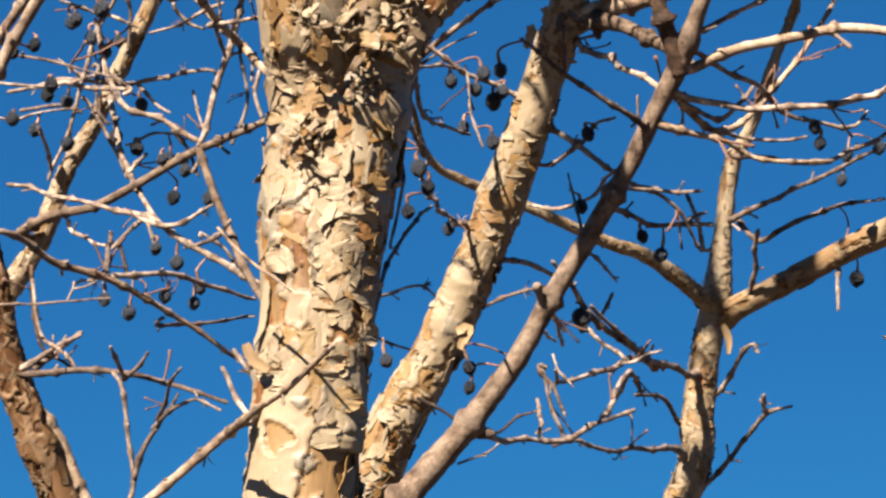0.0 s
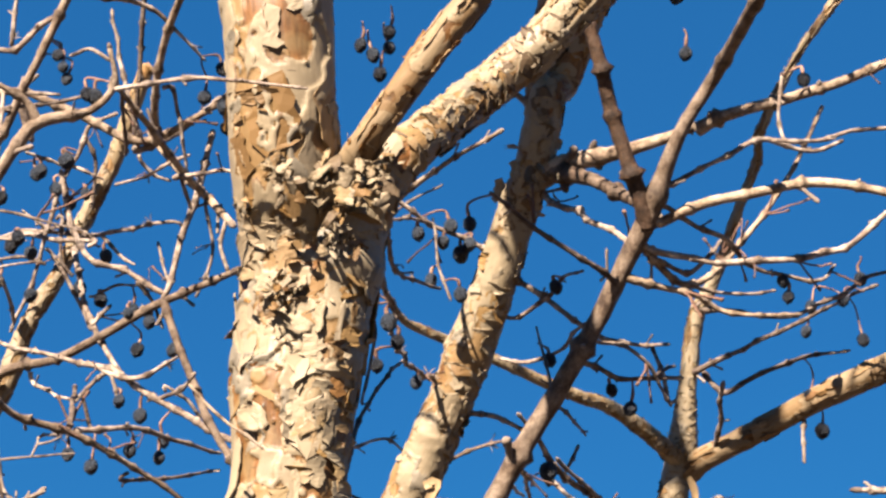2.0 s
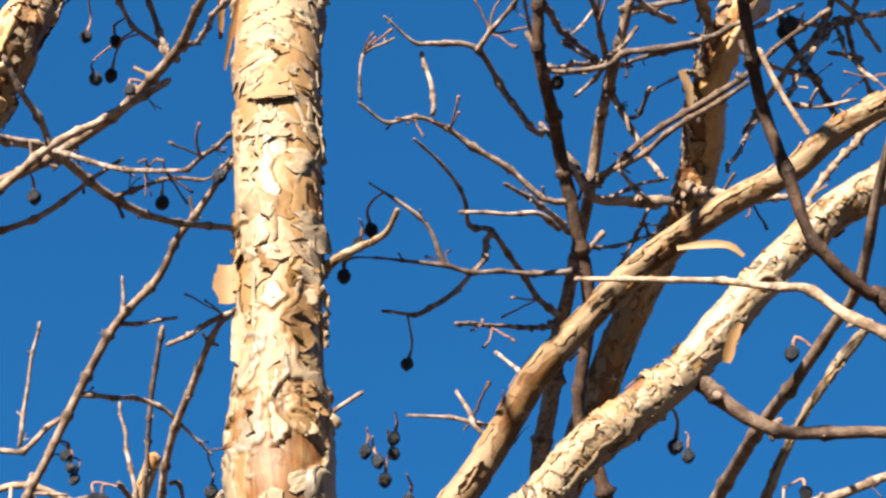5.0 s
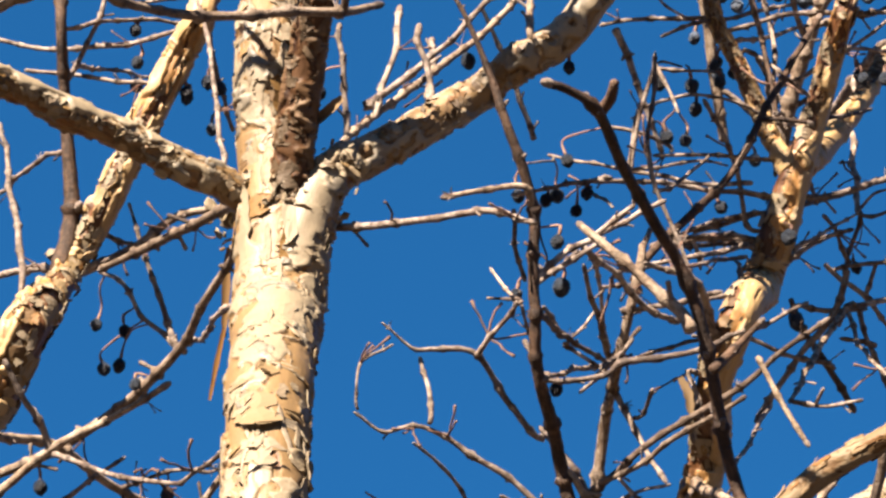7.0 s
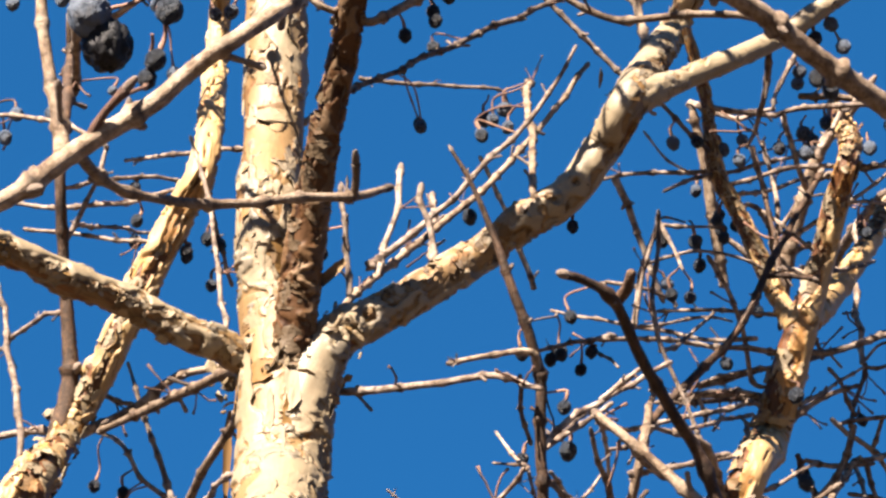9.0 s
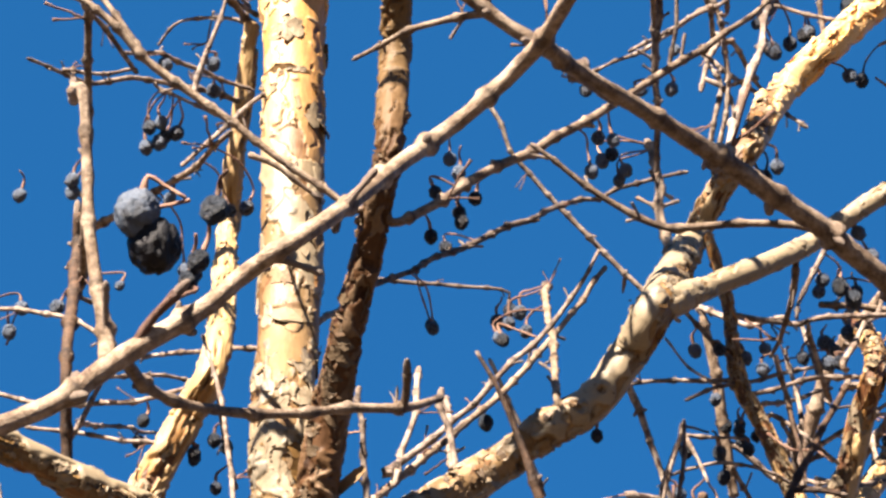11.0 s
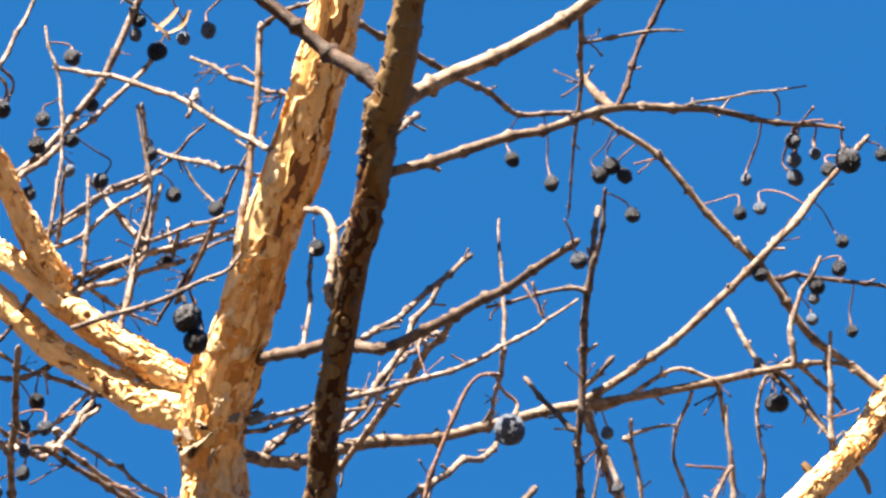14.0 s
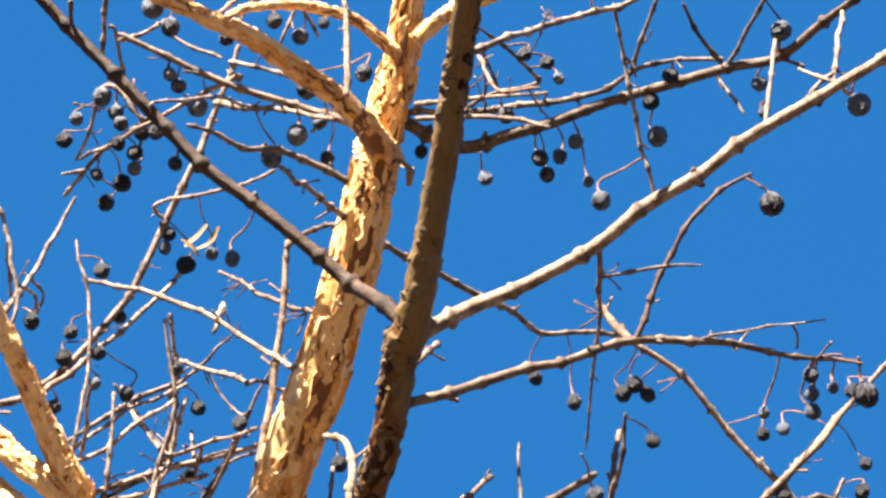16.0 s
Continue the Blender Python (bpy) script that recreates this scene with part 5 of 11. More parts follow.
wood(TREE_A, 'G', [(0.021, 1.153, 1.876, 0.0014), (0.014, 1.153, 1.879, 0.0014), (-0.003, 1.041, 1.863, 0.0012), (-0.011, 0.928, 1.85, 0.001)])
wood(TREE_A, 'G', [(-0.009, 0.915, 1.856, 0.0008), (-0.009, 0.915, 1.855, 0.0008), (-0.014, 0.877, 1.857, 0.0007), (-0.019, 0.841, 1.852, 0.0006)])
wood(TREE_A, 'G', [(-0.206, 0.577, 3.064, 0.002), (-0.206, 0.6, 3.051, 0.0018), (-0.208, 0.616, 3.04, 0.0018)])
wood(TREE_A, 'G', [(-0.204, 0.596, 3.053, 0.0015), (-0.2, 0.597, 3.054, 0.0014), (-0.195, 0.616, 3.042, 0.0014), (-0.189, 0.634, 3.032, 0.0012)])
wood(TREE_A, 'G', [(-0.183, 0.563, 2.987, 0.0018), (-0.186, 0.565, 2.986, 0.0017), (-0.173, 0.564, 2.994, 0.0015), (-0.161, 0.56, 3.003, 0.0015)])
wood(TREE_A, 'G', [(-0.111, 0.575, 2.975, 0.0018), (-0.114, 0.571, 2.977, 0.0016), (-0.097, 0.566, 2.963, 0.0014), (-0.071, 0.563, 2.947, 0.0016), (-0.054, 0.557, 2.932, 0.0016)])
wood(TREE_A, 'G', [(-0.159, 0.563, 3.001, 0.0014), (-0.156, 0.566, 3, 0.0013), (-0.139, 0.567, 2.986, 0.0013), (-0.122, 0.566, 2.974, 0.0013)])
wood(TREE_A, 'G', [(-0.133, 0.463, 2.754, 0.001), (-0.133, 0.46, 2.756, 0.0009), (-0.12, 0.484, 2.795, 0.0011), (-0.11, 0.506, 2.835, 0.001), (-0.089, 0.536, 2.87, 0.0013)])
wood(TREE_A, 'G', [(-0.142, 0.712, 3.106, 0.0014), (-0.139, 0.713, 3.106, 0.0013), (-0.113, 0.689, 3.049, 0.0014)])
wood(TREE_A, 'G', [(-0.161, 0.607, 2.962, 0.0015), (-0.159, 0.606, 2.963, 0.0015), (-0.171, 0.614, 2.965, 0.0017), (-0.193, 0.63, 2.96, 0.0017), (-0.208, 0.646, 2.956, 0.0015), (-0.22, 0.662, 2.952, 0.0015)])
wood(TREE_A, 'G', [(-0.208, 0.646, 2.956, 0.0013), (-0.208, 0.646, 2.956, 0.0013), (-0.219, 0.644, 2.948, 0.0011)])
wood(TREE_A, 'G', [(-0.211, 0.802, 2.856, 0.0013), (-0.21, 0.802, 2.856, 0.0013), (-0.207, 0.784, 2.89, 0.0013), (-0.206, 0.776, 2.915, 0.0012), (-0.21, 0.76, 2.944, 0.0014), (-0.216, 0.749, 2.968, 0.0014), (-0.224, 0.735, 2.993, 0.0012)])
wood(TREE_A, 'G', [(-0.266, 0.717, 2.968, 0.0015), (-0.265, 0.761, 2.96, 0.0012)])
wood(TREE_A, 'G', [(-0.257, 0.731, 2.94, 0.0013), (-0.249, 0.753, 2.956, 0.0012), (-0.25, 0.777, 2.967, 0.001)])
wood(TREE_A, 'G', [(-0.14, 0.872, 3.024, 0.0012), (-0.124, 0.884, 3.004, 0.0011), (-0.109, 0.887, 2.991, 0.0013), (-0.098, 0.867, 2.999, 0.0013), (-0.086, 0.846, 3.007, 0.0012)])
wood(TREE_A, 'G', [(-0.131, 0.824, 2.87, 0.0015), (-0.131, 0.824, 2.869, 0.0015), (-0.137, 0.827, 2.903, 0.0014)])
wood(TREE_A, 'G', [(-0.132, 0.824, 2.873, 0.0013), (-0.107, 0.788, 2.845, 0.0011)])
wood(TREE_A, 'G', [(-0.121, 0.868, 2.91, 0.0013), (-0.123, 0.867, 2.911, 0.0012), (-0.102, 0.843, 2.899, 0.0012), (-0.085, 0.821, 2.883, 0.0012)])
wood(TREE_A, 'G', [(-0.142, 0.911, 2.911, 0.0016), (-0.121, 0.877, 2.912, 0.0018), (-0.11, 0.844, 2.911, 0.0018), (-0.098, 0.81, 2.909, 0.0016)])
wood(TREE_A, 'G', [(-0.188, 0.824, 2.826, 0.0017), (-0.188, 0.825, 2.825, 0.0017), (-0.191, 0.836, 2.863, 0.0017), (-0.195, 0.845, 2.901, 0.0016)])
wood(TREE_A, 'G', [(-0.074, 0.547, 3.012, 0.0014), (-0.082, 0.563, 3.002, 0.0013), (-0.086, 0.576, 2.994, 0.0011)])
wood(TREE_A, 'G', [(-0.072, 0.547, 3.012, 0.0015), (-0.062, 0.561, 3.004, 0.0013)])
wood(TREE_A, 'G', [(-0.118, 0.495, 2.901, 0.0017), (-0.12, 0.496, 2.9, 0.0015), (-0.107, 0.496, 2.921, 0.0014), (-0.095, 0.496, 2.942, 0.0012)])
wood(TREE_A, 'G', [(-0.108, 0.503, 2.906, 0.0015), (-0.109, 0.506, 2.904, 0.0014), (-0.097, 0.499, 2.927, 0.0012), (-0.095, 0.498, 2.945, 0.001)])
wood(TREE_A, 'G', [(-0.212, 0.807, 2.847, 0.0017), (-0.208, 0.806, 2.849, 0.0015), (-0.188, 0.808, 2.865, 0.0017), (-0.175, 0.805, 2.883, 0.0017), (-0.158, 0.805, 2.901, 0.0017), (-0.15, 0.806, 2.914, 0.0016)])
wood(TREE_A, 'G', [(-0.204, 0.806, 2.854, 0.0013), (-0.205, 0.805, 2.854, 0.0013), (-0.201, 0.785, 2.863, 0.0013), (-0.199, 0.765, 2.871, 0.0015)])
wood(TREE_A, 'G', [(-0.186, 0.824, 2.828, 0.0013), (-0.186, 0.824, 2.828, 0.0013), (-0.186, 0.807, 2.856, 0.0015), (-0.186, 0.8, 2.876, 0.0013), (-0.188, 0.79, 2.897, 0.0015)])
wood(TREE_A, 'G', [(-0.181, 0.825, 2.83, 0.0017), (-0.162, 0.847, 2.834, 0.0015), (-0.143, 0.865, 2.841, 0.0013)])
wood(TREE_A, 'G', [(-0.101, 0.797, 2.871, 0.0014), (-0.109, 0.817, 2.862, 0.0015), (-0.118, 0.834, 2.855, 0.0015), (-0.127, 0.85, 2.849, 0.0015)])
wood(TREE_A, 'G', [(-0.126, 0.808, 2.869, 0.0015), (-0.13, 0.828, 2.866, 0.0013)])
wood(TREE_A, 'G', [(-0.171, 0.837, 2.806, 0.0014), (-0.168, 0.835, 2.808, 0.0013), (-0.162, 0.854, 2.852, 0.0012)])
wood(TREE_A, 'G', [(-0.215, 0.825, 2.83, 0.0015), (-0.22, 0.828, 2.827, 0.0015), (-0.23, 0.841, 2.815, 0.0015), (-0.244, 0.852, 2.803, 0.0015)])
wood(TREE_A, 'G', [(-0.245, 0.853, 2.802, 0.0015), (-0.229, 0.872, 2.805, 0.0013), (-0.218, 0.886, 2.811, 0.0012)])
wood(TREE_A, 'G', [(-0.203, 0.814, 2.622, 0.0018), (-0.205, 0.816, 2.62, 0.0017), (-0.195, 0.834, 2.618, 0.0017), (-0.179, 0.86, 2.609, 0.0017)])
wood(TREE_A, 'G', [(-0.218, 0.851, 2.599, 0.0015), (-0.196, 0.86, 2.605, 0.0012), (-0.181, 0.865, 2.613, 0.0012)])
wood(TREE_A, 'G', [(-0.117, 0.916, 2.701, 0.0018), (-0.137, 0.916, 2.705, 0.0013), (-0.159, 0.918, 2.706, 0.0011), (-0.17, 0.924, 2.705, 0.0011), (-0.178, 0.933, 2.7, 0.0011)])
wood(TREE_A, 'G', [(-0.144, 0.915, 2.707, 0.0008), (-0.143, 0.914, 2.709, 0.0007), (-0.146, 0.924, 2.698, 0.0007), (-0.147, 0.934, 2.687, 0.0007)])
wood(TREE_A, 'G', [(-0.184, 0.851, 2.613, 0.0013), (-0.169, 0.863, 2.625, 0.0014), (-0.154, 0.879, 2.631, 0.0016), (-0.136, 0.896, 2.636, 0.0016), (-0.118, 0.913, 2.641, 0.0014)])
wood(TREE_A, 'G', [(-0.121, 0.719, 2.463, 0.0014), (-0.124, 0.756, 2.511, 0.0012), (-0.128, 0.793, 2.559, 0.0011)])
wood(TREE_A, 'G', [(-0.171, 0.894, 2.629, 0.0012), (-0.17, 0.896, 2.627, 0.0011), (-0.149, 0.908, 2.624, 0.0011), (-0.125, 0.92, 2.621, 0.0012)])
wood(TREE_A, 'G', [(-0.094, 0.886, 2.604, 0.0017), (-0.105, 0.881, 2.608, 0.0015), (-0.121, 0.871, 2.577, 0.0015), (-0.131, 0.858, 2.55, 0.0015), (-0.141, 0.844, 2.525, 0.0014)])
wood(TREE_A, 'G', [(0.23, 0.924, 2.848, 0.0015), (0.229, 0.927, 2.845, 0.0014), (0.222, 0.947, 2.836, 0.0014), (0.22, 0.966, 2.827, 0.0012), (0.225, 0.979, 2.822, 0.0014), (0.233, 0.995, 2.813, 0.0012)])
wood(TREE_A, 'G', [(0.184, 0.929, 2.805, 0.0017), (0.18, 0.929, 2.806, 0.0016), (0.195, 0.938, 2.822, 0.0014), (0.22, 0.947, 2.836, 0.0012)])
wood(TREE_A, 'G', [(0.29, 0.934, 2.875, 0.0016), (0.288, 0.935, 2.874, 0.0014), (0.283, 0.953, 2.86, 0.0014), (0.284, 0.967, 2.846, 0.0012), (0.289, 0.979, 2.834, 0.0012), (0.288, 0.994, 2.821, 0.0014), (0.293, 1.006, 2.808, 0.0014)])
wood(TREE_A, 'G', [(0.177, 0.779, 2.584, 0.0016), (0.207, 0.837, 2.66, 0.0016), (0.241, 0.887, 2.742, 0.0017)])
wood(TREE_A, 'G', [(0.192, 0.978, 2.745, 0.0019), (0.194, 0.976, 2.746, 0.0017), (0.211, 1.003, 2.744, 0.0018), (0.229, 1.033, 2.736, 0.0016)])
wood(TREE_A, 'G', [(0.27, 0.955, 2.74, 0.0015), (0.27, 0.955, 2.74, 0.0015), (0.245, 0.959, 2.754, 0.0015), (0.222, 0.963, 2.766, 0.0016)])
wood(TREE_A, 'G', [(0.192, 0.96, 2.77, 0.0014), (0.191, 0.961, 2.769, 0.0014), (0.173, 0.959, 2.756, 0.0015), (0.153, 0.96, 2.74, 0.0015), (0.127, 0.961, 2.723, 0.0015)])
wood(TREE_A, 'G', [(0.144, 0.955, 2.7, 0.0016), (0.148, 0.955, 2.699, 0.0015), (0.152, 0.942, 2.72, 0.0015), (0.154, 0.93, 2.739, 0.0013), (0.158, 0.911, 2.764, 0.0009)])
wood(TREE_A, 'G', [(0.186, 1.014, 2.759, 0.0017), (0.193, 1.019, 2.743, 0.002), (0.188, 1.028, 2.723, 0.002), (0.181, 1.043, 2.696, 0.002)])
wood(TREE_A, 'G', [(0.192, 1.013, 2.736, 0.0017), (0.208, 1.003, 2.737, 0.0014)])
wood(TREE_A, 'G', [(0.308, 1.024, 2.789, 0.0012), (0.325, 1.016, 2.793, 0.0014), (0.348, 1.01, 2.792, 0.0014), (0.371, 1.007, 2.787, 0.0014)])
wood(TREE_A, 'G', [(0.311, 0.959, 2.776, 0.0015), (0.32, 0.961, 2.771, 0.0014), (0.332, 0.987, 2.763, 0.0014), (0.352, 1.015, 2.75, 0.0014)])
wood(TREE_A, 'G', [(0.306, 1.039, 2.772, 0.001), (0.329, 1.049, 2.753, 0.0012), (0.353, 1.063, 2.728, 0.0014)])
wood(TREE_A, 'G', [(0.334, 0.923, 2.891, 0.0018), (0.332, 0.925, 2.89, 0.0016), (0.333, 0.947, 2.856, 0.0018), (0.333, 0.97, 2.82, 0.0016)])
wood(TREE_A, 'G', [(0.293, 0.927, 2.875, 0.002), (0.313, 0.948, 2.873, 0.0018), (0.337, 0.977, 2.862, 0.0017)])
wood(TREE_A, 'G', [(0.305, 0.913, 2.867, 0.0018), (0.326, 0.934, 2.87, 0.0016), (0.347, 0.96, 2.868, 0.0014)])
wood(TREE_A, 'G', [(0.106, 0.402, 2.781, 0.0011), (0.111, 0.419, 2.768, 0.001), (0.115, 0.432, 2.756, 0.0012), (0.12, 0.45, 2.741, 0.0012), (0.127, 0.467, 2.725, 0.0012), (0.131, 0.477, 2.714, 0.0012)])
wood(TREE_A, 'G', [(0.136, 0.526, 2.915, 0.0014), (0.136, 0.525, 2.916, 0.0014), (0.142, 0.502, 2.921, 0.0014), (0.147, 0.481, 2.926, 0.0014)])
wood(TREE_A, 'G', [(0.078, 0.531, 2.906, 0.0014), (0.08, 0.53, 2.906, 0.0014), (0.06, 0.505, 2.898, 0.0012), (0.04, 0.483, 2.887, 0.001)])
wood(TREE_A, 'G', [(0.056, 0.552, 2.925, 0.0011), (0.057, 0.551, 2.926, 0.0011), (0.052, 0.536, 2.922, 0.001), (0.044, 0.518, 2.92, 0.0009)])
wood(TREE_A, 'G', [(0.037, 0.575, 2.942, 0.0016), (0.039, 0.574, 2.943, 0.0014), (0.056, 0.552, 2.925, 0.0014), (0.077, 0.532, 2.906, 0.0014)])
wood(TREE_A, 'G', [(0.185, 0.504, 2.897, 0.0014), (0.186, 0.504, 2.896, 0.0014), (0.172, 0.488, 2.9, 0.0014), (0.162, 0.473, 2.903, 0.0012)])
wood(TREE_A, 'G', [(0.192, 0.509, 2.9, 0.0015), (0.191, 0.508, 2.901, 0.0015), (0.199, 0.488, 2.902, 0.0014), (0.207, 0.464, 2.904, 0.0014)])
wood(TREE_A, 'G', [(0.184, 0.515, 2.903, 0.0013), (0.192, 0.52, 2.887, 0.0012), (0.198, 0.522, 2.872, 0.001)])
wood(TREE_A, 'G', [(0.186, 0.441, 2.73, 0.0013), (0.185, 0.443, 2.73, 0.0013), (0.192, 0.444, 2.772, 0.0012), (0.2, 0.441, 2.816, 0.0013)])
wood(TREE_A, 'G', [(0.249, 0.457, 2.883, 0.0015), (0.243, 0.462, 2.851, 0.0015), (0.237, 0.466, 2.82, 0.0014)])
wood(TREE_A, 'G', [(0.237, 0.465, 2.825, 0.0014), (0.225, 0.468, 2.812, 0.0013), (0.212, 0.476, 2.797, 0.0013)])
wood(TREE_A, 'G', [(0.224, 0.423, 2.742, 0.001), (0.227, 0.425, 2.74, 0.001), (0.221, 0.43, 2.759, 0.0012), (0.209, 0.435, 2.778, 0.0011)])
wood(TREE_A, 'G', [(-0.254, 0.751, 2.893, 0.0017), (-0.258, 0.751, 2.892, 0.0017), (-0.254, 0.738, 2.924, 0.0015), (-0.261, 0.724, 2.954, 0.0014), (-0.271, 0.71, 2.983, 0.0016), (-0.294, 0.69, 3.011, 0.0016)])
wood(TREE_A, 'G', [(-0.258, 0.766, 2.99, 0.0013), (-0.249, 0.778, 2.988, 0.001), (-0.255, 0.79, 2.983, 0.0012), (-0.263, 0.791, 2.987, 0.0012)])
wood(TREE_A, 'G', [(-0.198, 0.824, 2.832, 0.0019), (-0.192, 0.826, 2.831, 0.0017), (-0.151, 0.821, 2.859, 0.0017), (-0.122, 0.825, 2.875, 0.0015), (-0.091, 0.826, 2.893, 0.0015)])
wood(TREE_A, 'G', [(-0.164, 0.838, 2.802, 0.0018), (-0.16, 0.837, 2.804, 0.0017), (-0.154, 0.816, 2.856, 0.0015), (-0.148, 0.797, 2.903, 0.0015), (-0.159, 0.771, 2.952, 0.0014)])
wood(TREE_A, 'G', [(-0.115, 0.86, 2.912, 0.0016), (-0.114, 0.859, 2.913, 0.0016), (-0.126, 0.881, 2.906, 0.0016), (-0.143, 0.908, 2.892, 0.0016)])
wood(TREE_A, 'G', [(-0.191, 0.854, 2.725, 0.0016), (-0.193, 0.851, 2.728, 0.0014), (-0.164, 0.918, 2.761, 0.0015), (-0.132, 0.988, 2.789, 0.0018)])
wood(TREE_A, 'G', [(-0.242, 0.913, 2.771, 0.0017), (-0.205, 0.915, 2.792, 0.0015), (-0.183, 0.905, 2.821, 0.0016)])
wood(TREE_A, 'G', [(-0.216, 0.804, 2.85, 0.0017), (-0.214, 0.802, 2.852, 0.0015), (-0.19, 0.804, 2.887, 0.0015), (-0.175, 0.812, 2.914, 0.0016), (-0.145, 0.819, 2.943, 0.0016)])
wood(TREE_A, 'G', [(-0.061, 0.887, 2.747, 0.0018), (-0.031, 0.867, 2.77, 0.0015), (-0.016, 0.86, 2.778, 0.0015)])
wood(TREE_A, 'G', [(-0.018, 0.903, 2.778, 0.0017), (0.003, 0.887, 2.782, 0.0015), (0.017, 0.862, 2.793, 0.0013)])
fruit(TREE_A, (0.022, 1.108, 1.957), 0.0041, (0.006, 1.107, 1.962))
fruit(TREE_A, (0.004, 1.11, 1.953), 0.0041, (0.006, 1.107, 1.962))
fruit(TREE_A, (0.018, 1.116, 1.95), 0.0041, (0.018, 1.114, 1.957))
fruit(TREE_A, (0.028, 1.122, 1.945), 0.0051, (0.028, 1.119, 1.954))
fruit(TREE_A, (0.033, 1.12, 1.95), 0.0041, (0.028, 1.119, 1.954))
fruit(TREE_A, (0.011, 1.103, 1.924), 0.004, (0.015, 1.1, 1.932))
fruit(TREE_A, (0.027, 1.096, 1.914), 0.0046, (0.018, 1.094, 1.921))
fruit(TREE_A, (-0.019, 1.092, 1.966), 0.004, (-0.02, 1.09, 1.973))
fruit(TREE_A, (-0.011, 0.906, 1.847), 0.0043, (-0.011, 0.904, 1.856))
fruit(TREE_A, (-0.007, 0.93, 1.844), 0.0036, (-0.009, 0.928, 1.853))
fruit(TREE_A, (0.003, 1.084, 1.862), 0.0039, (0.002, 1.082, 1.869))
fruit(TREE_A, (-0.017, 0.987, 1.847), 0.0036, (-0.008, 0.985, 1.856))
fruit(TREE_A, (-0.032, 1.174, 1.806), 0.0042, (-0.034, 1.172, 1.819))
fruit(TREE_A, (-0.217, 1.04, 2.194), 0.0044, (-0.219, 1.032, 2.208))
fruit(TREE_A, (-0.032, 1.044, 2.165), 0.0043, (-0.032, 1.038, 2.178))
fruit(TREE_A, (-0.029, 1.087, 2.056), 0.0043, (-0.028, 1.083, 2.069))
fruit(TREE_A, (-0.022, 1.089, 2.051), 0.0043, (-0.025, 1.084, 2.064))
fruit(TREE_A, (-0.005, 1.096, 2.03), 0.0043, (-0.006, 1.091, 2.044))
fruit(TREE_A, (0.109, 0.807, 1.963), 0.0036, (0.101, 0.8, 1.984))
fruit(TREE_A, (-0.004, 1.029, 2.548), 0.0046, (-0.014, 1.007, 2.576))
fruit(TREE_A, (0.034, 0.926, 2.465), 0.0041, (0.062, 0.916, 2.477))
fruit(TREE_A, (0.027, 0.955, 2.427), 0.005, (0.028, 0.949, 2.435))
fruit(TREE_A, (-0.182, 1.014, 2.256), 0.0041, (-0.158, 1.004, 2.283))
fruit(TREE_A, (-0.173, 1.012, 2.257), 0.0041, (-0.155, 1.004, 2.28))
fruit(TREE_A, (-0.171, 1.01, 2.278), 0.0041, (-0.164, 1.004, 2.292))
fruit(TREE_A, (-0.191, 1.025, 2.29), 0.0042, (-0.186, 1.012, 2.316))
fruit(TREE_A, (-0.156, 0.974, 2.227), 0.0039, (-0.147, 0.974, 2.231))
fruit(TREE_A, (0.081, 0.866, 2.361), 0.0038, (0.076, 0.857, 2.373))
fruit(TREE_A, (-0.003, 1.024, 2.542), 0.0048, (-0.019, 1.002, 2.57))
fruit(TREE_A, (0.034, 0.876, 2.428), 0.0041, (0.053, 0.875, 2.429))
fruit(TREE_A, (0.042, 0.97, 2.507), 0.0045, (0.064, 0.957, 2.524))
fruit(TREE_A, (0.049, 0.974, 2.518), 0.0046, (0.064, 0.964, 2.531))
fruit(TREE_A, (0.163, 1.161, 2.506), 0.0051, (0.153, 1.156, 2.514))
fruit(TREE_A, (-0.175, 0.912, 2.609), 0.0049, (-0.168, 0.897, 2.627))
fruit(TREE_A, (-0.166, 0.918, 2.607), 0.0049, (-0.157, 0.903, 2.625))
fruit(TREE_A, (-0.177, 0.92, 2.6), 0.0049, (-0.165, 0.899, 2.626))
fruit(TREE_A, (0.007, 0.977, 2.641), 0.0051, (0.007, 0.966, 2.653))
fruit(TREE_A, (-0.005, 0.763, 2.409), 0.0039, (-0.009, 0.755, 2.419))
fruit(TREE_A, (0.005, 1.039, 2.618), 0.0052, (0.026, 1.036, 2.621))
fruit(TREE_A, (0.01, 0.769, 2.423), 0.004, (0.005, 0.761, 2.434))
fruit(TREE_A, (0.038, 1.04, 2.559), 0.0051, (0.041, 1.031, 2.572))
fruit(TREE_A, (0.061, 1.341, 2.789), 0.0065, (0.061, 1.333, 2.8))
fruit(TREE_A, (0.05, 0.932, 2.474), 0.0046, (0.062, 0.922, 2.486))
fruit(TREE_A, (-0.052, 0.868, 2.347), 0.0041, (-0.039, 0.86, 2.359))
fruit(TREE_A, (0.111, 0.95, 2.602), 0.0049, (0.13, 0.936, 2.615))
fruit(TREE_A, (0.101, 0.948, 2.616), 0.005, (0.129, 0.939, 2.622))
fruit(TREE_A, (0.078, 0.791, 2.475), 0.0042, (0.069, 0.776, 2.493))
fruit(TREE_A, (0.107, 0.945, 2.619), 0.005, (0.129, 0.939, 2.622))
fruit(TREE_A, (0.194, 0.917, 2.577), 0.0055, (0.185, 0.905, 2.593))
fruit(TREE_A, (0.214, 1.256, 2.622), 0.006, (0.21, 1.251, 2.632))
fruit(TREE_A, (-0.168, 0.911, 2.612), 0.0049, (-0.165, 0.899, 2.626))
fruit(TREE_A, (-0.159, 0.917, 2.609), 0.0049, (-0.157, 0.903, 2.625))
fruit(TREE_A, (-0.169, 0.919, 2.603), 0.0052, (-0.161, 0.901, 2.626))
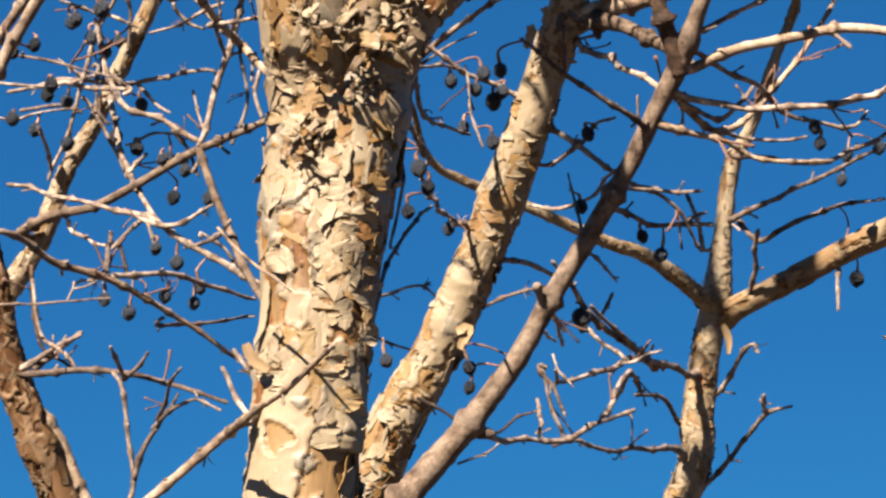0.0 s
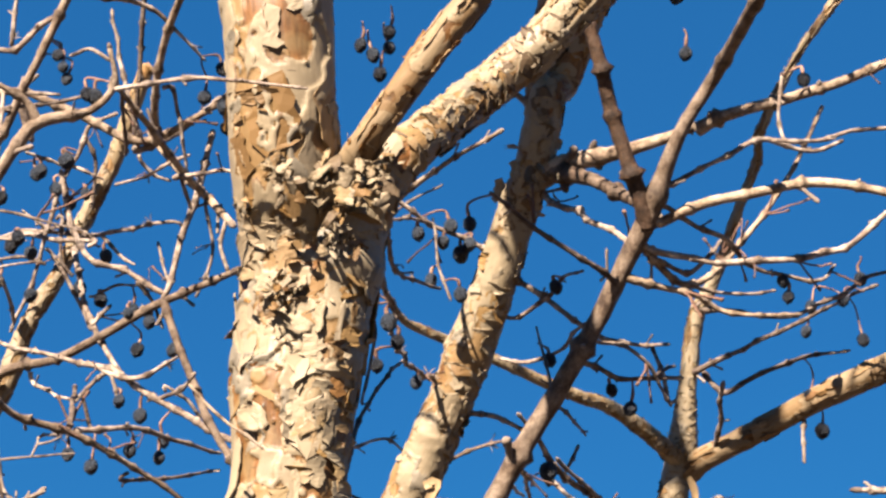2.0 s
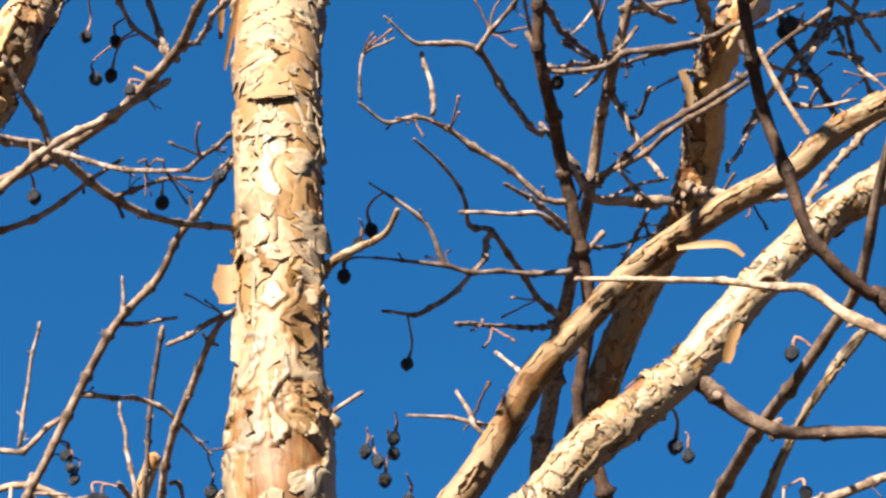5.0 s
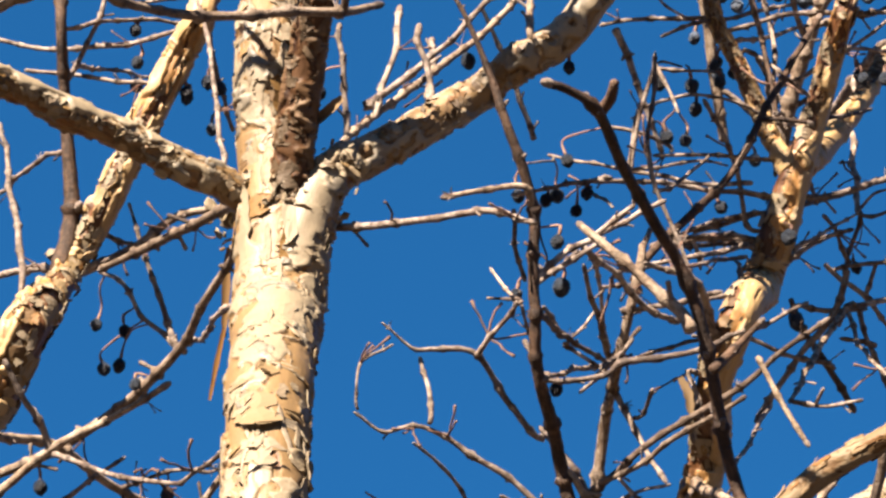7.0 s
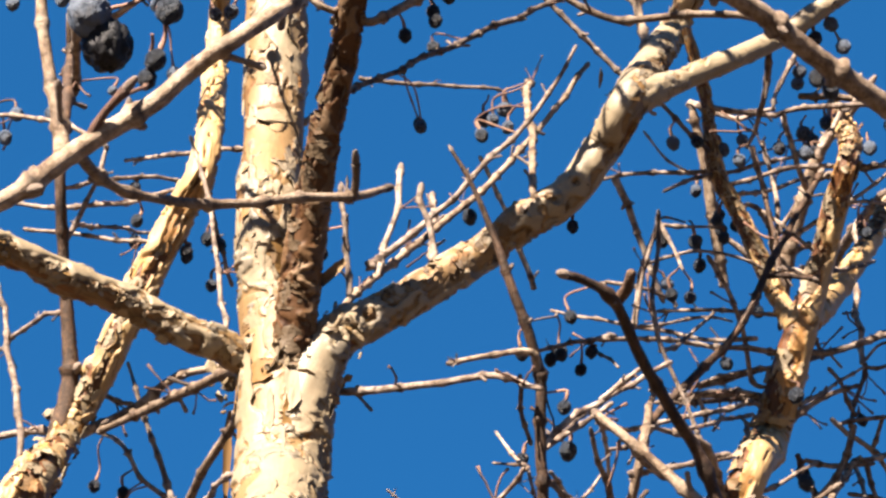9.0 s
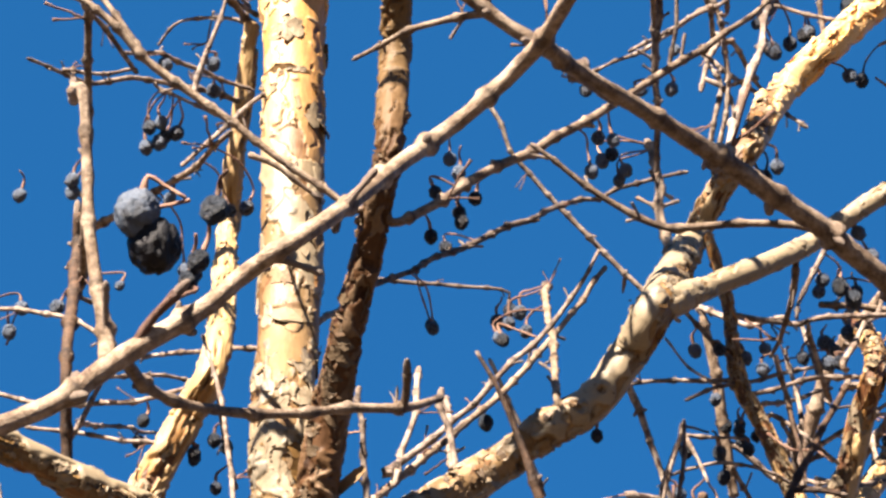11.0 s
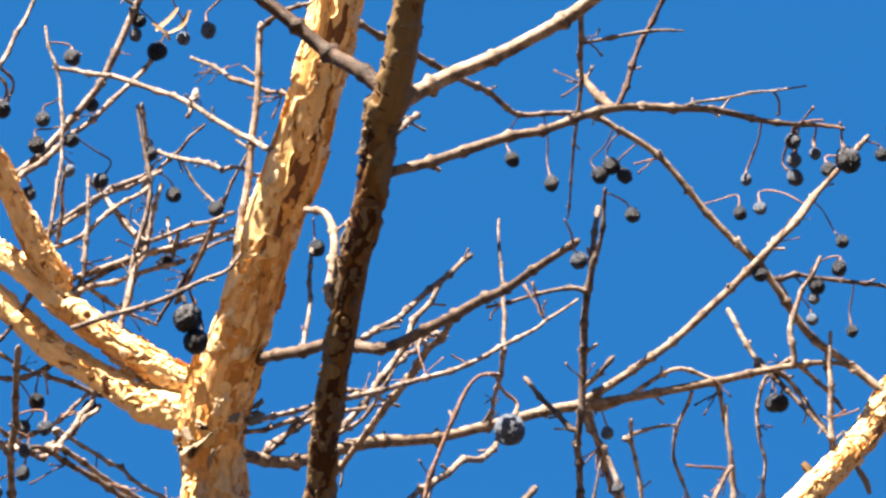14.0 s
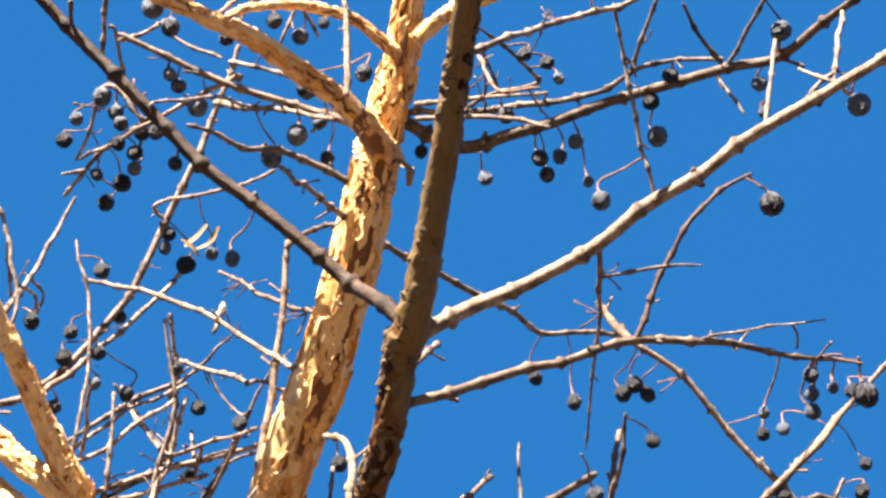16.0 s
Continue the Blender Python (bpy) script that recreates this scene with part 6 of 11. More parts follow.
fruit(TREE_A, (-0.163, 0.872, 2.623), 0.0048, (-0.164, 0.868, 2.627))
fruit(TREE_A, (-0.124, 0.798, 2.555), 0.0047, (-0.128, 0.793, 2.559))
fruit(TREE_A, (-0.137, 0.902, 2.63), 0.0049, (-0.136, 0.896, 2.636))
fruit(TREE_A, (0.098, 0.993, 2.716), 0.0053, (0.098, 0.985, 2.726))
fruit(TREE_A, (0.12, 0.891, 2.623), 0.0048, (0.13, 0.886, 2.627))
fruit(TREE_A, (0.123, 0.789, 2.531), 0.0043, (0.121, 0.782, 2.54))
fruit(TREE_A, (0.139, 0.845, 2.667), 0.0048, (0.131, 0.841, 2.673))
fruit(TREE_A, (0.183, 0.803, 2.605), 0.0049, (0.187, 0.798, 2.609))
fruit(TREE_A, (0.196, 0.815, 2.59), 0.0045, (0.187, 0.798, 2.609))
fruit(TREE_A, (0.182, 0.793, 2.562), 0.0044, (0.174, 0.778, 2.58))
fruit(TREE_A, (0.246, 0.967, 2.746), 0.0054, (0.245, 0.959, 2.754))
fruit(TREE_A, (0.286, 1.006, 2.809), 0.0073, (0.288, 0.994, 2.821))
fruit(TREE_A, (0.297, 0.943, 2.857), 0.0069, (0.298, 0.934, 2.865))
fruit(TREE_A, (0.268, 0.965, 2.705), 0.0053, (0.253, 0.961, 2.713))
fruit(TREE_A, (0.297, 1.042, 2.772), 0.0057, (0.308, 1.024, 2.789))
fruit(TREE_A, (0.201, 0.911, 2.581), 0.0048, (0.185, 0.905, 2.593))
fruit(TREE_A, (0.187, 0.913, 2.567), 0.0051, (0.177, 0.904, 2.58))
fruit(TREE_A, (0.189, 0.911, 2.574), 0.0048, (0.181, 0.903, 2.585))
fruit(TREE_A, (0.222, 0.867, 2.486), 0.0045, (0.22, 0.859, 2.497))
fruit(TREE_A, (0.238, 0.871, 2.483), 0.0045, (0.226, 0.859, 2.502))
fruit(TREE_A, (0.232, 0.867, 2.496), 0.0045, (0.232, 0.859, 2.507))
fruit(TREE_A, (0.082, 0.785, 2.493), 0.0042, (0.081, 0.777, 2.502))
fruit(TREE_A, (0.09, 0.788, 2.494), 0.0042, (0.087, 0.777, 2.507))
fruit(TREE_A, (0.115, 0.945, 2.606), 0.0049, (0.13, 0.936, 2.615))
fruit(TREE_A, (-0.003, 0.763, 2.437), 0.004, (0.01, 0.762, 2.438))
fruit(TREE_A, (0.009, 0.769, 2.429), 0.004, (0.01, 0.762, 2.438))
fruit(TREE_A, (0.017, 0.771, 2.44), 0.004, (0.019, 0.765, 2.447))
fruit(TREE_A, (-0.079, 0.512, 2.480), 0.0072, (-0.079, 0.505, 2.493), True)
fruit(TREE_A, (-0.075, 0.518, 2.472), 0.0060, (-0.079, 0.507, 2.492), True)
fruit(TREE_A, (-0.224, 0.777, 2.919), 0.0066, (-0.208, 0.768, 2.929))
fruit(TREE_A, (-0.222, 0.769, 2.937), 0.0059, (-0.211, 0.758, 2.948))
fruit(TREE_A, (-0.197, 0.796, 2.989), 0.0061, (-0.197, 0.788, 2.995))
fruit(TREE_A, (-0.202, 0.786, 2.904), 0.005, (-0.206, 0.777, 2.91))
fruit(TREE_A, (-0.183, 0.807, 2.919), 0.0059, (-0.202, 0.782, 2.936))
fruit(TREE_A, (-0.202, 0.777, 2.926), 0.0058, (-0.208, 0.765, 2.934))
fruit(TREE_A, (-0.225, 0.786, 2.879), 0.0057, (-0.228, 0.776, 2.887))
fruit(TREE_A, (-0.15, 0.79, 2.929), 0.0058, (-0.155, 0.78, 2.936))
fruit(TREE_A, (-0.136, 0.831, 2.935), 0.006, (-0.145, 0.819, 2.943))
fruit(TREE_A, (-0.104, 0.816, 2.904), 0.0058, (-0.098, 0.81, 2.909))
fruit(TREE_A, (-0.136, 0.834, 2.869), 0.0058, (-0.133, 0.825, 2.878))
fruit(TREE_A, (-0.035, 0.843, 2.897), 0.0066, (-0.038, 0.827, 2.91))
fruit(TREE_A, (-0.218, 0.899, 2.798), 0.0065, (-0.218, 0.886, 2.811))
fruit(TREE_A, (-0.185, 0.915, 2.809), 0.0058, (-0.187, 0.906, 2.816))
fruit(TREE_A, (-0.224, 0.898, 2.773), 0.0057, (-0.229, 0.875, 2.796))
fruit(TREE_A, (-0.218, 0.897, 2.732), 0.0056, (-0.218, 0.887, 2.742))
fruit(TREE_A, (0.099, 0.803, 2.951), 0.0063, (0.103, 0.778, 2.97))
fruit(TREE_A, (0.128, 0.823, 2.95), 0.0064, (0.121, 0.786, 2.981))
fruit(TREE_A, (0.167, 0.845, 2.987), 0.0066, (0.176, 0.817, 3.008))
fruit(TREE_A, (0.175, 0.839, 2.991), 0.007, (0.182, 0.819, 3.006))
fruit(TREE_A, (0.185, 0.844, 2.986), 0.0066, (0.194, 0.824, 3.001))
fruit(TREE_A, (0.159, 0.703, 2.779), 0.0055, (0.142, 0.694, 2.789))
fruit(TREE_A, (0.268, 0.856, 2.962), 0.0058, (0.24, 0.855, 2.969))
fruit(TREE_A, (0.286, 0.865, 2.979), 0.0054, (0.318, 0.858, 2.976))
fruit(TREE_A, (0.199, 0.587, 2.676), 0.0036, (0.206, 0.561, 2.695))
fruit(TREE_A, (0.226, 0.588, 2.68), 0.0052, (0.225, 0.566, 2.698))
fruit(TREE_A, (0.224, 0.573, 2.692), 0.0049, (0.225, 0.566, 2.698))
fruit(TREE_A, (0.225, 0.581, 2.686), 0.0043, (0.225, 0.566, 2.698))
fruit(TREE_A, (0.237, 0.58, 2.691), 0.0037, (0.237, 0.568, 2.7))
fruit(TREE_A, (0.339, 0.852, 3.01), 0.0064, (0.354, 0.842, 3.014))
fruit(TREE_A, (0.378, 0.842, 3.017), 0.006, (0.365, 0.837, 3.026))
fruit(TREE_A, (0.351, 0.743, 2.923), 0.0055, (0.351, 0.729, 2.933))
fruit(TREE_A, (0.344, 0.872, 2.953), 0.0058, (0.323, 0.853, 2.974))
fruit(TREE_A, (0.335, 0.866, 2.917), 0.0065, (0.32, 0.866, 2.922))
fruit(TREE_A, (0.357, 0.932, 2.922), 0.0051, (0.357, 0.905, 2.946))
fruit(TREE_A, (0.32, 0.878, 2.911), 0.0065, (0.32, 0.866, 2.922))
fruit(TREE_A, (0.318, 0.884, 2.904), 0.0049, (0.314, 0.874, 2.914))
fruit(TREE_A, (0.317, 0.894, 2.893), 0.0049, (0.308, 0.883, 2.905))
fruit(TREE_A, (0.281, 0.879, 2.923), 0.0061, (0.281, 0.871, 2.93))
fruit(TREE_A, (0.285, 0.937, 2.89), 0.005, (0.281, 0.934, 2.894))
fruit(TREE_A, (0.293, 0.945, 2.859), 0.0074, (0.295, 0.934, 2.87))
fruit(TREE_A, (0.177, 0.956, 2.784), 0.0051, (0.174, 0.951, 2.79))
fruit(TREE_A, (0.157, 0.978, 2.739), 0.0047, (0.155, 0.97, 2.748))
fruit(TREE_A, (0.223, 0.981, 2.743), 0.0067, (0.226, 0.962, 2.764))
fruit(TREE_A, (0.243, 0.969, 2.745), 0.0055, (0.242, 0.959, 2.756))
fruit(TREE_A, (0.231, 1.001, 2.805), 0.0061, (0.231, 0.992, 2.815))
fruit(TREE_A, (0.289, 1.006, 2.808), 0.007, (0.288, 0.996, 2.819))
fruit(TREE_A, (0.213, 0.972, 2.758), 0.0047, (0.222, 0.963, 2.766))
fruit(TREE_A, (0.17, 0.938, 2.819), 0.0051, (0.166, 0.926, 2.832))
fruit(TREE_A, (0.103, 0.569, 2.588), 0.0053, (0.095, 0.554, 2.601))
fruit(TREE_A, (0.255, 0.582, 2.689), 0.0071, (0.25, 0.567, 2.702))
fruit(TREE_A, (-0.148, 0.474, 2.876), 0.0069, (-0.149, 0.459, 2.885))
fruit(TREE_A, (-0.139, 0.49, 2.882), 0.006, (-0.134, 0.475, 2.892))
fruit(TREE_A, (-0.082, 0.51, 2.928), 0.0055, (-0.096, 0.498, 2.933))
fruit(TREE_A, (-0.071, 0.565, 3.002), 0.0059, (-0.069, 0.552, 3.009))
fruit(TREE_A, (-0.056, 0.557, 3.007), 0.0048, (-0.069, 0.552, 3.009))
fruit(TREE_A, (-0.027, 0.546, 2.931), 0.006, (-0.056, 0.546, 2.93))
fruit(TREE_A, (-0.108, 0.506, 2.899), 0.0054, (-0.112, 0.498, 2.904))
fruit(TREE_A, (-0.199, 0.607, 2.984), 0.0068, (-0.196, 0.601, 2.989))
fruit(TREE_A, (-0.189, 0.613, 2.975), 0.006, (-0.188, 0.6, 2.984))
fruit(TREE_A, (-0.185, 0.616, 2.967), 0.0056, (-0.179, 0.606, 2.975))
fruit(TREE_A, (-0.216, 0.622, 2.979), 0.0053, (-0.203, 0.613, 2.987))
fruit(TREE_A, (-0.224, 0.636, 2.974), 0.0061, (-0.209, 0.631, 2.98))
fruit(TREE_A, (-0.171, 0.62, 2.963), 0.006, (-0.174, 0.609, 2.97))
fruit(TREE_A, (-0.161, 0.615, 2.958), 0.0059, (-0.16, 0.607, 2.963))
fruit(TREE_A, (-0.185, 0.622, 2.953), 0.0059, (-0.181, 0.618, 2.957))
fruit(TREE_A, (-0.174, 0.627, 2.95), 0.0056, (-0.175, 0.615, 2.958))
fruit(TREE_A, (-0.174, 0.636, 2.945), 0.0052, (-0.181, 0.618, 2.957))
fruit(TREE_A, (-0.2, 0.647, 2.952), 0.0052, (-0.201, 0.638, 2.958))
fruit(TREE_A, (-0.183, 0.65, 2.948), 0.0064, (-0.193, 0.63, 2.96))
fruit(TREE_A, (-0.194, 0.665, 2.946), 0.006, (-0.207, 0.646, 2.957))
fruit(TREE_A, (-0.153, 0.581, 2.974), 0.0052, (-0.152, 0.572, 2.98))
fruit(TREE_A, (-0.147, 0.587, 2.97), 0.0059, (-0.146, 0.574, 2.979))
fruit(TREE_A, (-0.134, 0.597, 2.962), 0.0078, (-0.132, 0.578, 2.975))
fruit(TREE_A, (-0.119, 0.484, 2.735), 0.0045, (-0.118, 0.474, 2.742))
fruit(TREE_A, (-0.061, 0.552, 2.921), 0.0078, (-0.063, 0.541, 2.928))
fruit(TREE_A, (-0.069, 0.608, 2.951), 0.0078, (-0.07, 0.593, 2.961))
fruit(TREE_A, (-0.053, 0.576, 2.92), 0.006, (-0.054, 0.557, 2.932))
fruit(TREE_A, (-0.078, 0.56, 2.855), 0.0071, (-0.089, 0.536, 2.87))
fruit(TREE_A, (-0.049, 0.617, 2.94), 0.0055, (-0.047, 0.595, 2.954))
fruit(TREE_A, (0.011, 0.606, 2.936), 0.0054, (0.009, 0.594, 2.944))
fruit(TREE_A, (0.05, 0.575, 2.865), 0.0048, (0.046, 0.562, 2.874))
fruit(TREE_A, (-0.167, 0.761, 3.043), 0.0062, (-0.169, 0.752, 3.049))
fruit(TREE_A, (-0.169, 0.767, 3.034), 0.0053, (-0.173, 0.759, 3.04))
fruit(TREE_A, (-0.154, 0.779, 3.031), 0.0078, (-0.169, 0.752, 3.049))
fruit(TREE_A, (-0.131, 0.741, 2.996), 0.0052, (-0.142, 0.707, 3.019))
fruit(TREE_A, (-0.086, 0.516, 2.697), 0.0044, (-0.074, 0.493, 2.715))
fruit(TREE_A, (-0.206, 0.749, 2.981), 0.0064, (-0.221, 0.74, 2.985))
fruit(TREE_A, (-0.251, 0.772, 2.95), 0.0064, (-0.249, 0.761, 2.96))
fruit(TREE_A, (0.104, 0.483, 2.718), 0.0059, (0.125, 0.462, 2.73))
fruit(TREE_A, (0.09, 0.597, 2.904), 0.0056, (0.083, 0.574, 2.92))
fruit(TREE_A, (0.085, 0.589, 2.91), 0.0056, (0.083, 0.574, 2.92))
fruit(TREE_A, (0.097, 0.585, 2.907), 0.0053, (0.092, 0.568, 2.918))
fruit(TREE_A, (0.106, 0.574, 2.908), 0.0053, (0.103, 0.562, 2.917))
fruit(TREE_A, (0.115, 0.594, 2.894), 0.0042, (0.103, 0.562, 2.917))
fruit(TREE_A, (0.154, 0.558, 2.894), 0.0073, (0.152, 0.533, 2.91))
fruit(TREE_A, (0.149, 0.541, 2.906), 0.0055, (0.152, 0.533, 2.91))
fruit(TREE_A, (0.158, 0.52, 2.903), 0.0055, (0.158, 0.513, 2.908))
fruit(TREE_A, (0.218, 0.479, 2.893), 0.0068, (0.207, 0.464, 2.904))
fruit(TREE_A, (0.233, 0.43, 2.739), 0.0065, (0.231, 0.417, 2.747))
fruit(TREE_A, (0.069, 0.504, 2.894), 0.0047, (0.056, 0.501, 2.896))
fruit(TREE_A, (0.083, 0.511, 2.897), 0.0051, (0.063, 0.509, 2.9))
fruit(TREE_A, (0.091, 0.523, 2.899), 0.0044, (0.071, 0.519, 2.903))
fruit(TREE_A, (0.209, 0.512, 2.886), 0.0051, (0.211, 0.501, 2.892))
fruit(TREE_A, (0.189, 0.451, 2.76), 0.0036, (0.191, 0.444, 2.764))
fruit(TREE_A, (0.062, 0.561, 2.914), 0.0056, (0.059, 0.549, 2.922))
fruit(TREE_A, (0.204, 0.517, 2.77), 0.0072, (0.191, 0.506, 2.78))

# tree B
wood(TREE_B, 'T', [(-0.458, 1.318, -0.03, 0.026), (-0.415, 1.304, 0.399, 0.0239), (-0.356, 1.286, 0.761, 0.0219), (-0.288, 1.265, 1.063, 0.0202), (-0.213, 1.242, 1.313, 0.0186), (-0.15, 1.222, 1.489, 0.0174), (-0.11, 1.209, 1.587, 0.0168), (-0.08, 1.2, 1.655, 0.0163), (-0.04, 1.191, 1.74, 0.0143), (-0.025, 1.183, 1.775, 0.0139), (-0.006, 1.174, 1.806, 0.0132), (0.016, 1.16, 1.853, 0.0125), (0.034, 1.146, 1.896, 0.0125), (0.049, 1.13, 1.935, 0.0115), (0.061, 1.113, 1.973, 0.0108), (0.069, 1.097, 1.991, 0.0108), (0.075, 1.08, 2.025, 0.0098), (0.083, 1.09, 2.035, 0.01), (0.099, 1.07, 2.075, 0.0096), (0.115, 1.049, 2.111, 0.0093), (0.131, 1.03, 2.14, 0.0087), (0.148, 1.011, 2.166, 0.0098), (0.157, 0.989, 2.197, 0.0098), (0.155, 0.93, 2.209, 0.0093), (0.169, 0.906, 2.239, 0.009), (0.191, 0.993, 2.296, 0.0107), (0.202, 0.988, 2.326, 0.0102), (0.213, 0.975, 2.357, 0.0092), (0.228, 0.969, 2.395, 0.0067), (0.239, 0.95, 2.43, 0.0067), (0.249, 0.935, 2.459, 0.0064), (0.269, 1.057, 2.579, 0.0057)])
wood(TREE_B, 'L', [(0.216, 0.973, 2.363, 0.0091), (0.242, 1.01, 2.402, 0.0061), (0.272, 1.038, 2.453, 0.0054), (0.299, 1.064, 2.505, 0.0053), (0.335, 1.085, 2.559, 0.0047)])
wood(TREE_B, 'L', [(0.214, 0.974, 2.362, 0.0073), (0.205, 0.975, 2.381, 0.0047), (0.187, 0.961, 2.424, 0.0044), (0.172, 0.951, 2.457, 0.0041), (0.167, 0.933, 2.498, 0.0034), (0.157, 0.918, 2.534, 0.0031)])
wood(TREE_B, 'S', [(0.07, 1.1, 1.986, 0.0084), (0.073, 1.101, 1.984, 0.0076), (0.085, 1.086, 1.985, 0.006), (0.112, 1.069, 1.985, 0.0042), (0.137, 1.051, 1.987, 0.0031), (0.154, 1.034, 1.99, 0.0024)])
wood(TREE_B, 'S', [(0.076, 1.097, 1.985, 0.007), (0.087, 1.074, 1.976, 0.0046), (0.1, 1.051, 1.965, 0.0038), (0.118, 1.03, 1.947, 0.0036), (0.124, 1.009, 1.932, 0.0029)])
wood(TREE_B, 'G', [(0.027, 1.156, 1.866, 0.0019), (0.035, 1.157, 1.862, 0.0018), (0.052, 1.173, 1.863, 0.0016), (0.069, 1.19, 1.857, 0.0016)])
wood(TREE_B, 'G', [(0.053, 1.13, 1.934, 0.0021), (0.059, 1.13, 1.933, 0.0019), (0.096, 1.122, 1.904, 0.0016), (0.114, 1.111, 1.892, 0.0014), (0.137, 1.096, 1.887, 0.0011)])
wood(TREE_B, 'G', [(0.067, 1.108, 1.978, 0.0024), (0.073, 1.109, 1.977, 0.0022), (0.088, 1.064, 1.951, 0.0018), (0.11, 1.019, 1.92, 0.0017)])
wood(TREE_B, 'S', [(0.075, 0.893, 2.139, 0.0017), (0.077, 0.893, 2.139, 0.0017), (0.089, 0.901, 2.126, 0.0023), (0.106, 0.903, 2.125, 0.0026), (0.123, 0.904, 2.125, 0.0037)])
wood(TREE_B, 'S', [(0.151, 1.005, 2.178, 0.0035), (0.149, 1.004, 2.18, 0.0032), (0.158, 0.909, 2.13, 0.002), (0.165, 0.811, 2.082, 0.0017)])
wood(TREE_B, 'S', [(0.153, 0.93, 2.208, 0.0023), (0.155, 0.908, 2.217, 0.0021), (0.145, 0.886, 2.228, 0.0016), (0.134, 0.864, 2.238, 0.0013)])
wood(TREE_B, 'G', [(0.205, 0.99, 2.321, 0.0018), (0.212, 0.989, 2.32, 0.0016), (0.173, 0.985, 2.325, 0.0016), (0.14, 0.982, 2.322, 0.0015)])
wood(TREE_B, 'G', [(0.21, 0.979, 2.346, 0.002), (0.237, 0.986, 2.353, 0.002), (0.271, 0.988, 2.366, 0.002), (0.296, 0.991, 2.378, 0.0017)])
wood(TREE_B, 'G', [(0.198, 0.998, 2.307, 0.0022), (0.202, 0.998, 2.306, 0.002), (0.224, 0.983, 2.32, 0.0018), (0.242, 0.974, 2.322, 0.0015)])
wood(TREE_B, 'S', [(0.157, 0.908, 2.223, 0.0026), (0.153, 0.907, 2.227, 0.0024), (0.142, 0.877, 2.237, 0.002), (0.117, 0.855, 2.235, 0.0014)])
wood(TREE_B, 'G', [(0.201, 0.984, 2.337, 0.0018), (0.193, 0.984, 2.339, 0.0016), (0.165, 0.999, 2.341, 0.0015), (0.144, 1.015, 2.339, 0.0013)])
wood(TREE_B, 'G', [(0.185, 0.967, 2.35, 0.0016), (0.189, 0.967, 2.35, 0.0015), (0.161, 0.977, 2.356, 0.0013), (0.126, 0.984, 2.368, 0.0013), (0.077, 0.99, 2.382, 0.001)])
wood(TREE_B, 'S', [(0.066, 1.108, 1.979, 0.0046), (0.069, 1.108, 1.978, 0.0041), (0.069, 1.085, 2.02, 0.0047), (0.07, 1.078, 2.048, 0.0054), (0.078, 1.048, 2.104, 0.0044), (0.085, 1.029, 2.127, 0.0038), (0.095, 1, 2.168, 0.0034), (0.101, 0.972, 2.203, 0.0031), (0.103, 0.923, 2.209, 0.003), (0.114, 0.89, 2.248, 0.0027), (0.126, 0.932, 2.298, 0.0017)])
wood(TREE_B, 'G', [(0.086, 0.9, 2.128, 0.0022), (0.079, 0.9, 2.145, 0.0017), (0.065, 0.9, 2.164, 0.0016)])
wood(TREE_B, 'G', [(0.103, 0.923, 2.209, 0.002), (0.093, 0.893, 2.226, 0.0016), (0.086, 0.866, 2.237, 0.0014)])
wood(TREE_B, 'G', [(0.103, 0.938, 2.206, 0.002), (0.115, 0.935, 2.178, 0.0016), (0.125, 0.929, 2.152, 0.0015)])
wood(TREE_B, 'G', [(0.108, 0.896, 2.231, 0.0018), (0.105, 0.897, 2.23, 0.0016), (0.129, 0.898, 2.235, 0.0016), (0.153, 0.898, 2.241, 0.0015)])
wood(TREE_B, 'G', [(0.083, 0.901, 2.213, 0.0016), (0.072, 0.884, 2.214, 0.0013), (0.065, 0.865, 2.215, 0.0013)])
wood(TREE_B, 'N', [(0.113, 0.900, 2.250, 0.0024), (0.128, 0.904, 2.274, 0.0023), (0.152, 0.909, 2.302, 0.0023), (0.172, 0.913, 2.326, 0.0022), (0.189, 0.917, 2.361, 0.0022), (0.203, 0.921, 2.388, 0.0021), (0.218, 0.926, 2.417, 0.0021), (0.228, 0.930, 2.436, 0.0020)])
wood(TREE_B, 'G', [(0.249, 1.272, 2.587, 0.0024), (0.305, 1.243, 2.565, 0.0019)])
wood(TREE_B, 'G', [(0.288, 1.113, 2.521, 0.0017), (0.286, 1.114, 2.52, 0.0017), (0.277, 1.098, 2.456, 0.0021), (0.271, 1.076, 2.397, 0.0022)])
wood(TREE_B, 'G', [(0.216, 1.045, 2.447, 0.0018), (0.215, 1.046, 2.446, 0.0018), (0.213, 1.014, 2.442, 0.0016), (0.201, 0.98, 2.444, 0.0015)])
wood(TREE_B, 'G', [(0.202, 0.97, 2.395, 0.0017), (0.206, 0.969, 2.396, 0.0015), (0.208, 0.962, 2.448, 0.0015), (0.204, 0.965, 2.483, 0.0017)])
wood(TREE_B, 'G', [(0.115, 0.936, 2.336, 0.0014), (0.116, 0.934, 2.338, 0.0013), (0.123, 0.924, 2.369, 0.0013), (0.131, 0.914, 2.396, 0.0014)])
wood(TREE_B, 'G', [(0.127, 0.896, 2.302, 0.0013), (0.124, 0.895, 2.336, 0.0012), (0.13, 0.885, 2.381, 0.0012)])
wood(TREE_B, 'G', [(0.168, 0.937, 2.491, 0.0019), (0.203, 0.938, 2.487, 0.0017), (0.223, 0.936, 2.489, 0.0017), (0.269, 0.93, 2.487, 0.0019)])
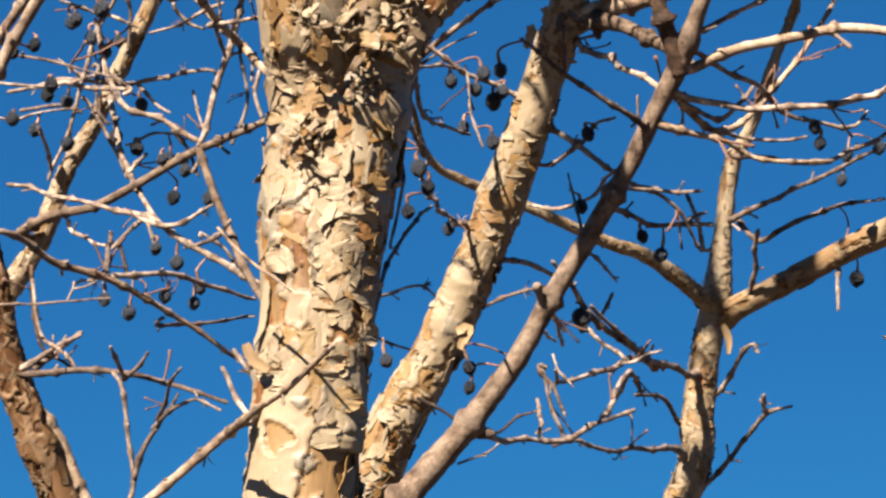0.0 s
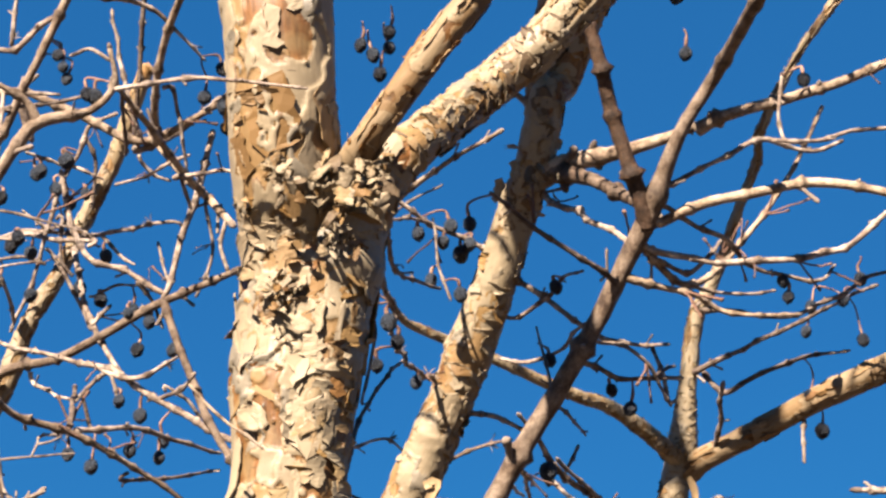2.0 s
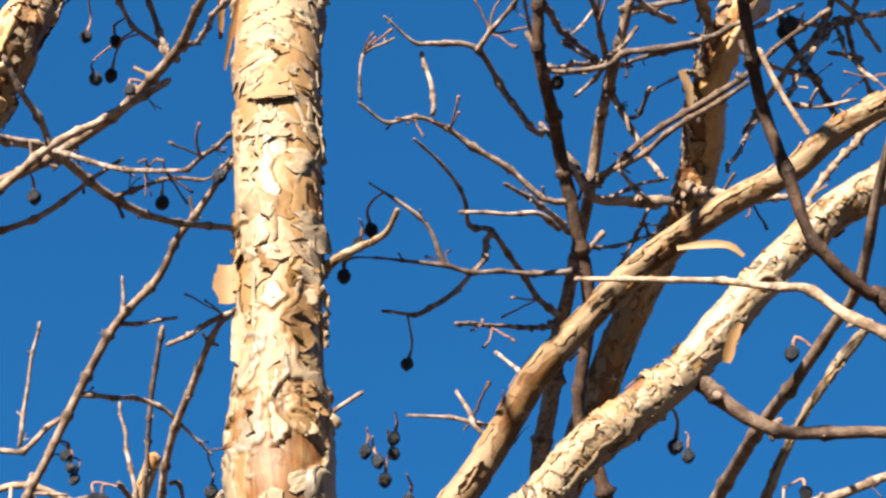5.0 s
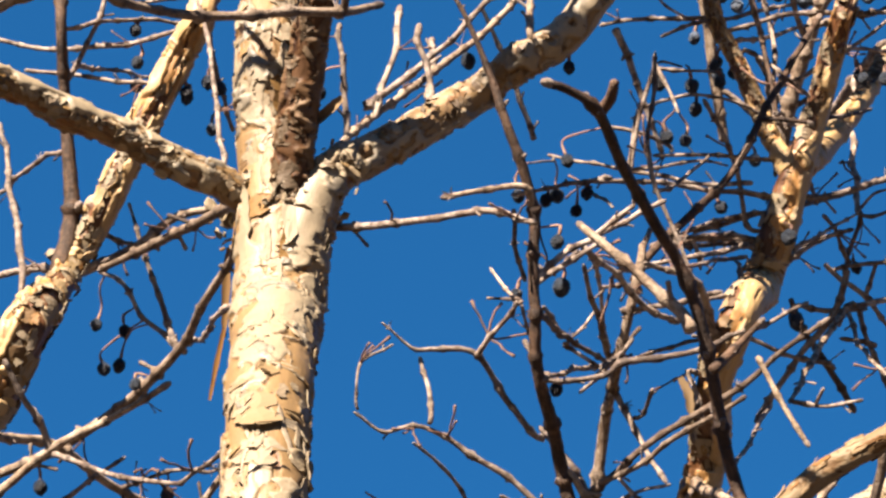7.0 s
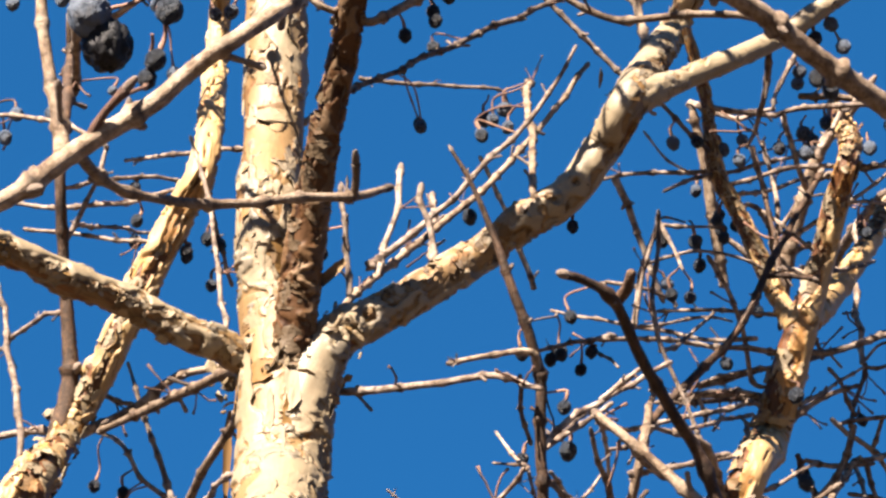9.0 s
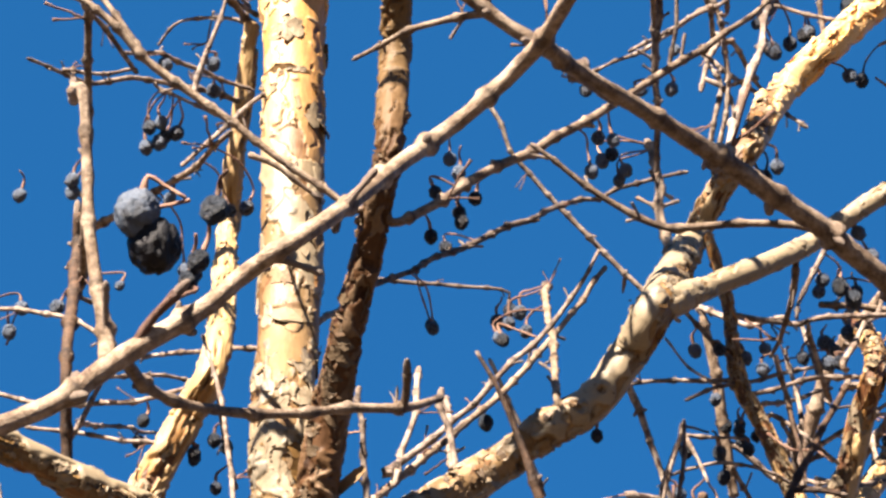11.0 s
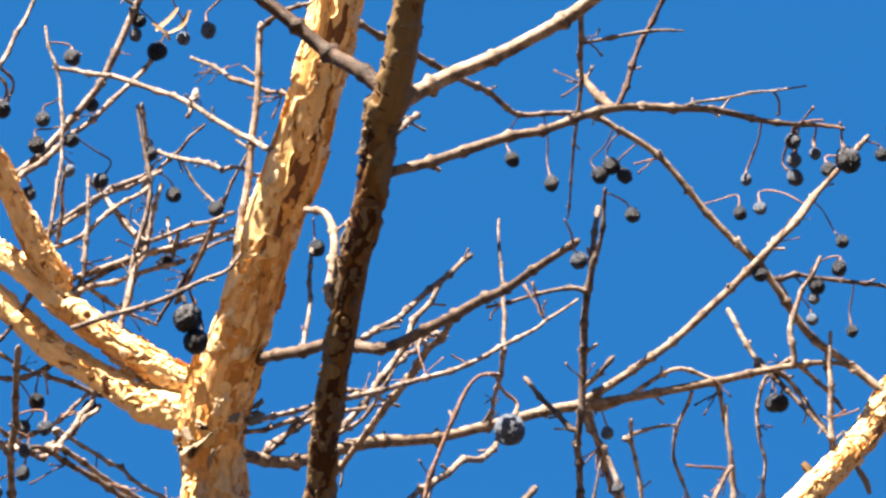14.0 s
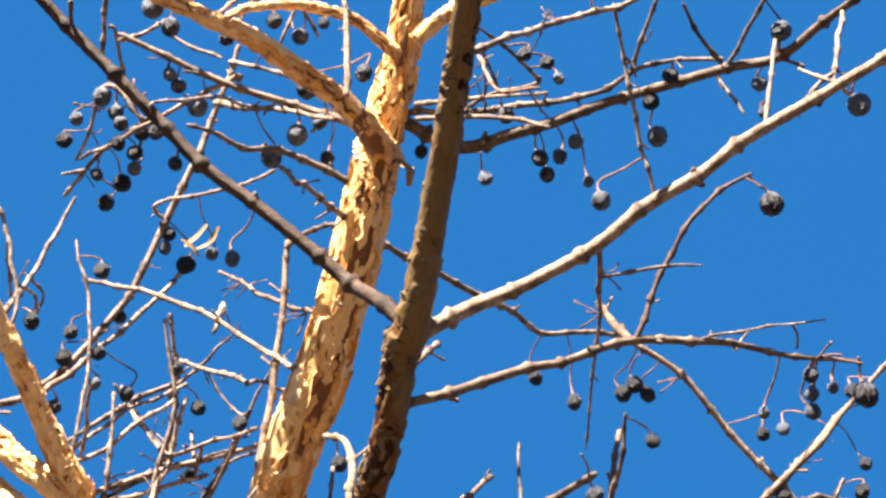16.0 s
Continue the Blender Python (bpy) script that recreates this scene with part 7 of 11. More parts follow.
wood(TREE_B, 'G', [(0.171, 0.952, 2.457, 0.0015), (0.169, 0.952, 2.456, 0.0015), (0.136, 0.961, 2.46, 0.0014), (0.109, 0.969, 2.462, 0.0014)])
wood(TREE_B, 'G', [(0.058, 0.825, 2.208, 0.0019), (0.081, 0.837, 2.235, 0.0017), (0.105, 0.849, 2.257, 0.0016), (0.126, 0.864, 2.275, 0.0015)])
wood(TREE_B, 'G', [(0.197, 0.99, 2.322, 0.0016), (0.193, 0.991, 2.322, 0.0016), (0.181, 0.975, 2.311, 0.0016), (0.144, 0.963, 2.298, 0.0016), (0.111, 0.95, 2.284, 0.0016)])
wood(TREE_B, 'G', [(0.234, 0.968, 2.459, 0.0019), (0.258, 0.946, 2.452, 0.0017), (0.276, 0.926, 2.44, 0.0017)])
wood(TREE_B, 'G', [(0.207, 0.977, 2.372, 0.0015), (0.203, 0.978, 2.371, 0.0013), (0.172, 0.975, 2.373, 0.0013), (0.139, 0.973, 2.372, 0.0013)])
wood(TREE_B, 'G', [(0.084, 0.838, 2.235, 0.0017), (0.099, 0.861, 2.235, 0.0016), (0.117, 0.886, 2.228, 0.0019), (0.133, 0.906, 2.23, 0.0021)])
wood(TREE_B, 'G', [(0.172, 0.95, 2.459, 0.0014), (0.173, 0.949, 2.46, 0.0014), (0.164, 0.942, 2.468, 0.0015), (0.155, 0.936, 2.474, 0.0015), (0.142, 0.927, 2.484, 0.0015)])
wood(TREE_B, 'G', [(0.194, 0.856, 2.474, 0.002), (0.195, 0.88, 2.464, 0.002), (0.194, 0.9, 2.459, 0.0016), (0.192, 0.915, 2.46, 0.0015), (0.189, 0.931, 2.459, 0.0013)])
wood(TREE_B, 'G', [(0.207, 0.937, 2.488, 0.0012), (0.207, 0.935, 2.49, 0.0012), (0.21, 0.94, 2.502, 0.0014), (0.218, 0.941, 2.519, 0.0016), (0.228, 0.939, 2.538, 0.0018)])
wood(TREE_B, 'G', [(0.213, 0.938, 2.486, 0.0017), (0.215, 0.94, 2.483, 0.0015), (0.219, 0.95, 2.475, 0.0017), (0.223, 0.962, 2.463, 0.0017), (0.227, 0.97, 2.457, 0.0017)])
wood(TREE_B, 'G', [(0.234, 0.946, 2.458, 0.0022), (0.232, 0.943, 2.462, 0.002), (0.246, 0.946, 2.485, 0.0017), (0.258, 0.951, 2.503, 0.0016), (0.265, 0.954, 2.525, 0.0014)])
wood(TREE_B, 'G', [(0.173, 0.953, 2.452, 0.0012), (0.171, 0.953, 2.453, 0.0012), (0.156, 0.945, 2.445, 0.0013), (0.142, 0.94, 2.435, 0.0012)])
wood(TREE_B, 'G', [(0.162, 0.948, 2.448, 0.0008), (0.162, 0.948, 2.448, 0.0008), (0.143, 0.94, 2.456, 0.0008), (0.13, 0.93, 2.467, 0.0008)])
wood(TREE_B, 'G', [(0.172, 0.954, 2.451, 0.0015), (0.168, 0.955, 2.451, 0.0014), (0.19, 0.966, 2.467, 0.0014), (0.223, 0.977, 2.482, 0.0014)])
wood(TREE_B, 'G', [(0.181, 0.954, 2.447, 0.0017), (0.187, 0.952, 2.448, 0.0015), (0.207, 0.95, 2.452, 0.0015), (0.224, 0.949, 2.456, 0.0017), (0.261, 0.946, 2.454, 0.0019), (0.284, 0.942, 2.458, 0.0017)])
wood(TREE_B, 'G', [(0.18, 0.956, 2.44, 0.0015), (0.208, 0.977, 2.459, 0.0014), (0.234, 0.997, 2.48, 0.0014)])
wood(TREE_B, 'G', [(0.19, 0.932, 2.458, 0.0015), (0.191, 0.933, 2.456, 0.0013), (0.198, 0.951, 2.439, 0.0015), (0.204, 0.967, 2.426, 0.0015), (0.207, 0.989, 2.404, 0.0015), (0.21, 1.009, 2.384, 0.0014)])
wood(TREE_B, 'G', [(0.187, 0.958, 2.431, 0.0017), (0.189, 0.956, 2.434, 0.0015), (0.203, 0.957, 2.423, 0.0013), (0.223, 0.959, 2.406, 0.0013)])
wood(TREE_B, 'G', [(0.221, 1.021, 2.453, 0.0016), (0.237, 1.016, 2.459, 0.0016), (0.254, 1.009, 2.466, 0.0014), (0.268, 1.003, 2.473, 0.0014), (0.285, 0.994, 2.483, 0.0013)])
wood(TREE_B, 'G', [(0.132, 0.914, 2.396, 0.0014), (0.139, 0.913, 2.378, 0.0011), (0.142, 0.91, 2.364, 0.0011)])
wood(TREE_B, 'G', [(0.134, 0.914, 2.393, 0.0012), (0.151, 0.918, 2.394, 0.001), (0.164, 0.923, 2.396, 0.001)])
wood(TREE_B, 'G', [(0.125, 0.923, 2.373, 0.0009), (0.138, 0.923, 2.377, 0.001), (0.161, 0.922, 2.38, 0.001), (0.18, 0.926, 2.377, 0.0011), (0.191, 0.931, 2.373, 0.0013)])
wood(TREE_B, 'G', [(0.196, 0.987, 2.329, 0.0015), (0.188, 0.986, 2.333, 0.0015), (0.183, 0.97, 2.348, 0.0015), (0.177, 0.956, 2.36, 0.0015), (0.172, 0.944, 2.368, 0.0015), (0.162, 0.93, 2.378, 0.0016)])
wood(TREE_B, 'G', [(0.144, 0.972, 2.374, 0.0012), (0.144, 0.971, 2.376, 0.0012), (0.125, 0.962, 2.381, 0.0013), (0.107, 0.957, 2.382, 0.0013)])
wood(TREE_B, 'G', [(0.224, 0.97, 2.39, 0.0017), (0.222, 0.969, 2.393, 0.0015), (0.249, 0.987, 2.408, 0.0015), (0.269, 1.006, 2.425, 0.0014)])
wood(TREE_B, 'G', [(0.239, 0.95, 2.431, 0.0013), (0.259, 0.967, 2.442, 0.0012), (0.28, 0.983, 2.452, 0.0011)])
wood(TREE_B, 'G', [(0.158, 0.915, 2.217, 0.0015), (0.157, 0.915, 2.216, 0.0015), (0.154, 0.914, 2.23, 0.0015), (0.146, 0.909, 2.251, 0.0013), (0.139, 0.904, 2.272, 0.0012), (0.132, 0.899, 2.29, 0.0012), (0.125, 0.894, 2.308, 0.0012), (0.123, 0.889, 2.326, 0.0012)])
wood(TREE_B, 'G', [(0.206, 0.979, 2.347, 0.0017), (0.202, 0.979, 2.348, 0.0017), (0.185, 0.966, 2.342, 0.0018), (0.152, 0.953, 2.339, 0.0016), (0.119, 0.939, 2.335, 0.0016), (0.099, 0.926, 2.327, 0.0016)])
wood(TREE_B, 'G', [(0.115, 0.934, 2.338, 0.001), (0.135, 0.943, 2.346, 0.001), (0.159, 0.95, 2.354, 0.001), (0.174, 0.961, 2.358, 0.0008)])
wood(TREE_B, 'G', [(0.126, 0.896, 2.302, 0.0015), (0.138, 0.913, 2.316, 0.0012), (0.149, 0.929, 2.332, 0.0011), (0.162, 0.942, 2.352, 0.001)])
wood(TREE_B, 'G', [(0.197, 0.99, 2.323, 0.0015), (0.19, 0.99, 2.325, 0.0015), (0.16, 0.987, 2.324, 0.0016), (0.137, 0.985, 2.32, 0.0018)])
wood(TREE_B, 'G', [(0.159, 1.005, 2.34, 0.0017), (0.175, 0.998, 2.341, 0.0015), (0.202, 0.988, 2.344, 0.0015)])
wood(TREE_B, 'G', [(0.206, 0.982, 2.341, 0.002), (0.222, 0.995, 2.351, 0.0017), (0.241, 1.007, 2.364, 0.0017), (0.261, 1.017, 2.377, 0.0019), (0.291, 1.025, 2.391, 0.0018)])
wood(TREE_B, 'G', [(0.218, 0.974, 2.361, 0.0015), (0.222, 0.976, 2.357, 0.0013), (0.23, 0.993, 2.353, 0.001)])
wood(TREE_B, 'G', [(0.272, 1.077, 2.395, 0.0018), (0.272, 1.078, 2.393, 0.0016), (0.267, 1.085, 2.373, 0.0016), (0.263, 1.088, 2.358, 0.0018)])
wood(TREE_B, 'G', [(0.272, 1.078, 2.393, 0.0016), (0.284, 1.072, 2.39, 0.0013), (0.295, 1.063, 2.39, 0.0014)])
wood(TREE_B, 'G', [(0.273, 1.076, 2.397, 0.0012), (0.281, 1.065, 2.402, 0.0009), (0.295, 1.058, 2.4, 0.0009)])
wood(TREE_B, 'G', [(0.213, 0.99, 2.319, 0.0015), (0.235, 1.002, 2.338, 0.0012), (0.256, 1.014, 2.356, 0.001)])
wood(TREE_B, 'G', [(0.265, 1.087, 2.365, 0.0016), (0.264, 1.087, 2.365, 0.0016), (0.254, 1.064, 2.373, 0.0014), (0.245, 1.045, 2.373, 0.0016)])
wood(TREE_B, 'G', [(0.126, 0.862, 2.235, 0.0013), (0.147, 0.908, 2.264, 0.0012), (0.179, 0.952, 2.293, 0.0014)])
wood(TREE_B, 'G', [(0.156, 0.987, 2.323, 0.0014), (0.159, 0.993, 2.312, 0.0011)])
wood(TREE_B, 'G', [(0.148, 0.911, 2.244, 0.0013), (0.17, 0.929, 2.26, 0.0014), (0.176, 0.946, 2.281, 0.0013), (0.175, 0.965, 2.299, 0.0011)])
wood(TREE_B, 'G', [(0.095, 0.894, 2.243, 0.0011), (0.116, 0.918, 2.258, 0.0011)])
wood(TREE_B, 'G', [(0.112, 0.913, 2.237, 0.0013), (0.133, 0.941, 2.258, 0.0012)])
wood(TREE_B, 'G', [(0.109, 0.939, 2.222, 0.0013), (0.125, 0.957, 2.236, 0.0012), (0.142, 0.975, 2.249, 0.0013), (0.165, 0.991, 2.263, 0.0014)])
wood(TREE_B, 'G', [(0.24, 1.039, 2.336, 0.0017), (0.255, 1.051, 2.33, 0.0017), (0.266, 1.063, 2.325, 0.0018), (0.283, 1.078, 2.312, 0.0016)])
wood(TREE_B, 'G', [(0.259, 1.048, 2.313, 0.0019), (0.275, 1.057, 2.322, 0.0019), (0.291, 1.067, 2.33, 0.0018)])
wood(TREE_B, 'G', [(0.222, 1.044, 2.31, 0.0017), (0.224, 1.043, 2.311, 0.0015), (0.242, 1.047, 2.309, 0.0019), (0.259, 1.049, 2.311, 0.0017)])
wood(TREE_B, 'S', [(0.253, 1.039, 2.332, 0.0021), (0.246, 1.045, 2.312, 0.0021), (0.238, 1.048, 2.299, 0.0021), (0.224, 1.052, 2.285, 0.002), (0.21, 1.058, 2.266, 0.002), (0.199, 1.062, 2.25, 0.0022)])
wood(TREE_B, 'S', [(0.218, 1.041, 2.314, 0.0017), (0.225, 1.051, 2.3, 0.0021), (0.235, 1.058, 2.288, 0.0021), (0.245, 1.067, 2.274, 0.0022), (0.254, 1.075, 2.26, 0.0022)])
wood(TREE_B, 'G', [(0.242, 1.064, 2.279, 0.0017), (0.243, 1.063, 2.279, 0.0017), (0.22, 1.051, 2.279, 0.0015), (0.194, 1.036, 2.284, 0.0017)])
wood(TREE_B, 'G', [(0.259, 1.048, 2.313, 0.0019), (0.262, 1.055, 2.298, 0.0016), (0.269, 1.061, 2.283, 0.0017), (0.274, 1.066, 2.271, 0.0016)])
wood(TREE_B, 'G', [(0.267, 1.062, 2.326, 0.0016), (0.267, 1.062, 2.328, 0.0016), (0.271, 1.048, 2.338, 0.0014)])
wood(TREE_B, 'G', [(0.246, 1.043, 2.334, 0.0014), (0.247, 1.043, 2.335, 0.0014), (0.259, 1.033, 2.332, 0.0014), (0.282, 1.022, 2.329, 0.0015)])
wood(TREE_B, 'G', [(0.267, 1.058, 2.291, 0.0014), (0.269, 1.057, 2.291, 0.0014), (0.254, 1.058, 2.295, 0.0016)])
wood(TREE_B, 'G', [(0.077, 0.99, 2.381, 0.0007), (0.077, 0.991, 2.38, 0.0007), (0.061, 0.944, 2.35, 0.0006)])
wood(TREE_B, 'G', [(0.105, 0.93, 2.33, 0.0014), (0.105, 0.93, 2.331, 0.0014), (0.086, 0.922, 2.323, 0.0014), (0.073, 0.914, 2.314, 0.0012), (0.053, 0.905, 2.306, 0.0012)])
wood(TREE_B, 'G', [(0.094, 0.926, 2.323, 0.0012), (0.095, 0.928, 2.32, 0.0011), (0.103, 0.897, 2.293, 0.0009)])
wood(TREE_B, 'G', [(0.049, 0.808, 2.239, 0.0012), (0.051, 0.839, 2.236, 0.0013), (0.055, 0.868, 2.235, 0.0013)])
wood(TREE_B, 'G', [(0.05, 0.844, 2.207, 0.0011), (0.053, 0.843, 2.208, 0.0011), (0.047, 0.859, 2.222, 0.001), (0.04, 0.872, 2.24, 0.0009)])
wood(TREE_B, 'G', [(0.052, 0.845, 2.21, 0.0008), (0.053, 0.845, 2.21, 0.0008), (0.038, 0.862, 2.22, 0.0008)])
wood(TREE_B, 'G', [(0.059, 0.823, 2.213, 0.0017), (0.07, 0.855, 2.233, 0.0014), (0.084, 0.884, 2.258, 0.0013)])
wood(TREE_B, 'G', [(0.06, 0.832, 2.195, 0.0015), (0.076, 0.884, 2.209, 0.0014), (0.098, 0.936, 2.222, 0.0015)])
wood(TREE_B, 'G', [(0.053, 0.843, 2.206, 0.0009), (0.058, 0.869, 2.2, 0.0008)])
wood(TREE_B, 'G', [(0.08, 0.895, 2.215, 0.0008), (0.093, 0.909, 2.237, 0.0009)])
wood(TREE_B, 'G', [(0.086, 0.842, 2.235, 0.0012), (0.092, 0.875, 2.243, 0.0012), (0.097, 0.913, 2.243, 0.0012), (0.102, 0.952, 2.239, 0.0012)])
wood(TREE_B, 'G', [(0.089, 0.841, 2.243, 0.0015), (0.107, 0.836, 2.256, 0.0013)])
wood(TREE_B, 'G', [(0.061, 0.85, 2.17, 0.0014), (0.091, 0.903, 2.202, 0.0013), (0.117, 0.957, 2.231, 0.0012)])
wood(TREE_B, 'G', [(0.108, 0.933, 2.23, 0.0017), (0.097, 0.95, 2.221, 0.0014), (0.088, 0.964, 2.218, 0.0012)])
wood(TREE_B, 'S', [(0.115, 0.891, 2.247, 0.0021), (0.112, 0.913, 2.236, 0.0019), (0.107, 0.933, 2.23, 0.002), (0.103, 0.955, 2.217, 0.0021), (0.099, 0.977, 2.204, 0.0022)])
wood(TREE_B, 'G', [(0.049, 1.138, 1.915, 0.0014), (0.059, 1.138, 1.913, 0.0013), (0.071, 1.119, 1.915, 0.0013), (0.077, 1.1, 1.916, 0.0012), (0.081, 1.081, 1.92, 0.0011), (0.09, 1.063, 1.918, 0.0009)])
wood(TREE_B, 'G', [(0.091, 1.015, 1.876, 0.0009), (0.089, 1.015, 1.877, 0.0009), (0.083, 1.034, 1.877, 0.001), (0.078, 1.054, 1.873, 0.001), (0.062, 1.073, 1.871, 0.0012), (0.049, 1.091, 1.877, 0.0012)])
wood(TREE_B, 'G', [(0.072, 1.028, 1.844, 0.0009), (0.071, 1.028, 1.845, 0.0009), (0.069, 1.044, 1.865, 0.0009), (0.066, 1.059, 1.885, 0.0007)])
wood(TREE_B, 'G', [(0.078, 0.893, 2.21, 0.0013), (0.075, 0.894, 2.209, 0.0012), (0.095, 0.903, 2.201, 0.0012)])
wood(TREE_B, 'G', [(0.071, 0.851, 2.168, 0.0012), (0.087, 0.859, 2.173, 0.0011), (0.096, 0.864, 2.185, 0.0013), (0.106, 0.869, 2.198, 0.0013)])
wood(TREE_B, 'G', [(0.113, 0.935, 2.188, 0.0013), (0.117, 0.934, 2.189, 0.0012), (0.122, 0.917, 2.195, 0.0012)])
wood(TREE_B, 'S', [(0.09, 0.895, 2.134, 0.0015), (0.109, 0.878, 2.137, 0.0014), (0.126, 0.858, 2.142, 0.0015), (0.141, 0.84, 2.145, 0.0015), (0.153, 0.824, 2.146, 0.0013)])
wood(TREE_B, 'G', [(0.1, 0.887, 2.134, 0.0011), (0.115, 0.9, 2.124, 0.0011)])
wood(TREE_B, 'G', [(0.096, 0.908, 2.128, 0.0011), (0.112, 0.907, 2.136, 0.001), (0.125, 0.908, 2.139, 0.0009)])
wood(TREE_B, 'G', [(0.088, 0.902, 2.125, 0.002), (0.104, 0.915, 2.13, 0.0019), (0.121, 0.929, 2.133, 0.0017)])
wood(TREE_B, 'G', [(0.118, 0.927, 2.131, 0.0013), (0.117, 0.928, 2.129, 0.0012), (0.105, 0.955, 2.112, 0.001)])
wood(TREE_B, 'G', [(0.084, 0.911, 2.103, 0.0011), (0.087, 0.911, 2.102, 0.001), (0.104, 0.923, 2.11, 0.001), (0.121, 0.934, 2.12, 0.001)])
wood(TREE_B, 'G', [(0.15, 0.93, 2.21, 0.0015), (0.142, 0.93, 2.212, 0.0014), (0.146, 0.931, 2.2, 0.0012), (0.148, 0.933, 2.188, 0.0012)])
wood(TREE_B, 'S', [(0.169, 0.855, 2.18, 0.0015), (0.167, 0.854, 2.183, 0.0014), (0.174, 0.855, 2.167, 0.0014), (0.181, 0.856, 2.152, 0.0014), (0.187, 0.855, 2.139, 0.0014)])
wood(TREE_B, 'S', [(0.257, 1.048, 2.313, 0.0021), (0.254, 1.049, 2.313, 0.0019), (0.231, 1.019, 2.275, 0.0018), (0.213, 0.987, 2.239, 0.0016), (0.198, 0.952, 2.206, 0.0014)])
wood(TREE_B, 'G', [(0.199, 0.952, 2.205, 0.0014), (0.215, 0.944, 2.198, 0.0011), (0.229, 0.933, 2.196, 0.0011)])
wood(TREE_B, 'G', [(0.21, 0.946, 2.201, 0.001), (0.213, 0.936, 2.205, 0.0011)])
wood(TREE_B, 'G', [(0.252, 1.046, 2.308, 0.0015), (0.254, 1.021, 2.269, 0.0013), (0.258, 0.989, 2.239, 0.0013)])
wood(TREE_B, 'G', [(0.166, 0.905, 2.225, 0.0013), (0.171, 0.905, 2.223, 0.0012), (0.188, 0.911, 2.233, 0.0012), (0.203, 0.916, 2.244, 0.0012)])
wood(TREE_B, 'G', [(0.203, 1.061, 2.255, 0.0014), (0.204, 1.061, 2.254, 0.0014), (0.186, 1.027, 2.217, 0.0013), (0.172, 0.991, 2.184, 0.0014)])
wood(TREE_B, 'S', [(0.18, 0.803, 2.072, 0.0017), (0.174, 0.802, 2.077, 0.0015), (0.198, 0.833, 2.113, 0.0016), (0.221, 0.866, 2.145, 0.0017), (0.248, 0.898, 2.176, 0.0016)])
fruit(TREE_B, (0.078, 1.083, 1.915), 0.004, (0.081, 1.081, 1.92))
fruit(TREE_B, (0.072, 1.053, 1.867), 0.0038, (0.067, 1.052, 1.875))
fruit(TREE_B, (0.152, 0.923, 2.387), 0.004, (0.151, 0.918, 2.394))
fruit(TREE_B, (0.172, 0.965, 2.429), 0.0042, (0.179, 0.956, 2.441))
fruit(TREE_B, (0.169, 0.925, 2.391), 0.004, (0.164, 0.923, 2.396))
fruit(TREE_B, (0.137, 0.92, 2.351), 0.0039, (0.142, 0.91, 2.364))
fruit(TREE_B, (0.147, 0.92, 2.349), 0.0039, (0.142, 0.91, 2.364))
fruit(TREE_B, (0.17, 0.964, 2.332), 0.004, (0.169, 0.959, 2.34))
fruit(TREE_B, (0.069, 0.915, 2.308), 0.0038, (0.07, 0.912, 2.313))
fruit(TREE_B, (0.075, 0.917, 2.312), 0.0038, (0.076, 0.915, 2.316))
fruit(TREE_B, (0.086, 0.93, 2.31), 0.0039, (0.086, 0.922, 2.323))
fruit(TREE_B, (0.092, 0.928, 2.32), 0.0039, (0.093, 0.925, 2.326))
fruit(TREE_B, (0.084, 0.968, 2.366), 0.0041, (0.107, 0.957, 2.382))
fruit(TREE_B, (0.051, 0.872, 2.227), 0.0037, (0.055, 0.868, 2.235))
fruit(TREE_B, (0.074, 0.871, 2.231), 0.0051, (0.074, 0.865, 2.241))
fruit(TREE_B, (0.189, 0.948, 2.474), 0.0043, (0.187, 0.937, 2.488))
fruit(TREE_B, (0.184, 0.937, 2.452), 0.0042, (0.189, 0.931, 2.459))
fruit(TREE_B, (0.259, 0.975, 2.429), 0.0043, (0.259, 0.967, 2.442))
fruit(TREE_B, (0.269, 1.09, 2.362), 0.0045, (0.267, 1.086, 2.37))
fruit(TREE_B, (0.212, 0.995, 2.329), 0.005, (0.211, 0.986, 2.344))
fruit(TREE_B, (0.221, 1.047, 2.304), 0.0051, (0.219, 1.043, 2.312))
fruit(TREE_B, (0.231, 0.948, 2.465), 0.0043, (0.236, 0.944, 2.469))
fruit(TREE_B, (0.161, 0.94, 2.468), 0.0042, (0.157, 0.937, 2.472))
fruit(TREE_B, (0.07, 0.871, 2.174), 0.0039, (0.071, 0.868, 2.181))
fruit(TREE_B, (0.209, 1.075, 2.432), 0.0045, (0.204, 1.07, 2.442))
fruit(TREE_B, (0.134, 0.919, 2.386), 0.0044, (0.134, 0.914, 2.393))
fruit(TREE_B, (0.177, 0.948, 2.468), 0.0046, (0.169, 0.942, 2.478))
fruit(TREE_B, (0.174, 0.952, 2.458), 0.0046, (0.171, 0.949, 2.464))
fruit(TREE_B, (0.147, 0.94, 2.467), 0.0046, (0.149, 0.932, 2.479))
fruit(TREE_B, (0.226, 0.953, 2.468), 0.0047, (0.219, 0.95, 2.475))
fruit(TREE_B, (0.211, 0.952, 2.471), 0.0047, (0.216, 0.944, 2.48))
fruit(TREE_B, (0.238, 0.95, 2.521), 0.0062, (0.228, 0.939, 2.538))
fruit(TREE_B, (0.248, 0.962, 2.521), 0.0059, (0.265, 0.954, 2.525))
fruit(TREE_B, (0.227, 0.946, 2.523), 0.0048, (0.225, 0.94, 2.532))
fruit(TREE_B, (0.055, 0.954, 2.334), 0.0043, (0.061, 0.944, 2.35))
fruit(TREE_B, (0.079, 1.004, 2.364), 0.0049, (0.078, 0.994, 2.382))

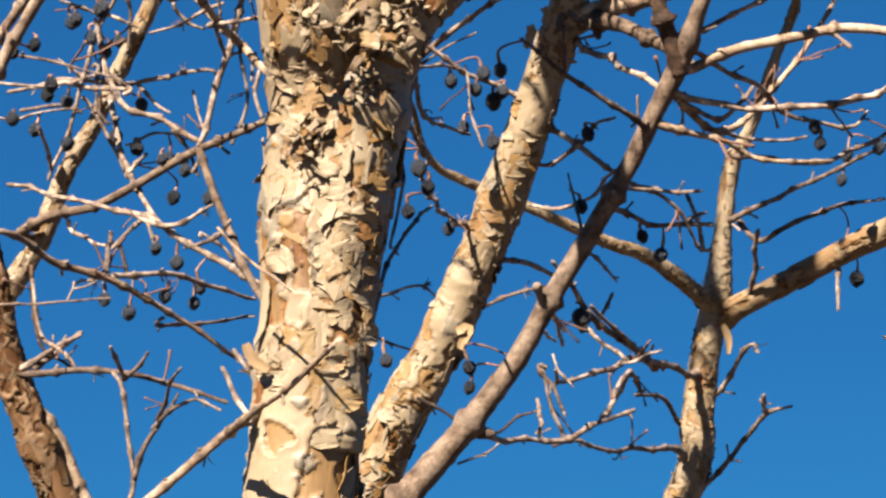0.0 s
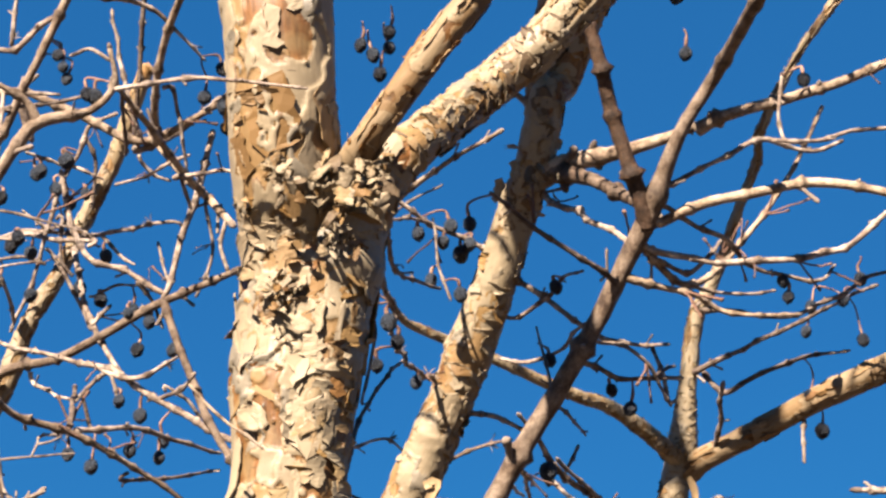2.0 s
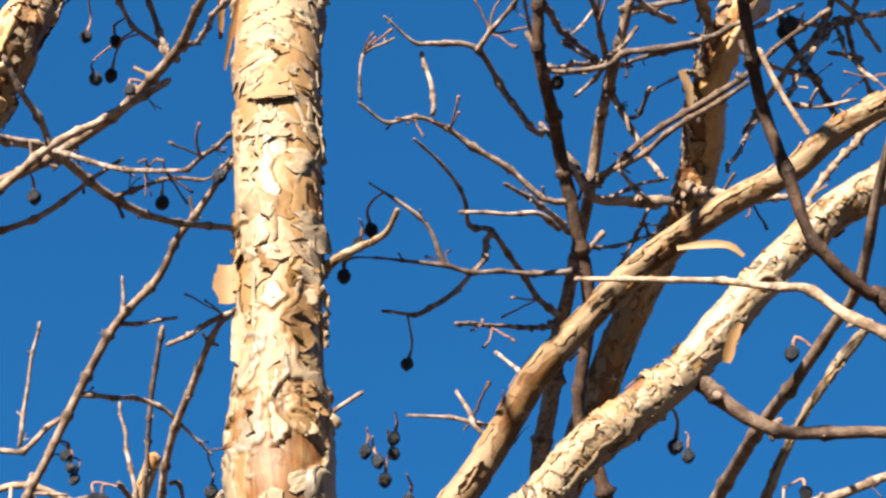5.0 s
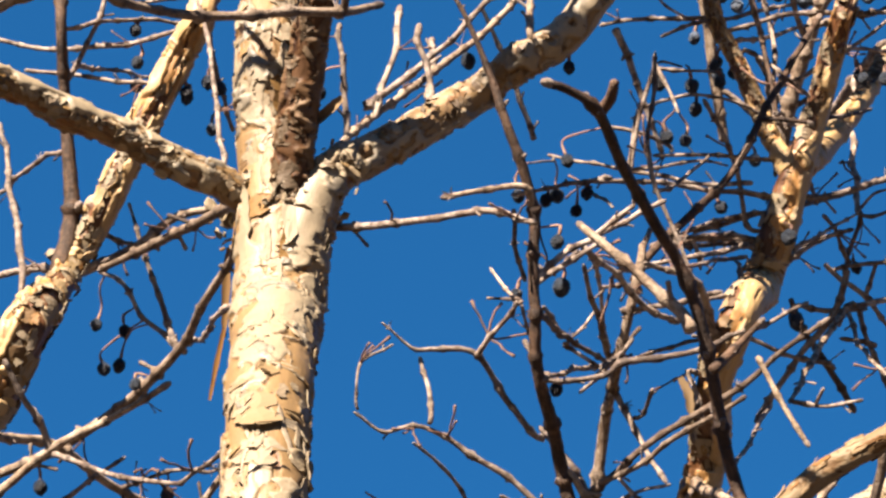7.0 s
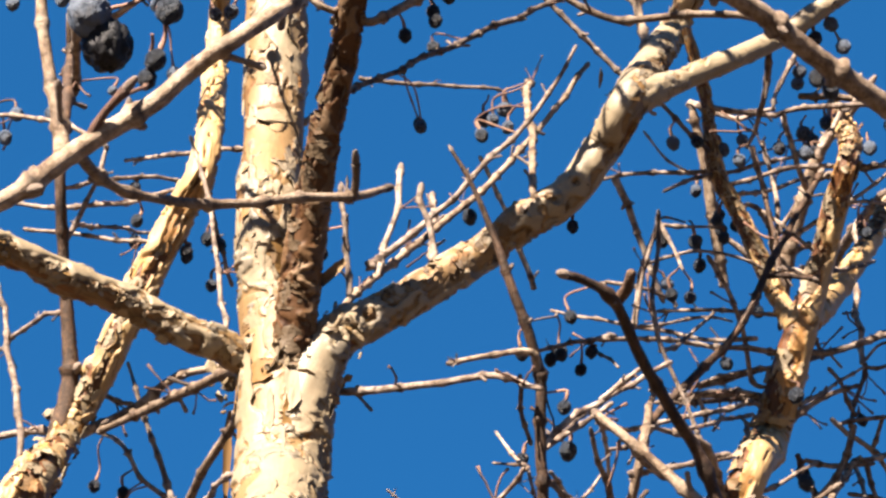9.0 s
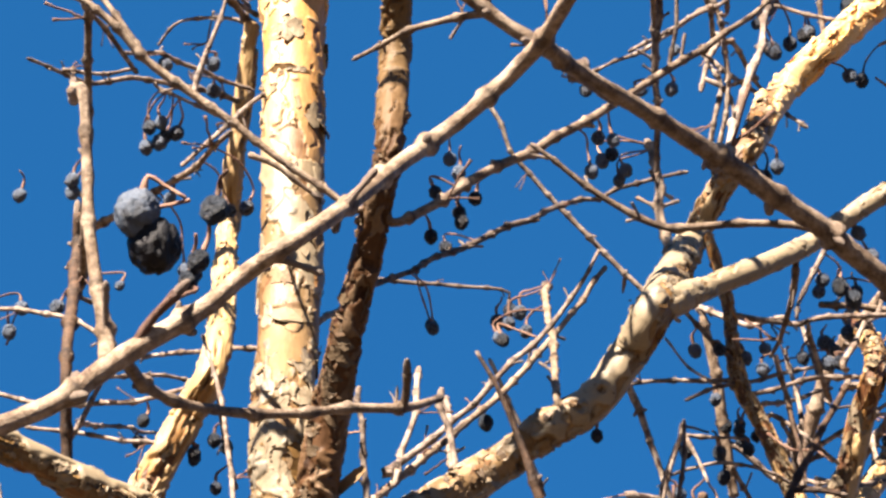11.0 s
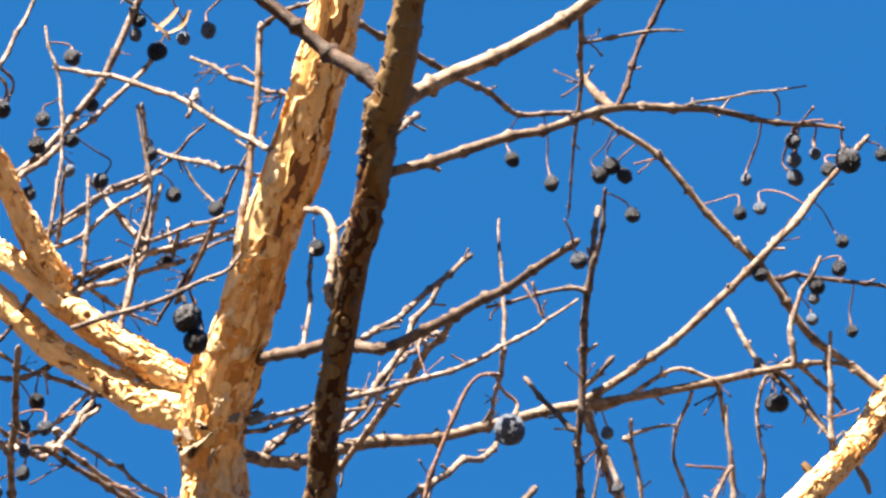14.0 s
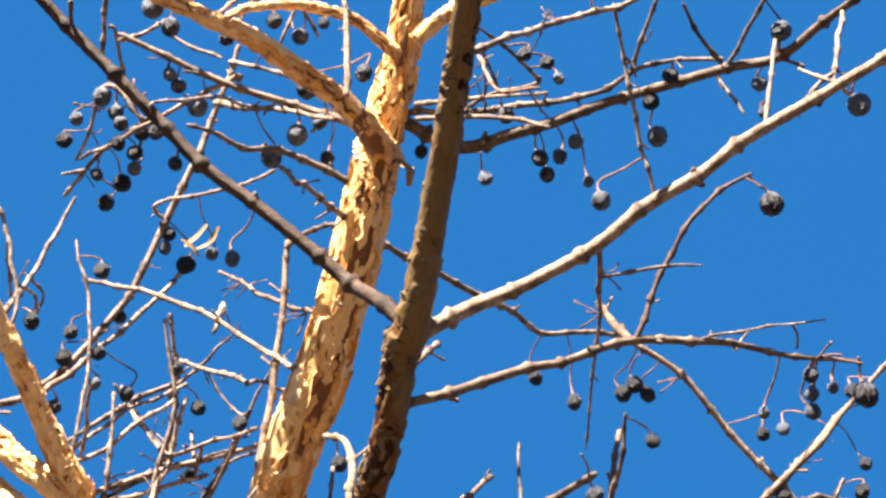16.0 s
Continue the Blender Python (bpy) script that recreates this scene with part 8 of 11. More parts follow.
# tree C
wood(TREE_C, 'S', [(-0.635, 1.2, -0.03, 0.0153), (-0.57, 1.186, 0.442, 0.0141), (-0.48, 1.166, 0.824, 0.0129), (-0.373, 1.143, 1.129, 0.0119), (-0.258, 1.117, 1.37, 0.011), (-0.159, 1.095, 1.532, 0.0103), (-0.096, 1.082, 1.619, 0.0099), (-0.049, 1.071, 1.678, 0.0096), (-0.01, 1.064, 1.726, 0.0081), (0.013, 1.058, 1.752, 0.0072), (0.038, 1.048, 1.785, 0.0062), (0.057, 1.038, 1.818, 0.0057), (0.076, 1.026, 1.848, 0.0057), (0.095, 1.013, 1.881, 0.0054), (0.108, 1, 1.907, 0.0057), (0.117, 0.99, 1.924, 0.0062), (0.131, 0.967, 1.96, 0.004), (0.148, 0.95, 1.986, 0.0039), (0.157, 0.886, 1.995, 0.0037), (0.165, 0.849, 2.001, 0.0034), (0.162, 0.821, 1.993, 0.0033), (0.176, 0.79, 2.009, 0.003), (0.185, 0.767, 2.021, 0.0028), (0.19, 0.733, 2.052, 0.0026), (0.197, 0.704, 2.081, 0.0023)])
wood(TREE_C, 'N', [(0.117, 0.992, 1.92, 0.0056), (0.115, 0.987, 1.928, 0.0048), (0.107, 0.978, 1.949, 0.004), (0.096, 0.965, 1.98, 0.0037), (0.088, 0.952, 2.006, 0.0034), (0.081, 0.947, 2.03, 0.0031), (0.086, 0.925, 2.076, 0.0035), (0.078, 0.904, 2.116, 0.0035), (0.07, 0.886, 2.148, 0.0035), (0.062, 0.85, 2.17, 0.0032), (0.059, 0.829, 2.201, 0.0029), (0.058, 0.812, 2.239, 0.003), (0.047, 0.79, 2.274, 0.0027), (0.039, 0.779, 2.299, 0.0021), (0.029, 0.77, 2.32, 0.0014), (0.018, 0.763, 2.338, 0.0011)])
wood(TREE_C, 'S', [(0.151, 1.037, 1.989, 0.004), (0.162, 1.028, 1.992, 0.0033), (0.184, 1.016, 1.996, 0.003), (0.22, 1, 2.002, 0.0027), (0.243, 0.986, 2.007, 0.0025), (0.272, 0.969, 2.012, 0.0022)])
wood(TREE_C, 'S', [(0.119, 0.99, 1.923, 0.0031), (0.123, 0.99, 1.922, 0.0028), (0.147, 0.986, 1.932, 0.0026), (0.175, 0.982, 1.938, 0.0026), (0.2, 0.978, 1.941, 0.0026), (0.235, 0.975, 1.934, 0.0023), (0.265, 0.973, 1.925, 0.002)])
wood(TREE_C, 'G', [(0.114, 0.996, 1.914, 0.0024), (0.117, 0.996, 1.912, 0.0021), (0.145, 1.005, 1.908, 0.0017), (0.192, 1.009, 1.909, 0.0018), (0.219, 1.014, 1.916, 0.0018), (0.244, 1.014, 1.936, 0.0018), (0.267, 1.015, 1.954, 0.0015)])
wood(TREE_C, 'S', [(0.107, 1.004, 1.898, 0.0025), (0.111, 1.004, 1.896, 0.0023), (0.126, 1.011, 1.894, 0.0017), (0.144, 1.017, 1.892, 0.0016), (0.162, 1.024, 1.885, 0.0013), (0.196, 1.026, 1.885, 0.001)])
wood(TREE_C, 'G', [(0.084, 1.022, 1.859, 0.0019), (0.097, 1.03, 1.856, 0.0014), (0.109, 1.038, 1.854, 0.0014), (0.137, 1.043, 1.855, 0.0015)])
wood(TREE_C, 'G', [(0.103, 1.006, 1.894, 0.002), (0.087, 0.987, 1.9, 0.0015), (0.058, 0.967, 1.913, 0.0014), (0.038, 0.946, 1.921, 0.0012)])
wood(TREE_C, 'S', [(0.113, 0.997, 1.912, 0.002), (0.115, 0.997, 1.91, 0.0018), (0.139, 1.022, 1.899, 0.0019), (0.162, 1.039, 1.916, 0.0016), (0.191, 1.047, 1.953, 0.0015), (0.212, 1.056, 1.988, 0.0014), (0.224, 1.069, 2.013, 0.0013)])
wood(TREE_C, 'G', [(0.076, 0.901, 2.123, 0.0019), (0.065, 0.895, 2.123, 0.0017), (0.037, 0.883, 2.138, 0.0017), (0.013, 0.872, 2.15, 0.0014), (0.001, 0.864, 2.152, 0.0012), (-0.015, 0.86, 2.148, 0.0011), (-0.026, 0.852, 2.151, 0.0008)])
wood(TREE_C, 'G', [(0.086, 0.917, 2.091, 0.0016), (0.059, 0.912, 2.089, 0.0014), (0.037, 0.906, 2.087, 0.0013), (0.014, 0.898, 2.087, 0.0014), (-0.011, 0.89, 2.087, 0.0008), (-0.028, 0.882, 2.085, 0.0005)])
wood(TREE_C, 'G', [(0.014, 0.898, 2.087, 0.0014), (0.006, 0.889, 2.104, 0.0011), (-0.008, 0.882, 2.115, 0.001), (-0.022, 0.877, 2.122, 0.0006)])
wood(TREE_C, 'G', [(0.082, 1.038, 2.115, 0.0021), (0.067, 1.021, 2.121, 0.0017), (0.054, 1.001, 2.132, 0.0017), (0.041, 0.981, 2.143, 0.0017), (0.028, 0.966, 2.14, 0.0014), (0.024, 0.947, 2.147, 0.0012), (0.013, 0.926, 2.157, 0.0012), (0, 0.908, 2.161, 0.0009)])
wood(TREE_C, 'G', [(0.041, 0.981, 2.143, 0.0018), (0.031, 0.97, 2.116, 0.0015), (0.006, 0.959, 2.089, 0.0015), (-0.016, 0.94, 2.081, 0.0009)])
wood(TREE_C, 'G', [(0.071, 0.906, 2.11, 0.0016), (0.059, 0.894, 2.114, 0.0013), (0.042, 0.887, 2.11, 0.0011), (0.023, 0.879, 2.107, 0.0011)])
wood(TREE_C, 'G', [(0.08, 1.041, 2.113, 0.0017), (0.043, 0.989, 2.092, 0.0012), (0.02, 0.935, 2.072, 0.0013)])
wood(TREE_C, 'G', [(0.078, 0.908, 2.11, 0.0019), (0.074, 0.908, 2.11, 0.0017), (0.062, 0.884, 2.113, 0.0015), (0.044, 0.862, 2.113, 0.0012)])
wood(TREE_C, 'G', [(0.031, 0.716, 1.941, 0.0012), (0.023, 0.72, 1.943, 0.001), (0.017, 0.725, 1.946, 0.0009), (-0.003, 0.73, 1.95, 0.0007)])
wood(TREE_C, 'G', [(0.026, 0.717, 1.937, 0.0011), (0.021, 0.716, 1.941, 0.001), (0.019, 0.721, 1.949, 0.0009), (0.015, 0.727, 1.958, 0.0009)])
wood(TREE_C, 'G', [(0.042, 0.709, 1.956, 0.001), (0.037, 0.718, 1.965, 0.0009), (0.031, 0.726, 1.974, 0.0009)])
wood(TREE_C, 'G', [(0.064, 0.901, 2.163, 0.0019), (0.062, 0.902, 2.162, 0.0017), (0.045, 0.889, 2.178, 0.0017), (0.031, 0.876, 2.195, 0.0017), (0.011, 0.871, 2.196, 0.0014), (0, 0.866, 2.195, 0.0011), (-0.014, 0.857, 2.202, 0.0007)])
wood(TREE_C, 'G', [(0.031, 0.876, 2.195, 0.0016), (0.042, 0.859, 2.203, 0.0014), (0.049, 0.844, 2.206, 0.0013)])
wood(TREE_C, 'G', [(-0.026, 0.851, 2.154, 0.0007), (-0.027, 0.849, 2.158, 0.0007), (-0.026, 0.85, 2.174, 0.0008), (-0.022, 0.855, 2.184, 0.0008), (-0.012, 0.861, 2.193, 0.0007)])
wood(TREE_C, 'G', [(0.008, 0.867, 2.154, 0.0015), (0.009, 0.865, 2.157, 0.0014), (0.008, 0.868, 2.173, 0.0012), (0.004, 0.87, 2.188, 0.0013)])
wood(TREE_C, 'G', [(0.062, 0.85, 2.169, 0.0017), (0.077, 0.85, 2.168, 0.0014), (0.093, 0.848, 2.171, 0.0014), (0.104, 0.845, 2.176, 0.0017), (0.139, 0.839, 2.18, 0.0017), (0.155, 0.834, 2.185, 0.0014)])
wood(TREE_C, 'S', [(0.084, 0.899, 2.129, 0.0022), (0.098, 0.892, 2.138, 0.0017), (0.114, 0.883, 2.149, 0.0017), (0.158, 0.863, 2.17, 0.0017), (0.179, 0.85, 2.184, 0.0015), (0.197, 0.839, 2.193, 0.0015)])
wood(TREE_C, 'S', [(0.058, 0.813, 2.238, 0.0021), (0.055, 0.803, 2.248, 0.0016), (0.036, 0.801, 2.246, 0.0014), (0.018, 0.8, 2.242, 0.0015)])
wood(TREE_C, 'G', [(0.059, 0.826, 2.208, 0.0015), (0.074, 0.826, 2.219, 0.0014), (0.09, 0.826, 2.232, 0.0014)])
wood(TREE_C, 'G', [(0.125, 0.979, 1.94, 0.0015), (0.128, 0.979, 1.938, 0.0014), (0.143, 0.98, 1.947, 0.0014), (0.158, 0.98, 1.954, 0.0014), (0.169, 0.982, 1.961, 0.0014), (0.179, 0.985, 1.964, 0.0016), (0.188, 0.989, 1.962, 0.0013), (0.202, 0.992, 1.962, 0.0013), (0.216, 0.993, 1.967, 0.0012)])
wood(TREE_C, 'G', [(0.18, 0.985, 1.964, 0.0014), (0.197, 0.991, 1.967, 0.0012), (0.209, 0.997, 1.97, 0.0012), (0.225, 1.001, 1.977, 0.0012), (0.243, 1.005, 1.979, 0.0012)])
wood(TREE_C, 'G', [(0.188, 0.988, 1.966, 0.0009), (0.187, 0.988, 1.966, 0.0009), (0.186, 0.994, 1.981, 0.001), (0.189, 0.997, 2.004, 0.001)])
wood(TREE_C, 'G', [(0.122, 0.986, 1.929, 0.0016), (0.126, 0.986, 1.929, 0.0014), (0.142, 0.996, 1.922, 0.0014), (0.158, 1.004, 1.918, 0.0014), (0.167, 1.014, 1.912, 0.0013), (0.18, 1.023, 1.907, 0.0013), (0.193, 1.03, 1.907, 0.0012), (0.212, 1.036, 1.907, 0.0012), (0.22, 1.042, 1.915, 0.0009)])
wood(TREE_C, 'G', [(0.119, 1, 1.908, 0.0013), (0.132, 1.007, 1.903, 0.0013), (0.14, 1.013, 1.903, 0.0014), (0.15, 1.015, 1.913, 0.0013), (0.156, 1.019, 1.92, 0.0012)])
wood(TREE_C, 'G', [(0.13, 1.014, 1.9, 0.0009), (0.142, 1.022, 1.899, 0.001), (0.154, 1.03, 1.898, 0.001), (0.174, 1.036, 1.899, 0.0009), (0.187, 1.042, 1.902, 0.0009)])
wood(TREE_C, 'G', [(0.146, 1.019, 1.889, 0.0013), (0.145, 1.02, 1.886, 0.0012), (0.163, 1.026, 1.887, 0.0013), (0.179, 1.034, 1.886, 0.0012), (0.197, 1.039, 1.887, 0.0012), (0.21, 1.044, 1.894, 0.0013), (0.225, 1.049, 1.902, 0.0014), (0.239, 1.052, 1.912, 0.0012), (0.252, 1.057, 1.917, 0.0012)])
wood(TREE_C, 'G', [(0.073, 1.03, 1.837, 0.0011), (0.077, 1.03, 1.835, 0.001), (0.085, 1.05, 1.832, 0.0009), (0.091, 1.07, 1.831, 0.0007)])
wood(TREE_C, 'G', [(0.091, 1.017, 1.869, 0.0013), (0.094, 1.017, 1.867, 0.0011), (0.108, 1.022, 1.866, 0.0011), (0.12, 1.029, 1.859, 0.0012), (0.128, 1.037, 1.849, 0.001), (0.133, 1.044, 1.843, 0.0009)])
wood(TREE_C, 'G', [(0.124, 1.033, 1.854, 0.001), (0.136, 1.052, 1.863, 0.0009)])
fruit(TREE_C, (0.027, 0.951, 1.908), 0.0036, (0.038, 0.946, 1.921))
fruit(TREE_C, (0.014, 1.05, 1.781), 0.0037, (0.038, 1.048, 1.785))
fruit(TREE_C, (0.014, 1.052, 1.771), 0.0037, (0.034, 1.05, 1.78))
fruit(TREE_C, (0.112, 1.043, 1.839), 0.0038, (0.113, 1.039, 1.854))
fruit(TREE_C, (0.102, 1.036, 1.847), 0.0038, (0.102, 1.034, 1.855))
fruit(TREE_C, (0.191, 1.03, 1.904), 0.0036, (0.191, 1.029, 1.907))
fruit(TREE_C, (0.194, 1.033, 1.896), 0.0036, (0.193, 1.03, 1.907))
fruit(TREE_C, (0.308, 1.361, 2.002), 0.0047, (0.308, 1.357, 2.017))
fruit(TREE_C, (-0.035, 0.886, 2.077), 0.0037, (-0.028, 0.882, 2.085))
fruit(TREE_C, (-0.022, 0.888, 2.102), 0.0037, (-0.015, 0.88, 2.119))
fruit(TREE_C, (-0.005, 0.96, 2.06), 0.0039, (-0.005, 0.95, 2.084))
fruit(TREE_C, (-0.013, 1.085, 2.063), 0.0043, (-0.012, 1.08, 2.077))
fruit(TREE_C, (-0.013, 1.088, 2.055), 0.0043, (-0.016, 1.083, 2.068))
fruit(TREE_C, (-0.018, 1.092, 2.041), 0.0043, (-0.016, 1.088, 2.054))
fruit(TREE_C, (0.152, 1.078, 2.049), 0.0043, (0.151, 1.074, 2.062))
fruit(TREE_C, (0.2, 0.995, 2.001), 0.004, (0.189, 0.997, 2.004))
fruit(TREE_C, (0.161, 0.802, 2.003), 0.0036, (0.171, 0.8, 2.003))
fruit(TREE_C, (0.07, 0.818, 2.227), 0.0036, (0.059, 0.815, 2.233))

# tree D
wood(TREE_D, 'T', [(-0.135, 1.673, -0.03, 0.021), (-0.107, 1.661, 0.399, 0.0193), (-0.065, 1.643, 0.764, 0.0177), (-0.014, 1.622, 1.074, 0.0163), (0.042, 1.599, 1.333, 0.015), (0.091, 1.578, 1.518, 0.0141), (0.122, 1.565, 1.621, 0.0135), (0.145, 1.556, 1.694, 0.0131), (0.186, 1.543, 1.789, 0.0119), (0.19, 1.537, 1.83, 0.0116), (0.196, 1.529, 1.875, 0.0104), (0.204, 1.52, 1.916, 0.011), (0.208, 1.509, 1.961, 0.0063), (0.214, 1.496, 2.01, 0.0059), (0.228, 1.486, 2.038, 0.0042), (0.243, 1.47, 2.082, 0.0038), (0.258, 1.454, 2.12, 0.0034), (0.259, 1.441, 2.14, 0.003), (0.283, 1.417, 2.189, 0.0028), (0.311, 1.396, 2.225, 0.0025), (0.335, 1.378, 2.252, 0.0021)])
wood(TREE_D, 'O', [(0.204, 1.523, 1.901, 0.0116), (0.208, 1.522, 1.9, 0.0106), (0.217, 1.51, 1.906, 0.0093), (0.236, 1.496, 1.914, 0.0088), (0.27, 1.477, 1.93, 0.0087), (0.299, 1.458, 1.943, 0.0093), (0.331, 1.439, 1.955, 0.0099), (0.386, 1.409, 1.978, 0.009)])
wood(TREE_D, 'L', [(0.204, 1.521, 1.91, 0.0098), (0.191, 1.506, 1.913, 0.0063), (0.169, 1.49, 1.927, 0.0058), (0.143, 1.474, 1.939, 0.0049), (0.121, 1.459, 1.942, 0.0045), (0.099, 1.444, 1.948, 0.0042), (0.062, 1.427, 1.96, 0.0036), (0.014, 1.408, 1.975, 0.0032), (-0.004, 1.391, 1.98, 0.0025), (-0.015, 1.371, 1.992, 0.0021), (-0.021, 1.35, 2.01, 0.0017), (-0.03, 1.329, 2.023, 0.0013)])
wood(TREE_D, 'G', [(0.209, 1.507, 1.969, 0.0026), (0.24, 1.465, 1.977, 0.0019), (0.292, 1.415, 1.994, 0.0016), (0.318, 1.372, 1.999, 0.0014)])
wood(TREE_D, 'G', [(0.213, 1.505, 1.976, 0.0021), (0.219, 1.505, 1.973, 0.0019), (0.232, 1.494, 1.954, 0.0023), (0.25, 1.476, 1.959, 0.0021), (0.283, 1.454, 1.971, 0.0019), (0.31, 1.434, 1.971, 0.0012)])
wood(TREE_D, 'G', [(0.221, 1.508, 1.905, 0.0023), (0.223, 1.509, 1.902, 0.0021), (0.225, 1.48, 1.925, 0.0021), (0.225, 1.452, 1.946, 0.002)])
wood(TREE_D, 'G', [(0.197, 1.533, 1.845, 0.0023), (0.204, 1.532, 1.846, 0.0021), (0.223, 1.496, 1.874, 0.0019), (0.226, 1.468, 1.865, 0.0016)])
wood(TREE_D, 'G', [(0.185, 1.544, 1.776, 0.0023), (0.19, 1.543, 1.776, 0.0021), (0.22, 1.516, 1.807, 0.0019), (0.233, 1.493, 1.824, 0.0019), (0.248, 1.47, 1.829, 0.0012)])
wood(TREE_D, 'G', [(0.234, 1.493, 1.824, 0.0018), (0.229, 1.466, 1.832, 0.0018)])
wood(TREE_D, 'G', [(0.193, 1.532, 1.86, 0.0028), (0.172, 1.489, 1.855, 0.0025), (0.139, 1.446, 1.856, 0.0022), (0.116, 1.403, 1.844, 0.0021), (0.079, 1.362, 1.825, 0.0017), (0.071, 1.316, 1.825, 0.0013)])
wood(TREE_D, 'G', [(0.159, 1.479, 1.856, 0.0022), (0.14, 1.451, 1.861, 0.0024), (0.122, 1.422, 1.867, 0.0024), (0.1, 1.392, 1.881, 0.0025), (0.075, 1.359, 1.904, 0.0017)])
wood(TREE_D, 'G', [(0.186, 1.542, 1.799, 0.003), (0.182, 1.542, 1.801, 0.0028), (0.161, 1.468, 1.795, 0.0024), (0.119, 1.397, 1.785, 0.0017), (0.08, 1.323, 1.781, 0.0016)])
wood(TREE_D, 'G', [(0.014, 1.058, 1.752, 0.0017), (0.025, 1.079, 1.75, 0.0018), (0.049, 1.099, 1.75, 0.0015), (0.068, 1.118, 1.755, 0.0018), (0.085, 1.136, 1.765, 0.0016), (0.106, 1.154, 1.775, 0.0013)])
wood(TREE_D, 'G', [(0.079, 1.322, 1.782, 0.0016), (0.077, 1.322, 1.784, 0.0014), (0.069, 1.319, 1.807, 0.0014), (0.065, 1.317, 1.825, 0.0011)])
wood(TREE_D, 'G', [(0.053, 1.102, 1.751, 0.0013), (0.054, 1.165, 1.782, 0.0013)])
wood(TREE_D, 'G', [(0.185, 1.538, 1.823, 0.0021), (0.178, 1.539, 1.822, 0.0019), (0.162, 1.51, 1.838, 0.0019), (0.141, 1.484, 1.836, 0.0014)])
wood(TREE_D, 'G', [(0.154, 1.474, 1.855, 0.0018), (0.152, 1.475, 1.853, 0.0016), (0.134, 1.43, 1.861, 0.0016), (0.103, 1.384, 1.879, 0.0017)])
wood(TREE_D, 'G', [(0.202, 1.512, 1.953, 0.0015), (0.195, 1.513, 1.951, 0.0015), (0.191, 1.515, 1.971, 0.0021), (0.185, 1.517, 1.989, 0.0019)])
wood(TREE_D, 'G', [(0.055, 1.04, 1.812, 0.0013), (0.062, 1.122, 1.82, 0.0012), (0.071, 1.205, 1.821, 0.0012)])
wood(TREE_D, 'G', [(0.067, 1.316, 1.827, 0.0016), (0.062, 1.316, 1.829, 0.0014), (0.071, 1.318, 1.814, 0.0014), (0.078, 1.32, 1.799, 0.0013)])
wood(TREE_D, 'G', [(0.091, 1.142, 1.771, 0.0015), (0.091, 1.142, 1.773, 0.0014), (0.109, 1.207, 1.805, 0.0015), (0.125, 1.277, 1.807, 0.0014)])
wood(TREE_D, 'G', [(0.106, 1.402, 1.874, 0.0012), (0.105, 1.403, 1.872, 0.0012), (0.115, 1.404, 1.891, 0.0014)])
wood(TREE_D, 'G', [(0.342, 1.444, 1.872, 0.0029), (0.331, 1.446, 1.872, 0.0027), (0.32, 1.449, 1.873, 0.0022)])
wood(TREE_D, 'G', [(0.283, 1.471, 1.932, 0.0018), (0.287, 1.471, 1.927, 0.0017), (0.284, 1.467, 1.913, 0.0014), (0.283, 1.462, 1.898, 0.0014)])
wood(TREE_D, 'G', [(0.098, 1.392, 1.88, 0.0015), (0.094, 1.393, 1.879, 0.0013), (0.101, 1.359, 1.856, 0.0015), (0.117, 1.323, 1.835, 0.0016)])
wood(TREE_D, 'G', [(0.049, 1.043, 1.801, 0.0009), (0.062, 1.125, 1.809, 0.0009)])
wood(TREE_D, 'G', [(0.112, 1.218, 1.808, 0.0013), (0.107, 1.25, 1.8, 0.0012), (0.099, 1.281, 1.791, 0.0012)])
fruit(TREE_D, (0.096, 1.389, 1.874), 0.0061, (0.096, 1.387, 1.884))
fruit(TREE_D, (0.281, 1.4, 1.993), 0.0048, (0.307, 1.393, 1.997))
fruit(TREE_D, (0.3, 1.383, 1.993), 0.0048, (0.314, 1.379, 1.998))
fruit(TREE_D, (0.282, 1.426, 1.982), 0.0049, (0.285, 1.423, 1.992))
fruit(TREE_D, (0.316, 1.399, 1.969), 0.0048, (0.307, 1.393, 1.997))
fruit(TREE_D, (0.298, 1.466, 1.919), 0.0062, (0.294, 1.462, 1.941))
fruit(TREE_D, (0.289, 1.459, 1.943), 0.005, (0.283, 1.454, 1.971))

# tree E
wood(TREE_E, 'L', [(-0.654, 1.409, -0.03, 0.0179), (-0.619, 1.4, 0.423, 0.0164), (-0.568, 1.388, 0.808, 0.0151), (-0.506, 1.374, 1.133, 0.0138), (-0.438, 1.358, 1.404, 0.0128), (-0.38, 1.344, 1.597, 0.012), (-0.343, 1.335, 1.705, 0.0115), (-0.315, 1.329, 1.78, 0.0112), (-0.29, 1.321, 1.86, 0.0089), (-0.273, 1.319, 1.889, 0.0067), (-0.26, 1.317, 1.912, 0.006), (-0.246, 1.309, 1.951, 0.0052), (-0.227, 1.303, 1.984, 0.0052), (-0.215, 1.298, 2.01, 0.0052), (-0.201, 1.291, 2.038, 0.0052), (-0.191, 1.285, 2.06, 0.005), (-0.182, 1.277, 2.084, 0.0048), (-0.171, 1.267, 2.115, 0.0045)])
wood(TREE_E, 'S', [(-0.267, 1.316, 1.909, 0.0037), (-0.274, 1.313, 1.913, 0.0034), (-0.256, 1.295, 1.918, 0.0033), (-0.229, 1.28, 1.92, 0.0029), (-0.195, 1.262, 1.931, 0.0029), (-0.151, 1.242, 1.95, 0.0028), (-0.108, 1.223, 1.963, 0.0024)])
